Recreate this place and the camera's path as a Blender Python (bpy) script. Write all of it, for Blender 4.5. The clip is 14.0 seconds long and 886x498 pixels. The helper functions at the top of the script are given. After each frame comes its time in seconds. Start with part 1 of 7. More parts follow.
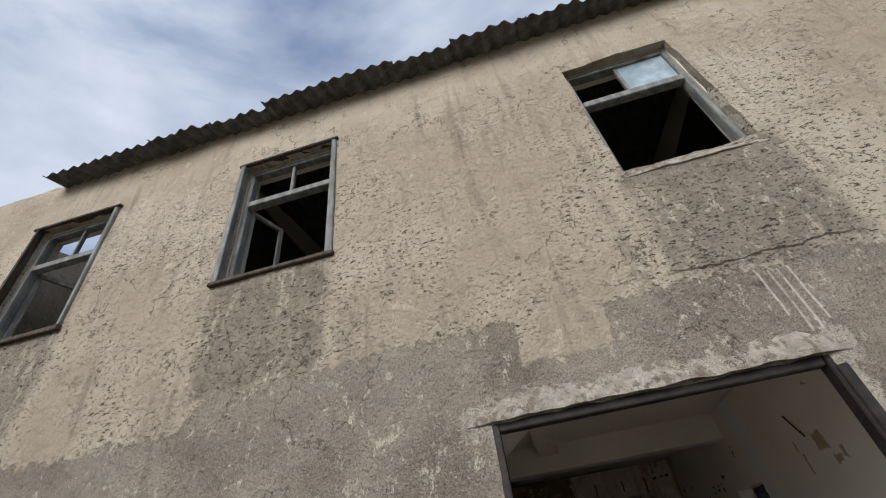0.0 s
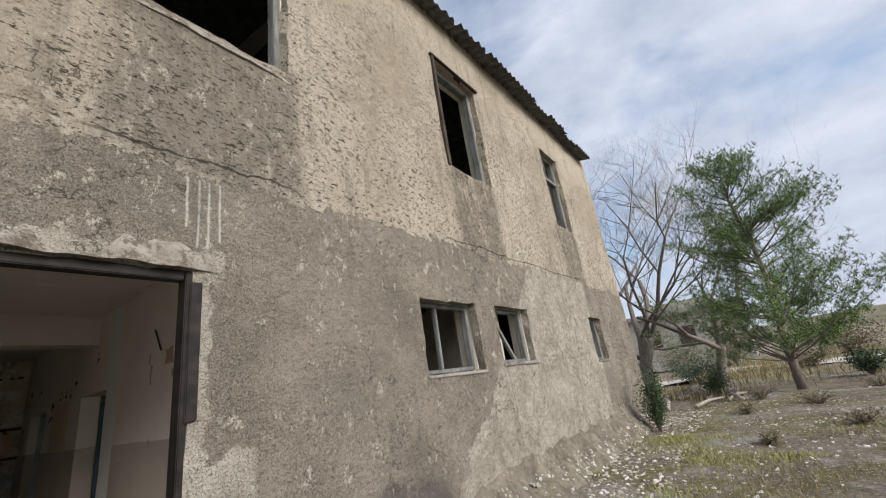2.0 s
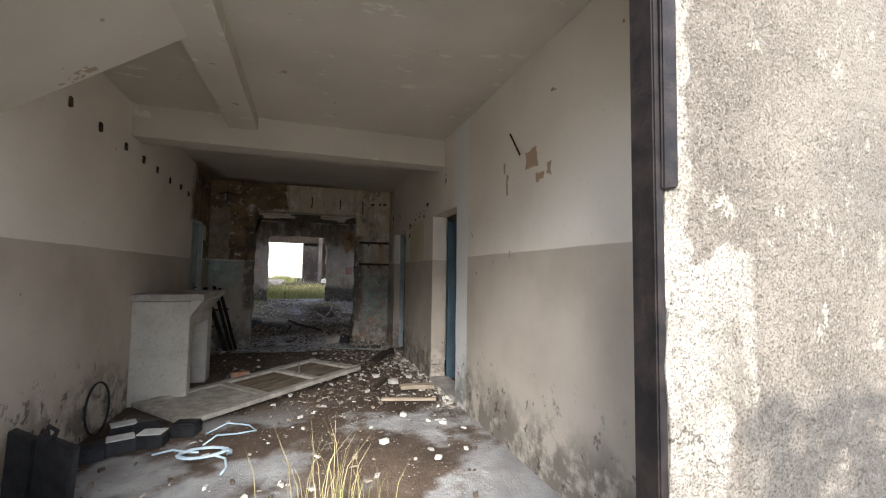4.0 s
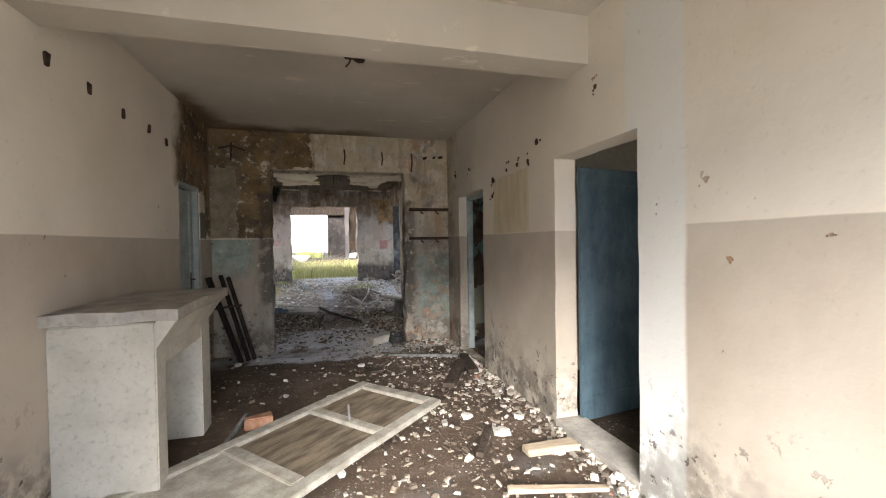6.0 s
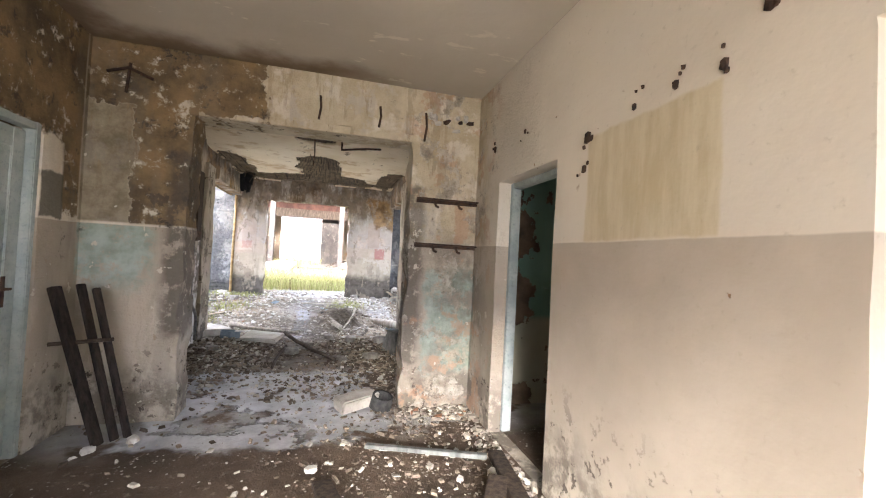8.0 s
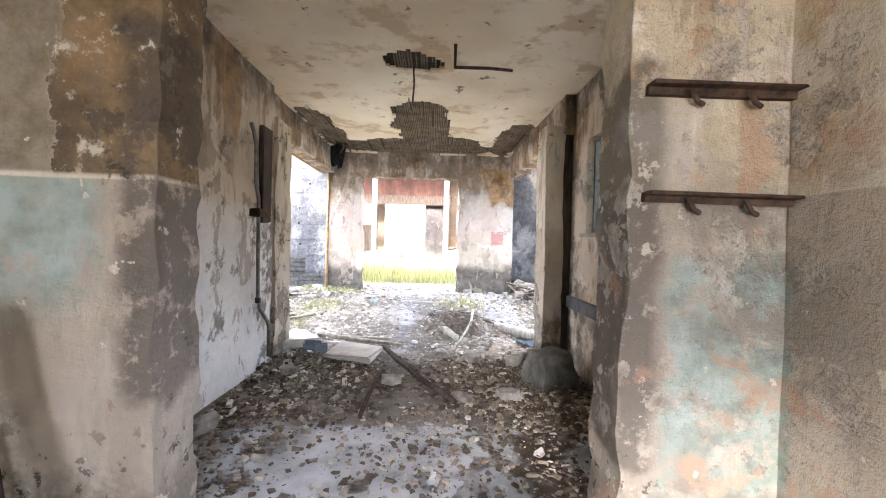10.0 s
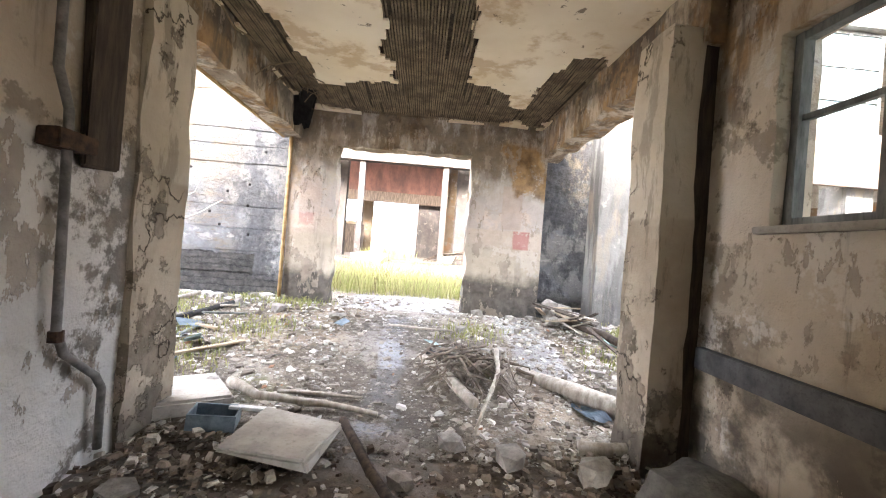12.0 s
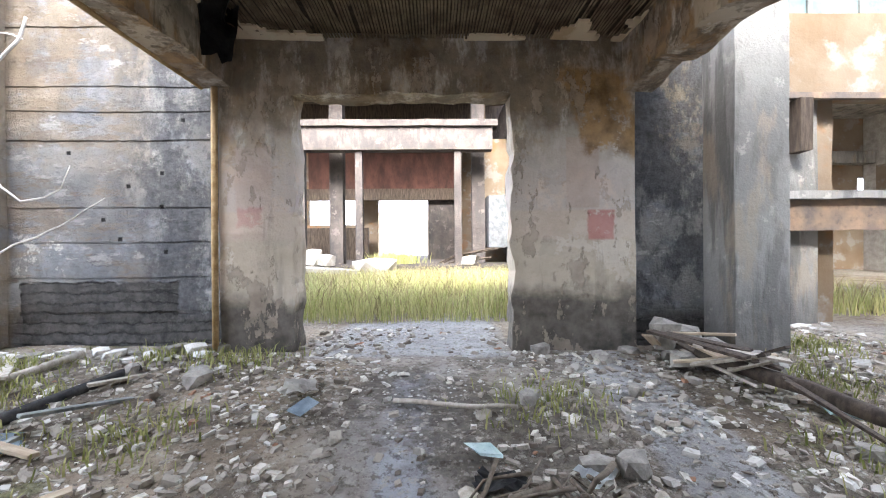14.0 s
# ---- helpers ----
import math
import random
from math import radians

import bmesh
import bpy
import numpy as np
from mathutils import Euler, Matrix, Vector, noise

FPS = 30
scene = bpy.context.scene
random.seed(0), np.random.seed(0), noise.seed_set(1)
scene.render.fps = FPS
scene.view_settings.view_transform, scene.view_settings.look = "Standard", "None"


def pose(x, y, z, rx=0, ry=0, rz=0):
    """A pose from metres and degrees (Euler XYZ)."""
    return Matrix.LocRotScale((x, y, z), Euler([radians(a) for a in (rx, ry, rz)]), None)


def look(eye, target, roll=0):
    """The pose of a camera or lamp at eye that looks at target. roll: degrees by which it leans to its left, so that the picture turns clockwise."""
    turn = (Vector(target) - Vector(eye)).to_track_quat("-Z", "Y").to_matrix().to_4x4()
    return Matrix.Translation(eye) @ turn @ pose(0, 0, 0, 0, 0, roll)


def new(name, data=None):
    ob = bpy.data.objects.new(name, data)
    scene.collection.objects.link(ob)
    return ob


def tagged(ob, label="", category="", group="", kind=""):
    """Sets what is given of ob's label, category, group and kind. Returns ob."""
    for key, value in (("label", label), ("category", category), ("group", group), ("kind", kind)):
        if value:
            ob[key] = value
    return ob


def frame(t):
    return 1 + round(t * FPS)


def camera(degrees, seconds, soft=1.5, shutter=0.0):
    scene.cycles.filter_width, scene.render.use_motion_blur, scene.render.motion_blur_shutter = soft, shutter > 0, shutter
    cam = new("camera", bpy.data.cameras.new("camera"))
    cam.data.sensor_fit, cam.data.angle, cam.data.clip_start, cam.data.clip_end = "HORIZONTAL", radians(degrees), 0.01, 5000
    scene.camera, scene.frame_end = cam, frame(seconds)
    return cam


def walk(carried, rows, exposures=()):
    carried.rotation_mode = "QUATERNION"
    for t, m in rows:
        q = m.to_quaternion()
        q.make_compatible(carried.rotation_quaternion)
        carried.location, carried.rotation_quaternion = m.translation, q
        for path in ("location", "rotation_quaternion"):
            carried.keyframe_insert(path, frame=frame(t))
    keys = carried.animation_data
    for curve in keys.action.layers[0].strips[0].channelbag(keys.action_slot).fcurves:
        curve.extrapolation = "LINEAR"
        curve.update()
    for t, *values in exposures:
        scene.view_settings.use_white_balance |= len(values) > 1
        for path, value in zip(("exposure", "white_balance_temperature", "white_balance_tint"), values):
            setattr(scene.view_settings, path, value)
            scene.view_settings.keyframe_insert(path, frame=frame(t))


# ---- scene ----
cam = camera(94.3, 14.0, soft=1.1)
PATH = [
    (0, (-0.37, -0.093, 1.82), (-0.611, 1.46, 3.057), -9.4),
    (0.5, (-0.154, -0.058, 1.847), (0.287, 1.486, 3.04), -15.0),
    (0.7, (-0.114, -0.046, 1.864), (0.581, 1.437, 3.012), -16.0),
    (1, (0.064, -0.038, 1.831), (1.058, 1.321, 2.91), -16.4),
    (1.5, (0.254, 0.037, 1.776), (1.611, 1.208, 2.663), -13.4),
    (2, (0.376, 0.234, 1.708), (1.933, 1.323, 2.334), -8.6),
    (2.5, (0.361, 0.559, 1.621), (1.999, 1.646, 1.99), -4.0),
    (3, (0.451, 0.91, 1.551), (2.003, 2.156, 1.752), -1.1),
    (3.5, (0.48, 1.34, 1.479), (1.623, 2.978, 1.582), 0.4),
    (4, (0.344, 1.787, 1.437), (0.966, 3.684, 1.555), 0.8),
    (4.2, (0.26, 2.016, 1.456), (0.754, 3.954, 1.457), -0.6),
    (6.3, (0.159, 4.433, 1.543), (0.694, 6.36, 1.508), -0.8),
    (6.5, (0.173, 4.641, 1.516), (0.717, 6.566, 1.486), 0.1),
    (7, (0.281, 5.233, 1.532), (0.938, 7.121, 1.479), -0.3),
    (7.5, (0.487, 5.822, 1.498), (1.13, 7.716, 1.458), 1.9),
    (8, (0.545, 6.396, 1.485), (1.073, 8.325, 1.529), 3.0),
    (8.5, (0.616, 6.955, 1.463), (1.116, 8.891, 1.417), 2.1),
    (9, (0.631, 7.551, 1.493), (0.741, 9.546, 1.407), 2.0),
    (9.2, (0.579, 7.789, 1.486), (0.614, 9.788, 1.471), 1.8),
    (11.3, (0.424, 10.073, 1.272), (0.506, 12.07, 1.193), 0.8),
    (11.5, (0.411, 10.324, 1.296), (0.501, 12.321, 1.269), 1.5),
    (12, (0.323, 10.919, 1.284), (0.426, 12.916, 1.286), 4.4),
    (12.5, (0.279, 11.456, 1.326), (0.488, 13.441, 1.194), 1.7),
    (13, (0.342, 12.053, 1.304), (0.506, 14.033, 1.08), 2.3),
    (13.5, (0.283, 12.636, 1.28), (0.36, 14.633, 1.195), 1.3),
    (14, (0.267, 13.198, 1.297), (0.309, 15.197, 1.291), -0.5),
]
walk(cam, [(t, look(eye, target, roll)) for t, eye, target, roll in PATH],
     exposures=[(0, 0.6, 6100, 10), (1.2, 0.66, 6100, 10), (1.9, 0.72, 6250, 10), (2.6, 0.72, 6400, 10), (3.2, 0.89, 6700, 10), (3.5, 1.17, 7900, 12), (3.75, 1.72, 6900, 11), (4.2, 2.65, 5700, 10), (5.2, 3.05, 5900, 10), (6.3, 4.14, 6300, 11), (7.0, 4.54, 6600, 13), (7.5, 5.17, 6600, 13), (8.0, 5.32, 6300, 13), (9.2, 5.92, 5950, 14), (11.3, 5.8, 6500, 13), (12.5, 5.0, 6600, 13), (14.0, 4.25, 6200, 11)])

# ---- world and sun ----
SUN_AZ, SUN_EL = radians(193), radians(31.8)
world = bpy.data.worlds.new("world")
scene.world = world
world.use_nodes = True
wt = world.node_tree
wt.nodes.clear()


def wn(kind, **vals):
    n = wt.nodes.new(kind)
    for k, v in vals.items():
        n.inputs[k].default_value = v
    return n


sky = wt.nodes.new("ShaderNodeTexSky")
sky.sky_type, sky.sun_disc, sky.sun_elevation, sky.sun_rotation = "NISHITA", False, SUN_EL, SUN_AZ
coord = wt.nodes.new("ShaderNodeTexCoord")
stretch = wt.nodes.new("ShaderNodeMapping")
stretch.inputs["Scale"].default_value = (1.0, 1.6, 3.2)
stretch.inputs["Rotation"].default_value = (0.3, 0.2, 0.5)
clouds = wn("ShaderNodeTexNoise", Scale=1.5, Detail=6.0, Roughness=0.52, Distortion=0.35)
cover = wt.nodes.new("ShaderNodeMapRange")
cover.inputs["From Min"].default_value, cover.inputs["From Max"].default_value = 0.25, 0.49
shade = wn("ShaderNodeTexNoise", Scale=2.6, Detail=5.0, Roughness=0.55)
shade_map = wt.nodes.new("ShaderNodeMapRange")
shade_map.inputs["From Min"].default_value, shade_map.inputs["From Max"].default_value = 0.3, 0.7
cloud_col = wt.nodes.new("ShaderNodeMix")
cloud_col.data_type = "RGBA"
cloud_col.inputs["A"].default_value, cloud_col.inputs["B"].default_value = (2.4, 2.7, 3.3, 1), (4.0, 4.2, 4.65, 1)
sky_mix = wt.nodes.new("ShaderNodeMix")
sky_mix.data_type = "RGBA"
background = wn("ShaderNodeBackground", Strength=0.12)
out = wt.nodes.new("ShaderNodeOutputWorld")
L = wt.links.new
L(coord.outputs["Generated"], stretch.inputs["Vector"])
L(stretch.outputs[0], clouds.inputs["Vector"])
L(stretch.outputs[0], shade.inputs["Vector"])
L(clouds.outputs[0], cover.inputs["Value"])
L(shade.outputs[0], shade_map.inputs["Value"])
L(shade_map.outputs[0], cloud_col.inputs["Factor"])
L(cover.outputs[0], sky_mix.inputs["Factor"])
L(sky.outputs[0], sky_mix.inputs["A"])
L(cloud_col.outputs["Result"], sky_mix.inputs["B"])
L(sky_mix.outputs["Result"], background.inputs["Color"])
L(background.outputs[0], out.inputs[0])

sun_data = bpy.data.lights.new("sun", "SUN")
sun_data.energy, sun_data.angle, sun_data.color = 2.75, radians(42), (1.0, 0.94, 0.86)
sun = new("sun", sun_data)
# the sky's rotation turns clockwise from +y
sun_dir = Vector((math.sin(SUN_AZ) * math.cos(SUN_EL), math.cos(SUN_AZ) * math.cos(SUN_EL), math.sin(SUN_EL)))
sun.matrix_world = look(sun_dir * 50, (0, 0, 0))


# fill lamp added inside the wide front doorway to boost its daylight
door_fill = bpy.data.lights.new("doorway_fill", "AREA")
door_fill.shape, door_fill.size, door_fill.size_y, door_fill.energy, door_fill.color = "RECTANGLE", 1.95, 2.35, 2.2, (0.97, 0.98, 1.0)
new("doorway_fill", door_fill).matrix_world = look((0.365, 3.16, 1.25), (0.365, 9.0, 1.25))


# ---- material kit ----
class Kit:
    """Short words for shader nodes; coordinates are metres in the world."""

    def __init__(self, name, space="world"):
        self.mat = bpy.data.materials.new(name)
        self.mat.use_nodes = True
        self.t = self.mat.node_tree
        self.bsdf = self.t.nodes["Principled BSDF"]
        if space == "world":
            self.p = self.t.nodes.new("ShaderNodeNewGeometry").outputs["Position"]
        else:
            self.p = self.t.nodes.new("ShaderNodeTexCoord").outputs["Object"]
        sep = self.t.nodes.new("ShaderNodeSeparateXYZ")
        self.t.links.new(self.p, sep.inputs[0])
        self.x, self.y, self.z = sep.outputs
        self.bump_out = None

    def put(self, socket, v):
        if hasattr(v, "is_linked"):
            self.t.links.new(v, socket)
        elif isinstance(v, (tuple, list)) and len(v) == 3 and socket.type == "RGBA":
            socket.default_value = (*v, 1)
        else:
            socket.default_value = v

    def noise(self, scale, detail=4.0, rough=0.55, vec=None, dist=0.0):
        n = self.t.nodes.new("ShaderNodeTexNoise")
        self.put(n.inputs["Vector"], vec or self.p)
        n.inputs["Scale"].default_value, n.inputs["Detail"].default_value = scale, detail
        n.inputs["Roughness"].default_value, n.inputs["Distortion"].default_value = rough, dist
        return n.outputs["Fac"]

    def voronoi(self, scale, feature="F1", vec=None, color=False):
        n = self.t.nodes.new("ShaderNodeTexVoronoi")
        n.feature = feature
        self.put(n.inputs["Vector"], vec or self.p)
        n.inputs["Scale"].default_value = scale
        return n.outputs["Color" if color else "Distance"]

    def stretched(self, sx, sy, sz):
        n = self.t.nodes.new("ShaderNodeMapping")
        self.put(n.inputs["Vector"], self.p)
        n.inputs["Scale"].default_value = (sx, sy, sz)
        return n.outputs[0]

    def math(self, op, a, b=0.0, clamp=False):
        n = self.t.nodes.new("ShaderNodeMath")
        n.operation, n.use_clamp = op, clamp
        self.put(n.inputs[0], a)
        self.put(n.inputs[1], b)
        return n.outputs[0]

    def mul(self, a, b):
        return self.math("MULTIPLY", a, b)

    def add(self, a, b):
        return self.math("ADD", a, b)

    def inv(self, a):
        return self.math("SUBTRACT", 1.0, a)

    def top(self, a, b):
        return self.math("MAXIMUM", a, b)

    def step(self, v, lo, hi):
        n = self.t.nodes.new("ShaderNodeMapRange")
        n.interpolation_type = "SMOOTHSTEP"
        self.put(n.inputs["Value"], v)
        if lo <= hi:
            n.inputs["From Min"].default_value, n.inputs["From Max"].default_value = lo, hi
        else:
            n.inputs["From Min"].default_value, n.inputs["From Max"].default_value = hi, lo
            n.inputs["To Min"].default_value, n.inputs["To Max"].default_value = 1.0, 0.0
        return n.outputs["Result"]

    def wobble(self, axis, scale=3.0, amount=0.3, detail=5.0):
        w = self.math("MULTIPLY_ADD", self.noise(scale, detail, 0.6), amount)
        w.node.inputs[2].default_value = -amount / 2
        return self.add(axis, w)

    def region(self, a, a0, a1, b, b0, b1, soft=0.03):
        m = self.mul(self.step(a, a0 - soft, a0 + soft), self.step(a, a1 + soft, a1 - soft))
        return self.mul(m, self.mul(self.step(b, b0 - soft, b0 + soft), self.step(b, b1 + soft, b1 - soft)))

    def mix(self, f, a, b):
        n = self.t.nodes.new("ShaderNodeMix")
        n.data_type = "RGBA"
        self.put(n.inputs["Factor"], f)
        self.put(n.inputs["A"], a)
        self.put(n.inputs["B"], b)
        return n.outputs["Result"]

    def tint(self, f, lo, hi):
        return self.mix(self.step(f, 0.3, 0.7), lo, hi)

    def bump(self, height, dist=0.01, strength=1.0):
        n = self.t.nodes.new("ShaderNodeBump")
        n.inputs["Strength"].default_value, n.inputs["Distance"].default_value = strength, dist
        self.put(n.inputs["Height"], height)
        if self.bump_out:
            self.t.links.new(self.bump_out, n.inputs["Normal"])
        self.bump_out = n.outputs[0]

    def rand(self):
        return self.t.nodes.new("ShaderNodeObjectInfo").outputs["Random"]

    def island(self):
        return self.t.nodes.new("ShaderNodeNewGeometry").outputs["Random Per Island"]

    def done(self, color, rough=0.9, metal=0.0, spec=0.3):
        self.put(self.bsdf.inputs["Base Color"], color)
        self.put(self.bsdf.inputs["Roughness"], rough)
        self.bsdf.inputs["Metallic"].default_value = metal
        self.bsdf.inputs["Specular IOR Level"].default_value = spec
        if self.bump_out:
            self.t.links.new(self.bump_out, self.bsdf.inputs["Normal"])
        return self.mat


def plain(name, lo, hi, scale=8.0, rough=0.85, metal=0.0, bump=0.004, space="object", spec=0.3, grain=None, vary=0.0):
    k = Kit(name, space)
    v = k.stretched(*grain) if grain else None
    n = k.noise(scale, 6, 0.6, v)
    c = k.tint(n, lo, hi)
    if vary:
        c = k.mix(k.mul(k.rand(), vary), c, tuple(0.35 * a for a in lo))
    c = k.mix(k.mul(k.step(k.noise(scale * 7, 3, 0.6, v), 0.5, 0.75), 0.4), c, tuple(0.5 * a for a in lo))
    k.bump(k.add(n, k.mul(k.noise(scale * 9, 3, 0.6, v), 0.4)), bump)
    return k.done(c, rough, metal, spec)


# ---- facade plaster: cream above, grey roughcast below, white patches and window streaks ----
k = Kit("facade_plaster")
cream = k.tint(k.noise(0.9, 5), (0.43, 0.36, 0.275), (0.57, 0.495, 0.395))
cream = k.mix(k.mul(k.step(k.noise(5, 5, 0.7), 0.5, 0.75), 0.45), cream, (0.24, 0.20, 0.145))
cream = k.mix(k.mul(k.step(k.noise(2.2, 4, 0.6, k.stretched(2.5, 1, 0.35)), 0.52, 0.72), 0.4), cream, (0.22, 0.19, 0.15))
grey = k.tint(k.noise(1.7, 5), (0.21, 0.178, 0.142), (0.37, 0.318, 0.255))
grey = k.mix(k.mul(k.step(k.noise(95, 4, 0.75), 0.50, 0.58), 0.55), grey, (0.45, 0.40, 0.33))
grey = k.mix(k.mul(k.step(k.noise(0.8, 6, 0.65), 0.48, 0.62), 0.45), grey, (0.32, 0.285, 0.235))
ragged_z = k.wobble(k.wobble(k.wobble(k.z, 1.3, 0.3), 5, 0.26, 8.0), 14, 0.2, 8.0)
line = k.add(ragged_z, k.mul(k.step(k.wobble(k.x, 2, 0.4), -2.9, -3.3), 0.26))
low = k.step(line, 3.27, 3.245)
blob = k.region(k.wobble(k.x, 5, 0.22, 8.0), -0.38, 0.27, k.wobble(k.z, 5, 0.2, 8.0), 2.92, 3.45, 0.012)
low = k.mul(low, k.inv(blob))
flake = k.mul(low, k.mul(k.step(k.noise(6.5, 9, 0.8, k.stretched(1.3, 1, 0.75)), 0.585, 0.60), k.step(k.noise(0.9, 3), 0.38, 0.5)))
col = k.mix(low, cream, grey)
col = k.mix(k.mul(flake, 0.85), col, (0.62, 0.56, 0.45))
# damp streaks below the sills
zz = k.wobble(k.z, 2.5, 0.5)
streak = None
for cx, hw in ((-5.75, 0.7), (-2.6, 0.62), (1.55, 0.66), (5.05, 0.55), (8.6, 0.5)):
    r = k.region(k.wobble(k.x, 3, 0.25), cx - hw, cx + hw, zz, 3.25, 4.5, 0.1)
    streak = r if streak is None else k.top(streak, r)
edge_damp = k.step(k.noise(3.0, 9, 0.75, k.stretched(1.8, 1, 0.5)), 0.36, 0.47)
col = k.mix(k.mul(k.mul(streak, edge_damp), 0.68), col, k.tint(k.noise(9, 5), (0.125, 0.11, 0.088), (0.24, 0.21, 0.165)))
# bare pale render on the far half and worn edges of the wide door
xw, zw = k.wobble(k.x, 2.0, 0.9), k.wobble(k.z, 2.3, 0.7)
slant = k.math("SUBTRACT", k.wobble(k.wobble(k.x, 1.6, 0.7), 6, 0.35, 8.0), k.z)
bare = k.mul(k.step(slant, 3.0, 3.06), k.mul(k.step(k.wobble(k.z, 4, 0.15), 3.30, 3.26), k.step(k.wobble(k.x, 1.5, 0.5), 8.9, 8.7)))
bare = k.mul(bare, k.step(ragged_z, 0.42, 0.47))
rag_x = k.wobble(k.wobble(k.x, 3.5, 0.22, 8.0), 13, 0.1, 8.0)
jamb = k.region(rag_x, 1.36, 1.53, k.z, 0.0, 2.55, 0.008)
jamb = k.top(jamb, k.region(rag_x, 1.36, 1.80, k.wobble(k.z, 4, 0.35, 8.0), 1.02, 1.5, 0.01))
jamb = k.top(jamb, k.region(rag_x, 1.36, 1.68, k.z, 0.3, 1.1, 0.01))
bare = k.top(bare, k.mul(jamb, k.step(k.noise(7, 8, 0.75), 0.36, 0.40)))
bare = k.top(bare, k.region(k.x, -0.9, 1.6, k.wobble(k.wobble(k.z, 3.5, 0.25), 12, 0.15, 8.0), 2.5, 2.72, 0.01))
bare = k.mul(bare, k.step(k.noise(3.6, 9, 0.78), 0.35, 0.375))
pale = k.tint(k.noise(2.5, 8, 0.72), (0.38, 0.335, 0.265), (0.63, 0.575, 0.485))
courses = k.step(k.math("ABSOLUTE", k.math("SUBTRACT", k.math("FRACT", k.mul(k.wobble(k.z, 3, 0.05), 5.0)), 0.5)), 0.03, 0.0)
pale = k.mix(k.mul(k.mul(courses, k.step(k.x, 4.5, 5.5)), k.mul(k.step(k.noise(2.2, 4), 0.42, 0.55), 0.5)), pale, (0.19, 0.165, 0.13))
pale = k.mix(k.mul(k.step(k.noise(16, 4, 0.7), 0.52, 0.68), 0.6), pale, (0.27, 0.235, 0.19))
col = k.mix(k.mul(bare, 0.9), col, pale)
# soot near the ground and moss
soot = k.region(k.wobble(k.x, 3, 0.5, 8.0), 1.75, 3.6, k.wobble(k.z, 3, 0.4, 8.0), 0.3, 1.0, 0.06)
soot = k.mul(k.mul(soot, k.inv(bare)), k.step(k.noise(5, 8, 0.75), 0.34, 0.5))
col = k.mix(k.mul(soot, 0.75), col, k.tint(k.noise(20, 5, 0.7), (0.07, 0.066, 0.06), (0.17, 0.16, 0.148)))
moss = k.mul(k.step(k.wobble(k.z, 3, 0.4), 0.55, 0.3), k.step(k.noise(6, 5, 0.7), 0.44, 0.56))
col = k.mix(k.mul(moss, 0.65), col, (0.12, 0.115, 0.03))
pits = k.step(k.noise(20, 6, 0.72, k.stretched(0.75, 1, 1.7)), 0.575, 0.59)
pits = k.top(pits, k.mul(k.step(k.noise(34, 3, 0.6, k.stretched(0.8, 1, 1.6)), 0.615, 0.655), 0.85))
pits = k.mul(pits, k.mul(k.step(k.noise(0.9, 5, 0.6), 0.34, 0.52), k.step(k.wobble(k.z, 1, 1.2), 6.6, 5.2)))
pits = k.mul(pits, k.add(0.2, k.mul(k.inv(low), 0.8)))
fine = k.mul(k.step(k.noise(120, 4, 0.7), 0.53, 0.60), k.mul(low, 0.7))
fine = k.top(fine, k.mul(k.mul(k.step(k.noise(30, 6, 0.75), 0.61, 0.64), low), 0.7))
col = k.mix(k.mul(k.top(pits, fine), 0.92), col, (0.05, 0.041, 0.03))
drip = None
for dx, z0 in ((1.36, 2.85), (1.43, 2.72), (1.49, 2.7), (1.56, 2.78)):
    r = k.region(k.wobble(k.x, 6, 0.015), dx - 0.007, dx + 0.007, k.z, z0, 3.2, 0.006)
    drip = r if drip is None else k.top(drip, r)
col = k.mix(k.mul(drip, 0.75), col, (0.68, 0.65, 0.58))
runs = k.mul(k.step(k.noise(1.4, 7, 0.7, k.stretched(3.5, 1, 0.3)), 0.57, 0.66), 0.35)
col = k.mix(runs, col, (0.16, 0.135, 0.105))
scrape = k.mul(k.step(k.noise(7, 8, 0.8, k.stretched(1, 1, 0.7)), 0.585, 0.61), k.step(k.noise(0.8, 3), 0.43, 0.55))
col = k.mix(k.mul(scrape, 0.7), col, (0.62, 0.555, 0.45))
speck = k.mul(k.step(k.noise(48, 3, 0.6), 0.56, 0.68), k.step(k.noise(1.0, 4), 0.35, 0.6))
col = k.mix(k.mul(speck, 0.45), col, (0.10, 0.085, 0.065))
seam = k.step(k.math("ABSOLUTE", k.math("SUBTRACT", k.wobble(k.wobble(k.z, 2.2, 0.18), 11, 0.06, 8.0), 3.34)), 0.012, 0.004)
seam = k.mul(seam, k.top(k.region(k.x, 0.85, 2.1, k.z, 3, 4, 0.1), k.region(k.x, 4.2, 8.7, k.z, 3, 4, 0.2)))
col = k.mix(k.mul(seam, 0.85), col, (0.045, 0.038, 0.03))
crack = k.step(k.math("ABSOLUTE", k.math("SUBTRACT", k.noise(1.1, 7, 0.6), 0.5)), 0.006, 0.002)
crack = k.mul(crack, k.step(k.noise(0.7, 2), 0.5, 0.56))
col = k.mix(k.mul(crack, 0.7), col, (0.07, 0.06, 0.045))
k.bump(k.add(k.mul(low, -0.7), k.mul(bare, -0.6)), 0.012)
k.bump(k.add(flake, k.mul(pits, -2.0)), 0.02)
k.bump(k.noise(85, 4, 0.75), 0.028)
k.bump(k.noise(9, 5, 0.65), 0.04)
k.bump(k.noise(2.5, 4, 0.6), 0.05)
FACADE = k.done(col, 0.95, spec=0.15)

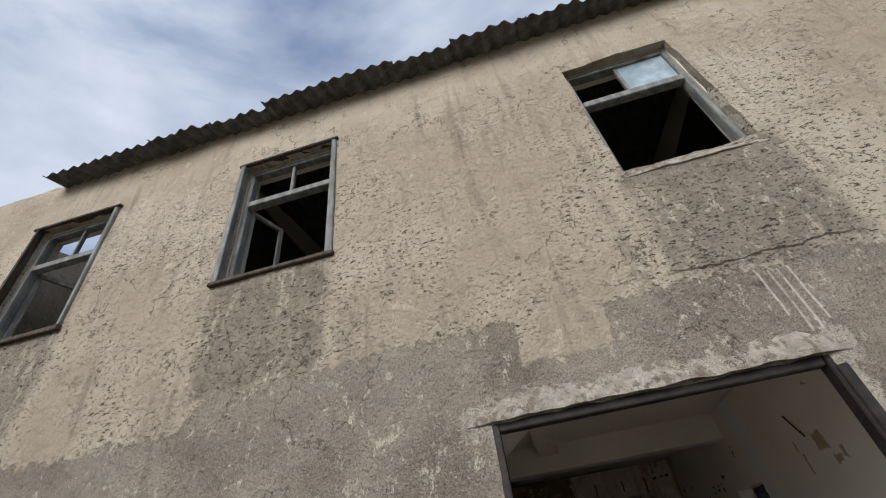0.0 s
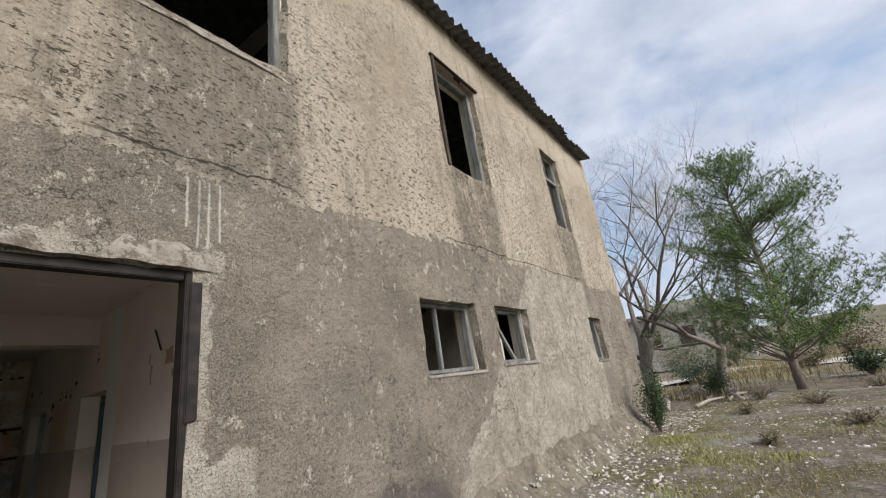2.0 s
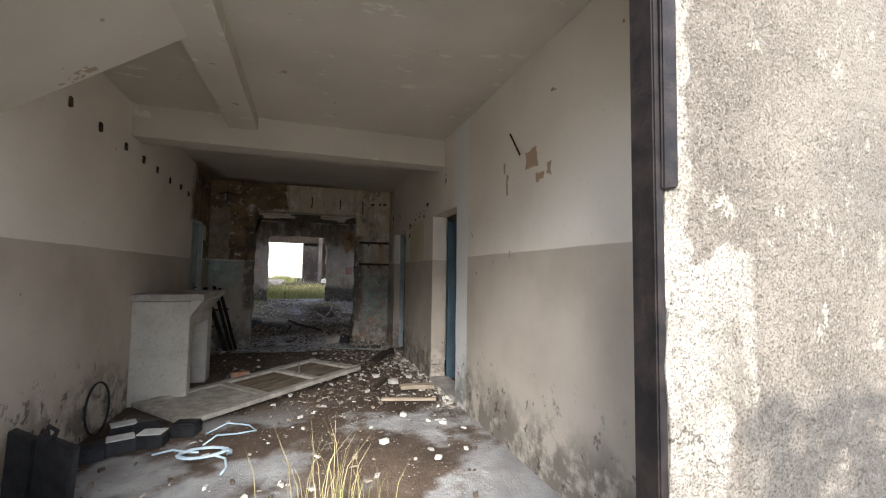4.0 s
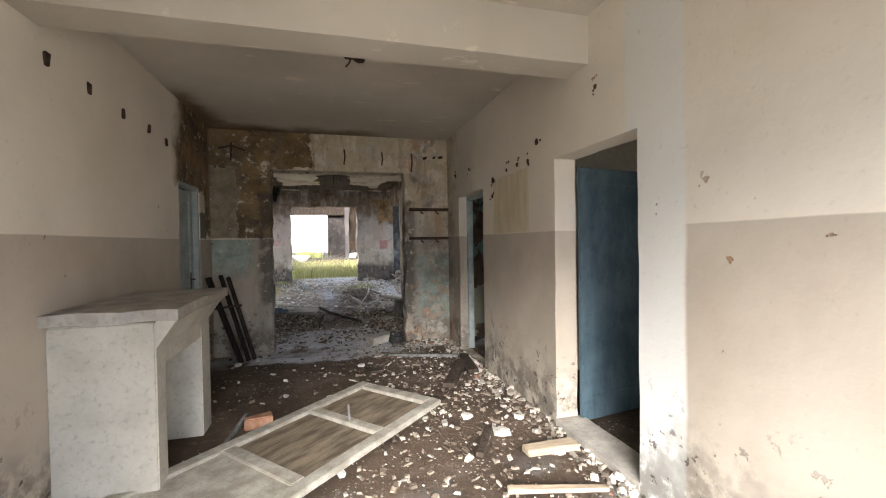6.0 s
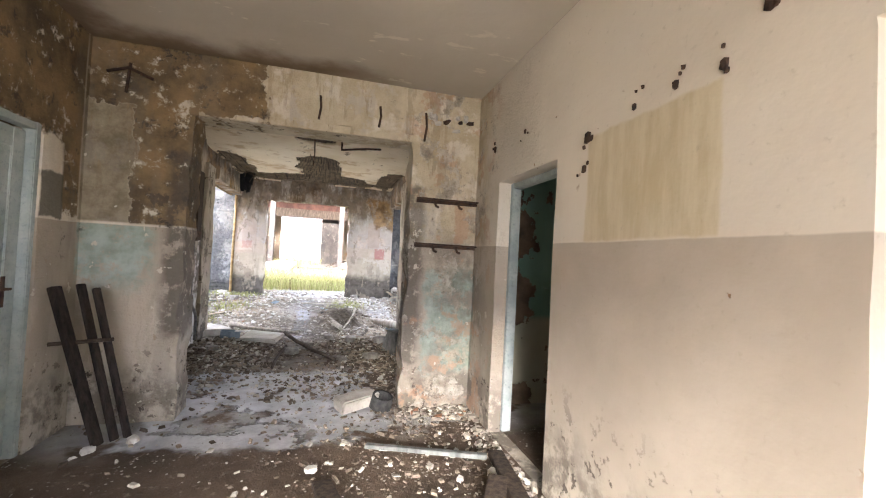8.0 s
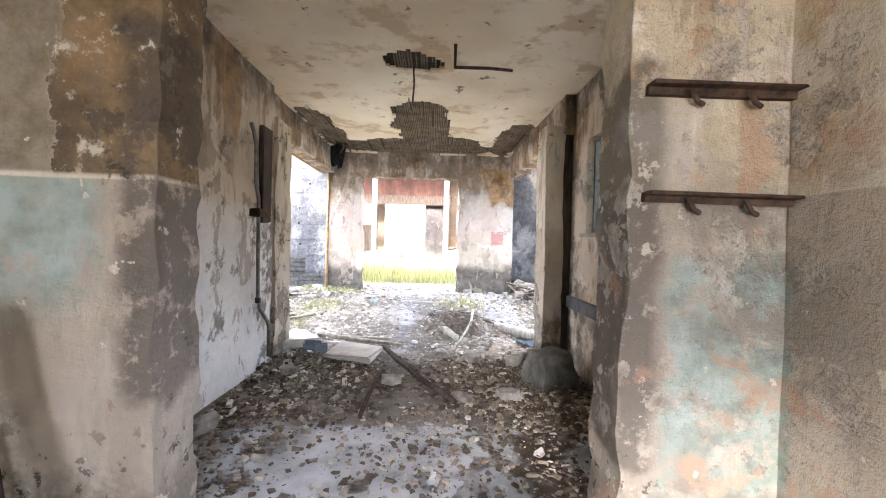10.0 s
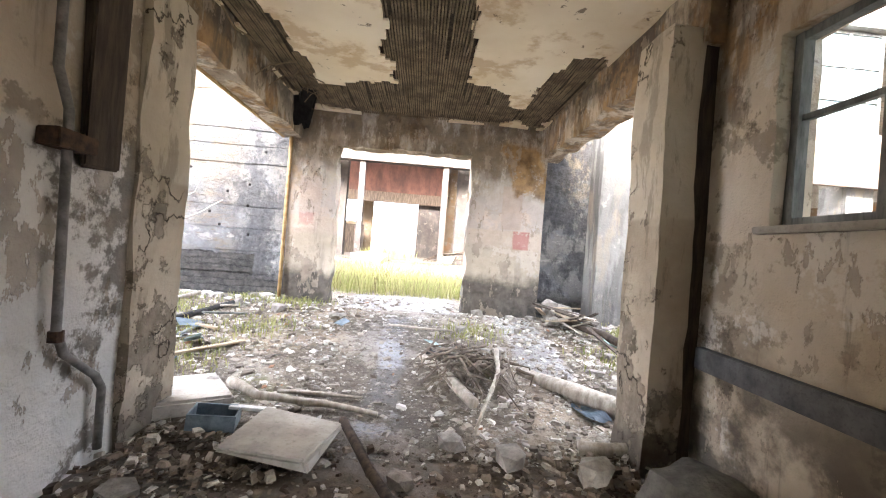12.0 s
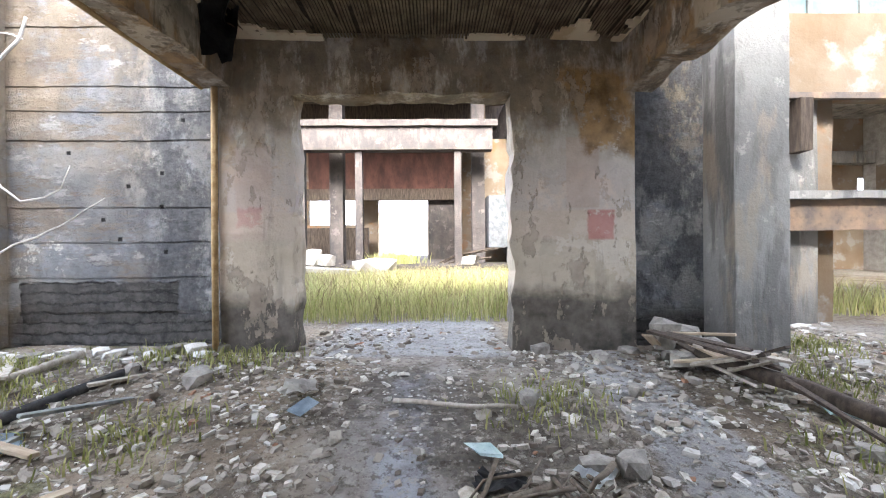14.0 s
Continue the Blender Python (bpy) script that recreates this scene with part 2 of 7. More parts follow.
# ---- hall plaster: cream above a beige dado ----
k = Kit("hall_plaster")
up = k.tint(k.noise(0.8, 4), (0.67, 0.605, 0.51), (0.77, 0.705, 0.605))
down = k.tint(k.noise(1.2, 5), (0.42, 0.36, 0.288), (0.53, 0.465, 0.382))
dado = k.step(k.wobble(k.z, 2, 0.02), 1.622, 1.612)
unpainted = k.region(k.x, 1.8, 2.3, k.wobble(k.y, 2, 0.05), 5.86, 6.3, 0.02)
col = k.mix(k.mul(dado, k.inv(unpainted)), up, down)
col = k.mix(k.mul(unpainted, 0.8), col, (0.72, 0.72, 0.69))
yellow = k.region(k.wobble(k.y, 4, 0.05), 7.62, 8.47, k.wobble(k.z, 5, 0.06), 1.62, 2.23, 0.012)
yellow = k.mul(yellow, k.step(k.x, 1.5, 1.7))
col = k.mix(yellow, col, k.tint(k.noise(4, 5, 0.6, k.stretched(1, 3, 0.6)), (0.56, 0.47, 0.31), (0.67, 0.59, 0.43)))
# chips that show the brown ground coat
chips = k.step(k.noise(6.5, 4, 0.6), 0.70, 0.712)
chips = k.mul(chips, k.step(k.noise(1.1, 2), 0.5, 0.56))
col = k.mix(k.mul(chips, 0.85), col, (0.30, 0.17, 0.085))
# larger flakes off the east wall and the ceiling line
for fy, fz, hy_, hz_ in ((4.55, 2.33, .09, .07), (4.42, 2.16, .06, .035), (4.3, 2.2, .03, .05), (4.95, 2.2, .02, .09), (5.0, 2.36, .02, .04)):
    r = k.mul(k.step(k.x, 1.5, 1.7), k.region(k.wobble(k.y, 9, 0.12, 8.0), fy - hy_, fy + hy_, k.wobble(k.z, 9, 0.12, 8.0), fz - hz_, fz + hz_, 0.008))
    col = k.mix(k.mul(r, 0.85), col, (0.36, 0.235, 0.13))
# damp at the foot
foot = k.mul(k.step(k.wobble(k.z, 2.5, 0.7), 0.62, 0.15), k.step(k.noise(4, 6, 0.7), 0.4, 0.55))
col = k.mix(k.mul(foot, 0.75), col, (0.12, 0.105, 0.085))
peel = k.mul(k.step(k.z, 0.85, 0.3), k.step(k.noise(11, 5, 0.65), 0.60, 0.63))
col = k.mix(k.mul(peel, 0.8), col, (0.075, 0.055, 0.045))
# rust-brown seepage and soot at the far end
far = k.step(k.wobble(k.y, 1.6, 0.7), 8.95, 9.25)
sx, sz = k.wobble(k.wobble(k.x, 3, 0.3, 8.0), 12, 0.12, 8.0), k.wobble(k.wobble(k.z, 3, 0.3, 8.0), 12, 0.12, 8.0)
onend = k.step(k.y, 10.28, 10.32)
seep = k.region(sx, -1.07, -0.60, k.z, 1.635, 3.4, 0.01)
seep = k.top(seep, k.region(sx, -1.6, -0.08, sz, 2.62, 3.4, 0.01))
seep = k.mul(seep, onend)
side = k.mul(k.mul(far, k.inv(onend)), k.mul(k.step(k.x, -0.8, -1.0), k.step(sz, 2.2, 2.24)))
side = k.top(side, k.mul(k.mul(far, k.inv(onend)), k.mul(k.step(k.x, -0.8, -1.0), k.region(k.wobble(k.y, 3, 0.1), 10.08, 10.5, sz, 1.64, 3.4, 0.02))))
seep = k.top(seep, side)
seep = k.mul(seep, k.step(k.noise(3.2, 8, 0.72), 0.34, 0.40))
rust = k.tint(k.noise(2.2, 7, 0.68), (0.055, 0.036, 0.018), (0.29, 0.185, 0.08))
rust = k.mix(k.mul(k.step(k.noise(9, 7, 0.75), 0.56, 0.62), 0.9), rust, (0.46, 0.40, 0.31))
rust = k.mix(k.mul(k.step(k.noise(5, 7, 0.75), 0.55, 0.62), 0.8), rust, (0.035, 0.026, 0.02))
col = k.mix(k.mul(seep, 0.95), col, rust)
ochre = k.mul(k.mul(k.step(k.y, 9.9, 10.2), k.step(k.z, 1.6, 1.66)), k.step(k.noise(3, 6, 0.65), 0.40, 0.50))
grime = k.mul(k.step(k.y, 9.8, 10.2), k.step(k.noise(1.6, 6, 0.6, k.stretched(3, 3, 0.7)), 0.48, 0.62))
col = k.mix(k.mul(grime, 0.3), col, (0.20, 0.17, 0.13))
col = k.mix(k.mul(k.mul(ochre, k.inv(seep)), 0.85), col, k.tint(k.noise(4, 7, 0.7), (0.47, 0.385, 0.245), (0.66, 0.58, 0.43)))
teal = k.mul(dado, k.step(k.noise(3.3, 8, 0.75), 0.38, 0.5))
tealspot = k.top(k.mul(k.step(sx, -0.82, -0.98), k.step(sz, 0.98, 1.25)), k.mul(k.step(sx, 1.42, 1.5), k.region(sz, 0.36, 1.36, k.y, 9, 11, 0.05)))
teal = k.mul(k.mul(teal, onend), tealspot)
col = k.mix(k.mul(teal, 0.75), col, k.tint(k.noise(7, 4), (0.21, 0.29, 0.24), (0.42, 0.53, 0.50)))
mould = k.mul(k.step(k.wobble(k.y, 1.3, 0.5), 9.7, 10.2), k.step(k.noise(3.4, 9, 0.8), 0.595, 0.615))
mould = k.mul(mould, k.top(k.step(k.x, 0.9, 1.2), k.step(k.noise(0.9, 2), 0.5, 0.56)))
col = k.mix(k.mul(mould, 0.85), col, (0.052, 0.044, 0.036))
olive = k.mul(k.mul(k.mul(onend, k.step(sx, -0.98, -1.04)), k.step(k.z, 1.63, 1.65)), k.inv(seep))
col = k.mix(k.mul(olive, 0.8), col, k.tint(k.noise(4, 8, 0.75), (0.10, 0.078, 0.048), (0.31, 0.26, 0.18)))
patch_w = k.mul(k.step(k.x, -0.9, -1.2), k.region(k.wobble(k.y, 5, 0.06), 9.86, 10.1, k.wobble(k.z, 8, 0.08), 1.63, 1.96, 0.01))
col = k.mix(k.mul(patch_w, 0.85), col, (0.10, 0.095, 0.07))
arris = k.top(k.region(k.wobble(k.x, 3, 0.14), -0.80, -0.60, k.wobble(k.z, 2, 0.6), 0.8, 2.3, 0.05), k.region(k.wobble(k.x, 3, 0.16), 1.22, 1.42, k.wobble(k.z, 2, 0.8), 0.5, 2.1, 0.05))
arris = k.mul(k.mul(arris, k.step(k.y, 10.1, 10.3)), k.step(k.noise(5, 8, 0.75), 0.38, 0.48))
col = k.mix(k.mul(arris, 0.7), col, (0.075, 0.066, 0.058))
# darker towards the corner with the east wall, below about two metres
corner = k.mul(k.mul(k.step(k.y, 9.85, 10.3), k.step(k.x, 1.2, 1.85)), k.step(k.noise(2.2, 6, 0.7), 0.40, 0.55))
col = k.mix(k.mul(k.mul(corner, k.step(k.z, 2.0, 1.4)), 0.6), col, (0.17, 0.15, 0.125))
pinkish = k.mul(k.mul(k.step(k.y, 9.6, 10.2), k.step(k.x, 1.0, 1.4)), k.step(k.noise(3.1, 6, 0.65), 0.54, 0.60))
col = k.mix(k.mul(pinkish, 0.55), col, (0.50, 0.30, 0.19))
drips = k.mul(k.step(k.noise(1.6, 7, 0.7, k.stretched(3, 3, 0.5)), 0.53, 0.58), k.mul(k.mul(k.step(k.y, 9.9, 10.2), k.inv(seep)), k.step(k.wobble(k.z, 2, 0.8), 1.7, 2.3)))
col = k.mix(k.mul(drips, 0.35), col, k.tint(k.noise(7, 5), (0.12, 0.07, 0.035), (0.36, 0.24, 0.12)))
shed = k.mul(k.mul(k.step(k.y, 9.8, 10.2), k.step(k.x, 1.0, 1.25)), k.step(k.noise(3.4, 7, 0.7), 0.555, 0.565))
col = k.mix(k.mul(shed, 0.75), col, k.tint(k.noise(9, 5), (0.30, 0.255, 0.20), (0.62, 0.58, 0.51)))
k.bump(shed, -0.012)
fleck = k.mul(k.step(k.noise(9, 4, 0.6), 0.66, 0.68), far)
col = k.mix(k.mul(fleck, 0.8), col, (0.65, 0.60, 0.50))
col = k.mix(k.mul(k.step(k.noise(28, 4, 0.6), 0.6, 0.78), 0.25), col, (0.3, 0.25, 0.18))
k.bump(k.add(k.add(chips, peel), k.add(k.mul(seep, 0.6), mould)), -0.006)
k.bump(k.noise(2.2, 5, 0.6), 0.012)
k.bump(k.mul(k.noise(14, 6, 0.75), far), 0.03)
k.bump(k.noise(45, 4, 0.6), 0.001)
HALL = k.done(col, 0.85, spec=0.25)

# ---- hall ceiling, cream and dusty ----
k = Kit("hall_ceiling")
col = k.tint(k.noise(0.7, 4), (0.48, 0.435, 0.36), (0.58, 0.53, 0.45))
col = k.mix(k.mul(k.step(k.noise(3.1, 5, 0.6, k.stretched(1, 2.2, 1)), 0.62, 0.67), 0.7), col, (0.70, 0.64, 0.53))
spot = k.mul(k.step(k.noise(4.5, 4, 0.6), 0.68, 0.70), k.step(k.y, 6.5, 6.2))
col = k.mix(k.mul(spot, 0.7), col, (0.28, 0.19, 0.10))
edge = k.mul(k.step(k.wobble(k.y, 2.5, 0.5), 9.95, 10.3), k.step(k.wobble(k.x, 2, 0.8), 1.5, 0.2))
edge = k.top(edge, k.mul(k.step(k.wobble(k.x, 2.2, 0.5), -1.05, -1.35), k.step(k.y, 8.6, 9.2)))
col = k.mix(k.mul(edge, 0.85), col, (0.13, 0.075, 0.035))
k.bump(k.noise(3, 5), 0.012)
CEILING = k.done(col, 0.9, spec=0.2)

# ---- second room and porch: flaking paint over concrete ----
k = Kit("porch_plaster")
base = k.tint(k.noise(1.3, 5), (0.46, 0.39, 0.30), (0.63, 0.56, 0.46))
base = k.mix(k.step(k.wobble(k.z, 1.2, 0.25), 1.45, 1.40), base, k.tint(k.noise(1.6, 5), (0.38, 0.32, 0.245), (0.54, 0.475, 0.38)))
base = k.mix(k.mul(k.step(k.noise(2.2, 6, 0.68), 0.53, 0.57), 0.75), base, k.tint(k.noise(5, 4), (0.21, 0.175, 0.135), (0.35, 0.30, 0.24)))
base = k.mix(k.mul(k.step(k.noise(1.4, 6, 0.7), 0.56, 0.60), 0.8), base, (0.62, 0.58, 0.52))
rust = k.mul(k.step(k.wobble(k.z, 1.3, 0.9), 1.75, 2.55), k.step(k.noise(1.9, 6, 0.65, k.stretched(1.6, 1.6, 0.5)), 0.46, 0.56))
base = k.mix(k.mul(rust, 0.8), base, k.tint(k.noise(6, 5), (0.10, 0.06, 0.03), (0.37, 0.22, 0.09)))
# darker towards the foot and towards the ceiling, broken by noise
dark_ends = k.top(k.step(k.wobble(k.z, 1.6, 0.8), 1.05, 0.45), k.step(k.wobble(k.z, 2, 0.5), 2.75, 3.05))
base = k.mix(k.mul(k.mul(dark_ends, k.step(k.noise(2.6, 6, 0.65), 0.36, 0.55)), 0.82), base, (0.06, 0.055, 0.05))
streaks = k.mul(k.step(k.noise(1.5, 6, 0.62, k.stretched(4, 4, 0.4)), 0.56, 0.66), 0.6)
base = k.mix(streaks, base, (0.13, 0.115, 0.095))
white = k.mul(k.mul(k.step(k.x, -1.2, -1.3), k.step(k.y, 13.34, 13.3)), k.step(k.wobble(k.z, 2, 0.2), 1.75, 1.68))
base = k.mix(k.mul(white, 0.85), base, k.tint(k.noise(1.5, 6, 0.65), (0.58, 0.57, 0.55), (0.76, 0.75, 0.73)))
red = k.top(k.region(k.wobble(k.x, 6, 0.08), 1.62, 1.86, k.z, 1.36, 1.62, 0.012), k.region(k.wobble(k.x, 6, 0.2), -1.42, -1.22, k.wobble(k.z, 6, 0.2), 1.5, 1.66, 0.02))
back = k.step(k.y, 16.4, 16.6)
pinkband = k.mul(back, k.mul(k.step(k.wobble(k.z, 5, 0.06), 1.34, 1.40), k.step(k.wobble(k.z, 2, 0.3), 2.2, 1.9)))
base = k.mix(k.mul(pinkband, 0.35), base, (0.56, 0.42, 0.37))
upper_coat = k.tint(k.noise(2.2, 7, 0.7), (0.34, 0.315, 0.29), (0.54, 0.52, 0.50))
lower_coat = k.tint(k.noise(2.2, 7, 0.7), (0.40, 0.335, 0.26), (0.60, 0.53, 0.43))
coat = k.mix(k.step(k.wobble(k.z, 4, 0.05), 1.60, 1.64), lower_coat, upper_coat)
base = k.mix(k.mul(k.mul(back, k.step(k.noise(1.9, 8, 0.72), 0.40, 0.50)), 0.55), base, coat)
brown_top = k.mul(k.mul(back, k.step(k.wobble(k.wobble(k.z, 2, 0.5), 9, 0.3, 8.0), 2.15, 2.5)), k.step(k.noise(2.6, 8, 0.74, k.stretched(1.5, 1, 0.6)), 0.40, 0.52))
base = k.mix(k.mul(brown_top, 0.75), base, k.tint(k.noise(5, 7, 0.7), (0.075, 0.055, 0.036), (0.21, 0.155, 0.10)))
panel = k.top(k.region(k.wobble(k.x, 9, 0.03), 1.43, 1.72, k.z, 1.64, 2.26, 0.01), k.region(k.wobble(k.x, 9, 0.06), -1.44, -1.14, k.wobble(k.z, 6, 0.1), 1.62, 2.18, 0.015))
base = k.mix(k.mul(k.mul(panel, back), 0.65), base, k.tint(k.noise(4, 7, 0.7), (0.40, 0.31, 0.255), (0.52, 0.42, 0.36)))
run_x = k.wobble(k.wobble(k.math("SUBTRACT", k.x, k.mul(k.z, -0.35)), 2.5, 0.4), 9, 0.2, 8.0)
leak = k.mul(k.mul(back, k.region(run_x, 2.36, 2.9, k.wobble(k.z, 3, 0.4), 2.1, 2.9, 0.05)), k.step(k.noise(4, 8, 0.75), 0.36, 0.46))
base = k.mix(k.mul(leak, 0.85), base, k.tint(k.noise(6, 6), (0.13, 0.075, 0.03), (0.40, 0.25, 0.11)))
char = k.mul(back, k.mul(k.step(k.wobble(k.wobble(k.z, 1.6, 0.6), 7, 0.25), 1.02, 0.78), k.step(k.noise(3, 7, 0.7), 0.28, 0.42)))
base = k.mix(k.mul(char, 0.85), base, k.tint(k.noise(9, 5), (0.035, 0.033, 0.031), (0.12, 0.105, 0.09)))
flaked = k.step(k.noise(2.8, 7, 0.7, k.stretched(1.4, 1.4, 0.7)), 0.565, 0.575)
base = k.mix(k.mul(flaked, 0.7), base, k.tint(k.noise(6, 5), (0.24, 0.20, 0.16), (0.40, 0.33, 0.26)))
blotch = k.mul(k.inv(back), k.step(k.noise(1.2, 8, 0.72), 0.545, 0.60))
base = k.mix(k.mul(blotch, 0.8), base, k.tint(k.noise(8, 5), (0.06, 0.05, 0.04), (0.17, 0.14, 0.105)))
k.bump(flaked, -0.02)
red = k.mul(red, k.mul(back, k.step(k.noise(9, 6, 0.7), 0.36, 0.46)))
base = k.mix(k.mul(red, k.add(0.4, k.mul(k.step(k.x, 0.0, 0.5), 0.3))), base, (0.42, 0.15, 0.135))
k.bump(k.noise(2.2, 6, 0.68), 0.03)
k.bump(k.noise(24, 5, 0.7), 0.008)
PORCH = k.done(base, 0.93, spec=0.2)

# ---- pillars: beige plaster, cracked and broken near the foot ----
k = Kit("pillar_plaster")
base = k.mix(k.step(k.wobble(k.z, 3, 0.04), 1.56, 1.60), k.tint(k.noise(1.6, 6, 0.65), (0.36, 0.305, 0.235), (0.50, 0.435, 0.345)), k.tint(k.noise(1.4, 6, 0.65), (0.44, 0.385, 0.30), (0.60, 0.54, 0.44)))
off = k.step(k.add(k.noise(2.4, 8, 0.7), k.mul(k.step(k.z, 1.3, 0.4), 0.1)), 0.585, 0.60)
base = k.mix(k.mul(off, 0.85), base, k.tint(k.noise(9, 6, 0.7), (0.12, 0.10, 0.078), (0.28, 0.24, 0.19)))
gap = k.step(k.math("ABSOLUTE", k.math("SUBTRACT", k.noise(1.9, 6, 0.55), 0.5)), 0.010, 0.003)
gap = k.mul(gap, k.step(k.noise(0.9, 3), 0.50, 0.56))
base = k.mix(k.mul(gap, 0.85), base, (0.03, 0.025, 0.02))
grub = k.mul(k.step(k.noise(3, 7, 0.7, k.stretched(2, 2, 0.5)), 0.52, 0.60), 0.5)
base = k.mix(grub, base, (0.17, 0.145, 0.11))
base = k.mix(k.mul(k.step(k.wobble(k.z, 3, 0.4, 8.0), 0.35, 0.1), 0.7), base, (0.075, 0.066, 0.055))
k.bump(k.add(off, gap), -0.025)
k.bump(k.noise(20, 6, 0.7), 0.008)
PILLAR = k.done(base, 0.92, spec=0.2)

# ---- board-marked concrete, stained dark ----
k = Kit("board_concrete")
base = k.tint(k.noise(1.1, 6, 0.62), (0.13, 0.13, 0.135), (0.30, 0.29, 0.275))
warm = k.mul(k.step(k.wobble(k.z, 1.1, 0.9), 1.6, 2.6), k.step(k.noise(1.0, 5, 0.6), 0.42, 0.55))
base = k.mix(k.mul(warm, 0.75), base, k.tint(k.noise(4, 5), (0.20, 0.15, 0.095), (0.33, 0.27, 0.20)))
blue = k.step(k.noise(1.6, 7, 0.68, k.stretched(1, 1, 1.4)), 0.50, 0.60)
base = k.mix(k.mul(blue, 0.7), base, k.tint(k.noise(7, 5), (0.15, 0.16, 0.18), (0.30, 0.31, 0.33)))
lime = k.step(k.noise(2.3, 7, 0.72, k.stretched(1, 1, 2.6)), 0.56, 0.63)
base = k.mix(k.mul(lime, 0.65), base, (0.47, 0.45, 0.42))
stain = k.step(k.noise(1.8, 9, 0.76, k.stretched(1.2, 1, 0.8)), 0.43, 0.54)
right = k.step(k.wobble(k.wobble(k.x, 1, 0.7), 5, 0.35, 8.0), -2.75, -2.25)
base = k.mix(k.mul(k.mul(stain, k.add(0.25, k.mul(right, 0.75))), 0.85), base, k.tint(k.noise(14, 6, 0.75), (0.035, 0.036, 0.040), (0.11, 0.115, 0.125)))
brown = k.mul(k.step(k.noise(2.0, 8, 0.74, k.stretched(0.5, 1, 1.8)), 0.50, 0.56), k.inv(right))
base = k.mix(k.mul(brown, 0.6), base, k.tint(k.noise(5, 5), (0.13, 0.095, 0.065), (0.25, 0.19, 0.13)))
specks = k.mul(k.region(k.wobble(k.x, 4, 0.3), -3.62, -3.1, k.wobble(k.z, 4, 0.2), 1.08, 1.45, 0.05), k.step(k.noise(9, 8, 0.8), 0.54, 0.57))
base = k.mix(k.mul(specks, 0.8), base, (0.56, 0.53, 0.48))
topx = k.wobble(k.wobble(k.x, 4, 0.12), 15, 0.05)
topz = k.wobble(k.wobble(k.z, 4, 0.1), 15, 0.05)
black = k.top(k.region(topx, -3.55, -2.12, topz, -1.0, 1.0, 0.012), k.mul(k.step(topz, 0.78, 0.6), k.step(k.x, -3.7, -3.5)))
lines = k.step(k.math("ABSOLUTE", k.math("SUBTRACT", k.math("FRACT", k.mul(k.wobble(k.wobble(k.z, 2.5, 0.16), 14, 0.06, 8.0), 10.5)), 0.5)), 0.14, 0.03)
soot_col = k.mix(k.mul(k.mul(lines, k.step(k.noise(3, 6, 0.7), 0.42, 0.55)), 0.7), k.tint(k.noise(9, 7, 0.75), (0.024, 0.023, 0.023), (0.105, 0.098, 0.09)), (0.009, 0.009, 0.009))
base = k.mix(k.mul(black, 0.93), base, soot_col)
pier_side = k.step(k.wobble(k.x, 3, 0.1), -3.62, -3.68)
base = k.mix(k.mul(pier_side, 0.6), base, k.tint(k.noise(1.6, 7, 0.7, k.stretched(2, 1, 0.5)), (0.16, 0.125, 0.09), (0.42, 0.33, 0.22)))
holes = None
for hx_, hz_ in ((-2.25, 2.01), (-2.56, 1.89), (-2.26, 1.70), (-2.22, 1.28), (-2.64, 1.40), (-2.79, 1.58), (-2.05, 2.5), (-3.1, 2.2)):
    r = k.region(k.wobble(k.x, 30, 0.015), hx_ - .018, hx_ + .018, k.wobble(k.z, 30, 0.015), hz_ - .018, hz_ + .018, 0.006)
    holes = r if holes is None else k.top(holes, r)
base = k.mix(holes, base, (0.008, 0.007, 0.007))
k.bump(k.mul(k.mul(lines, black), -1.0), 0.02)
seam = k.mul(k.step(k.noise(3, 5), 0.5, 0.6), 0.2)
k.bump(k.add(k.mul(seam, -0.8), k.mul(holes, -2.0)), 0.012)
k.bump(k.add(k.mul(black, -1.0), k.mul(lime, 0.4)), 0.012)
k.bump(k.noise(6, 7, 0.72), 0.03)
k.bump(k.noise(24, 5, 0.7), 0.012)
BOARD = k.done(base, 0.92, spec=0.25)

# ---- weathered grey concrete for piers, columns and ledges ----
k = Kit("weathered_concrete")
base = k.tint(k.noise(1.1, 5), (0.20, 0.195, 0.185), (0.34, 0.325, 0.30))
base = k.mix(k.mul(k.step(k.noise(2.2, 6, 0.65, k.stretched(2, 2, 0.5)), 0.5, 0.62), 0.6), base, (0.14, 0.13, 0.12))
base = k.mix(k.mul(k.step(k.noise(5, 5, 0.7), 0.58, 0.66), 0.5), base, (0.47, 0.44, 0.39))
base = k.mix(k.mul(k.step(k.noise(0.9, 6, 0.65, k.stretched(3, 3, 0.4)), 0.52, 0.60), 0.65), base, (0.10, 0.095, 0.09))
base = k.mix(k.mul(k.step(k.noise(1.3, 6, 0.65, k.stretched(2, 2, 0.6)), 0.54, 0.64), 0.5), base, (0.36, 0.29, 0.21))
base = k.mix(k.mul(k.step(k.wobble(k.z, 1.5, 0.5), 0.9, 0.5), 0.5), base, (0.09, 0.085, 0.08))
k.bump(k.noise(6, 6, 0.7), 0.02)
k.bump(k.noise(40, 4, 0.6), 0.004)
CONCRETE = k.done(base, 0.92, spec=0.25)

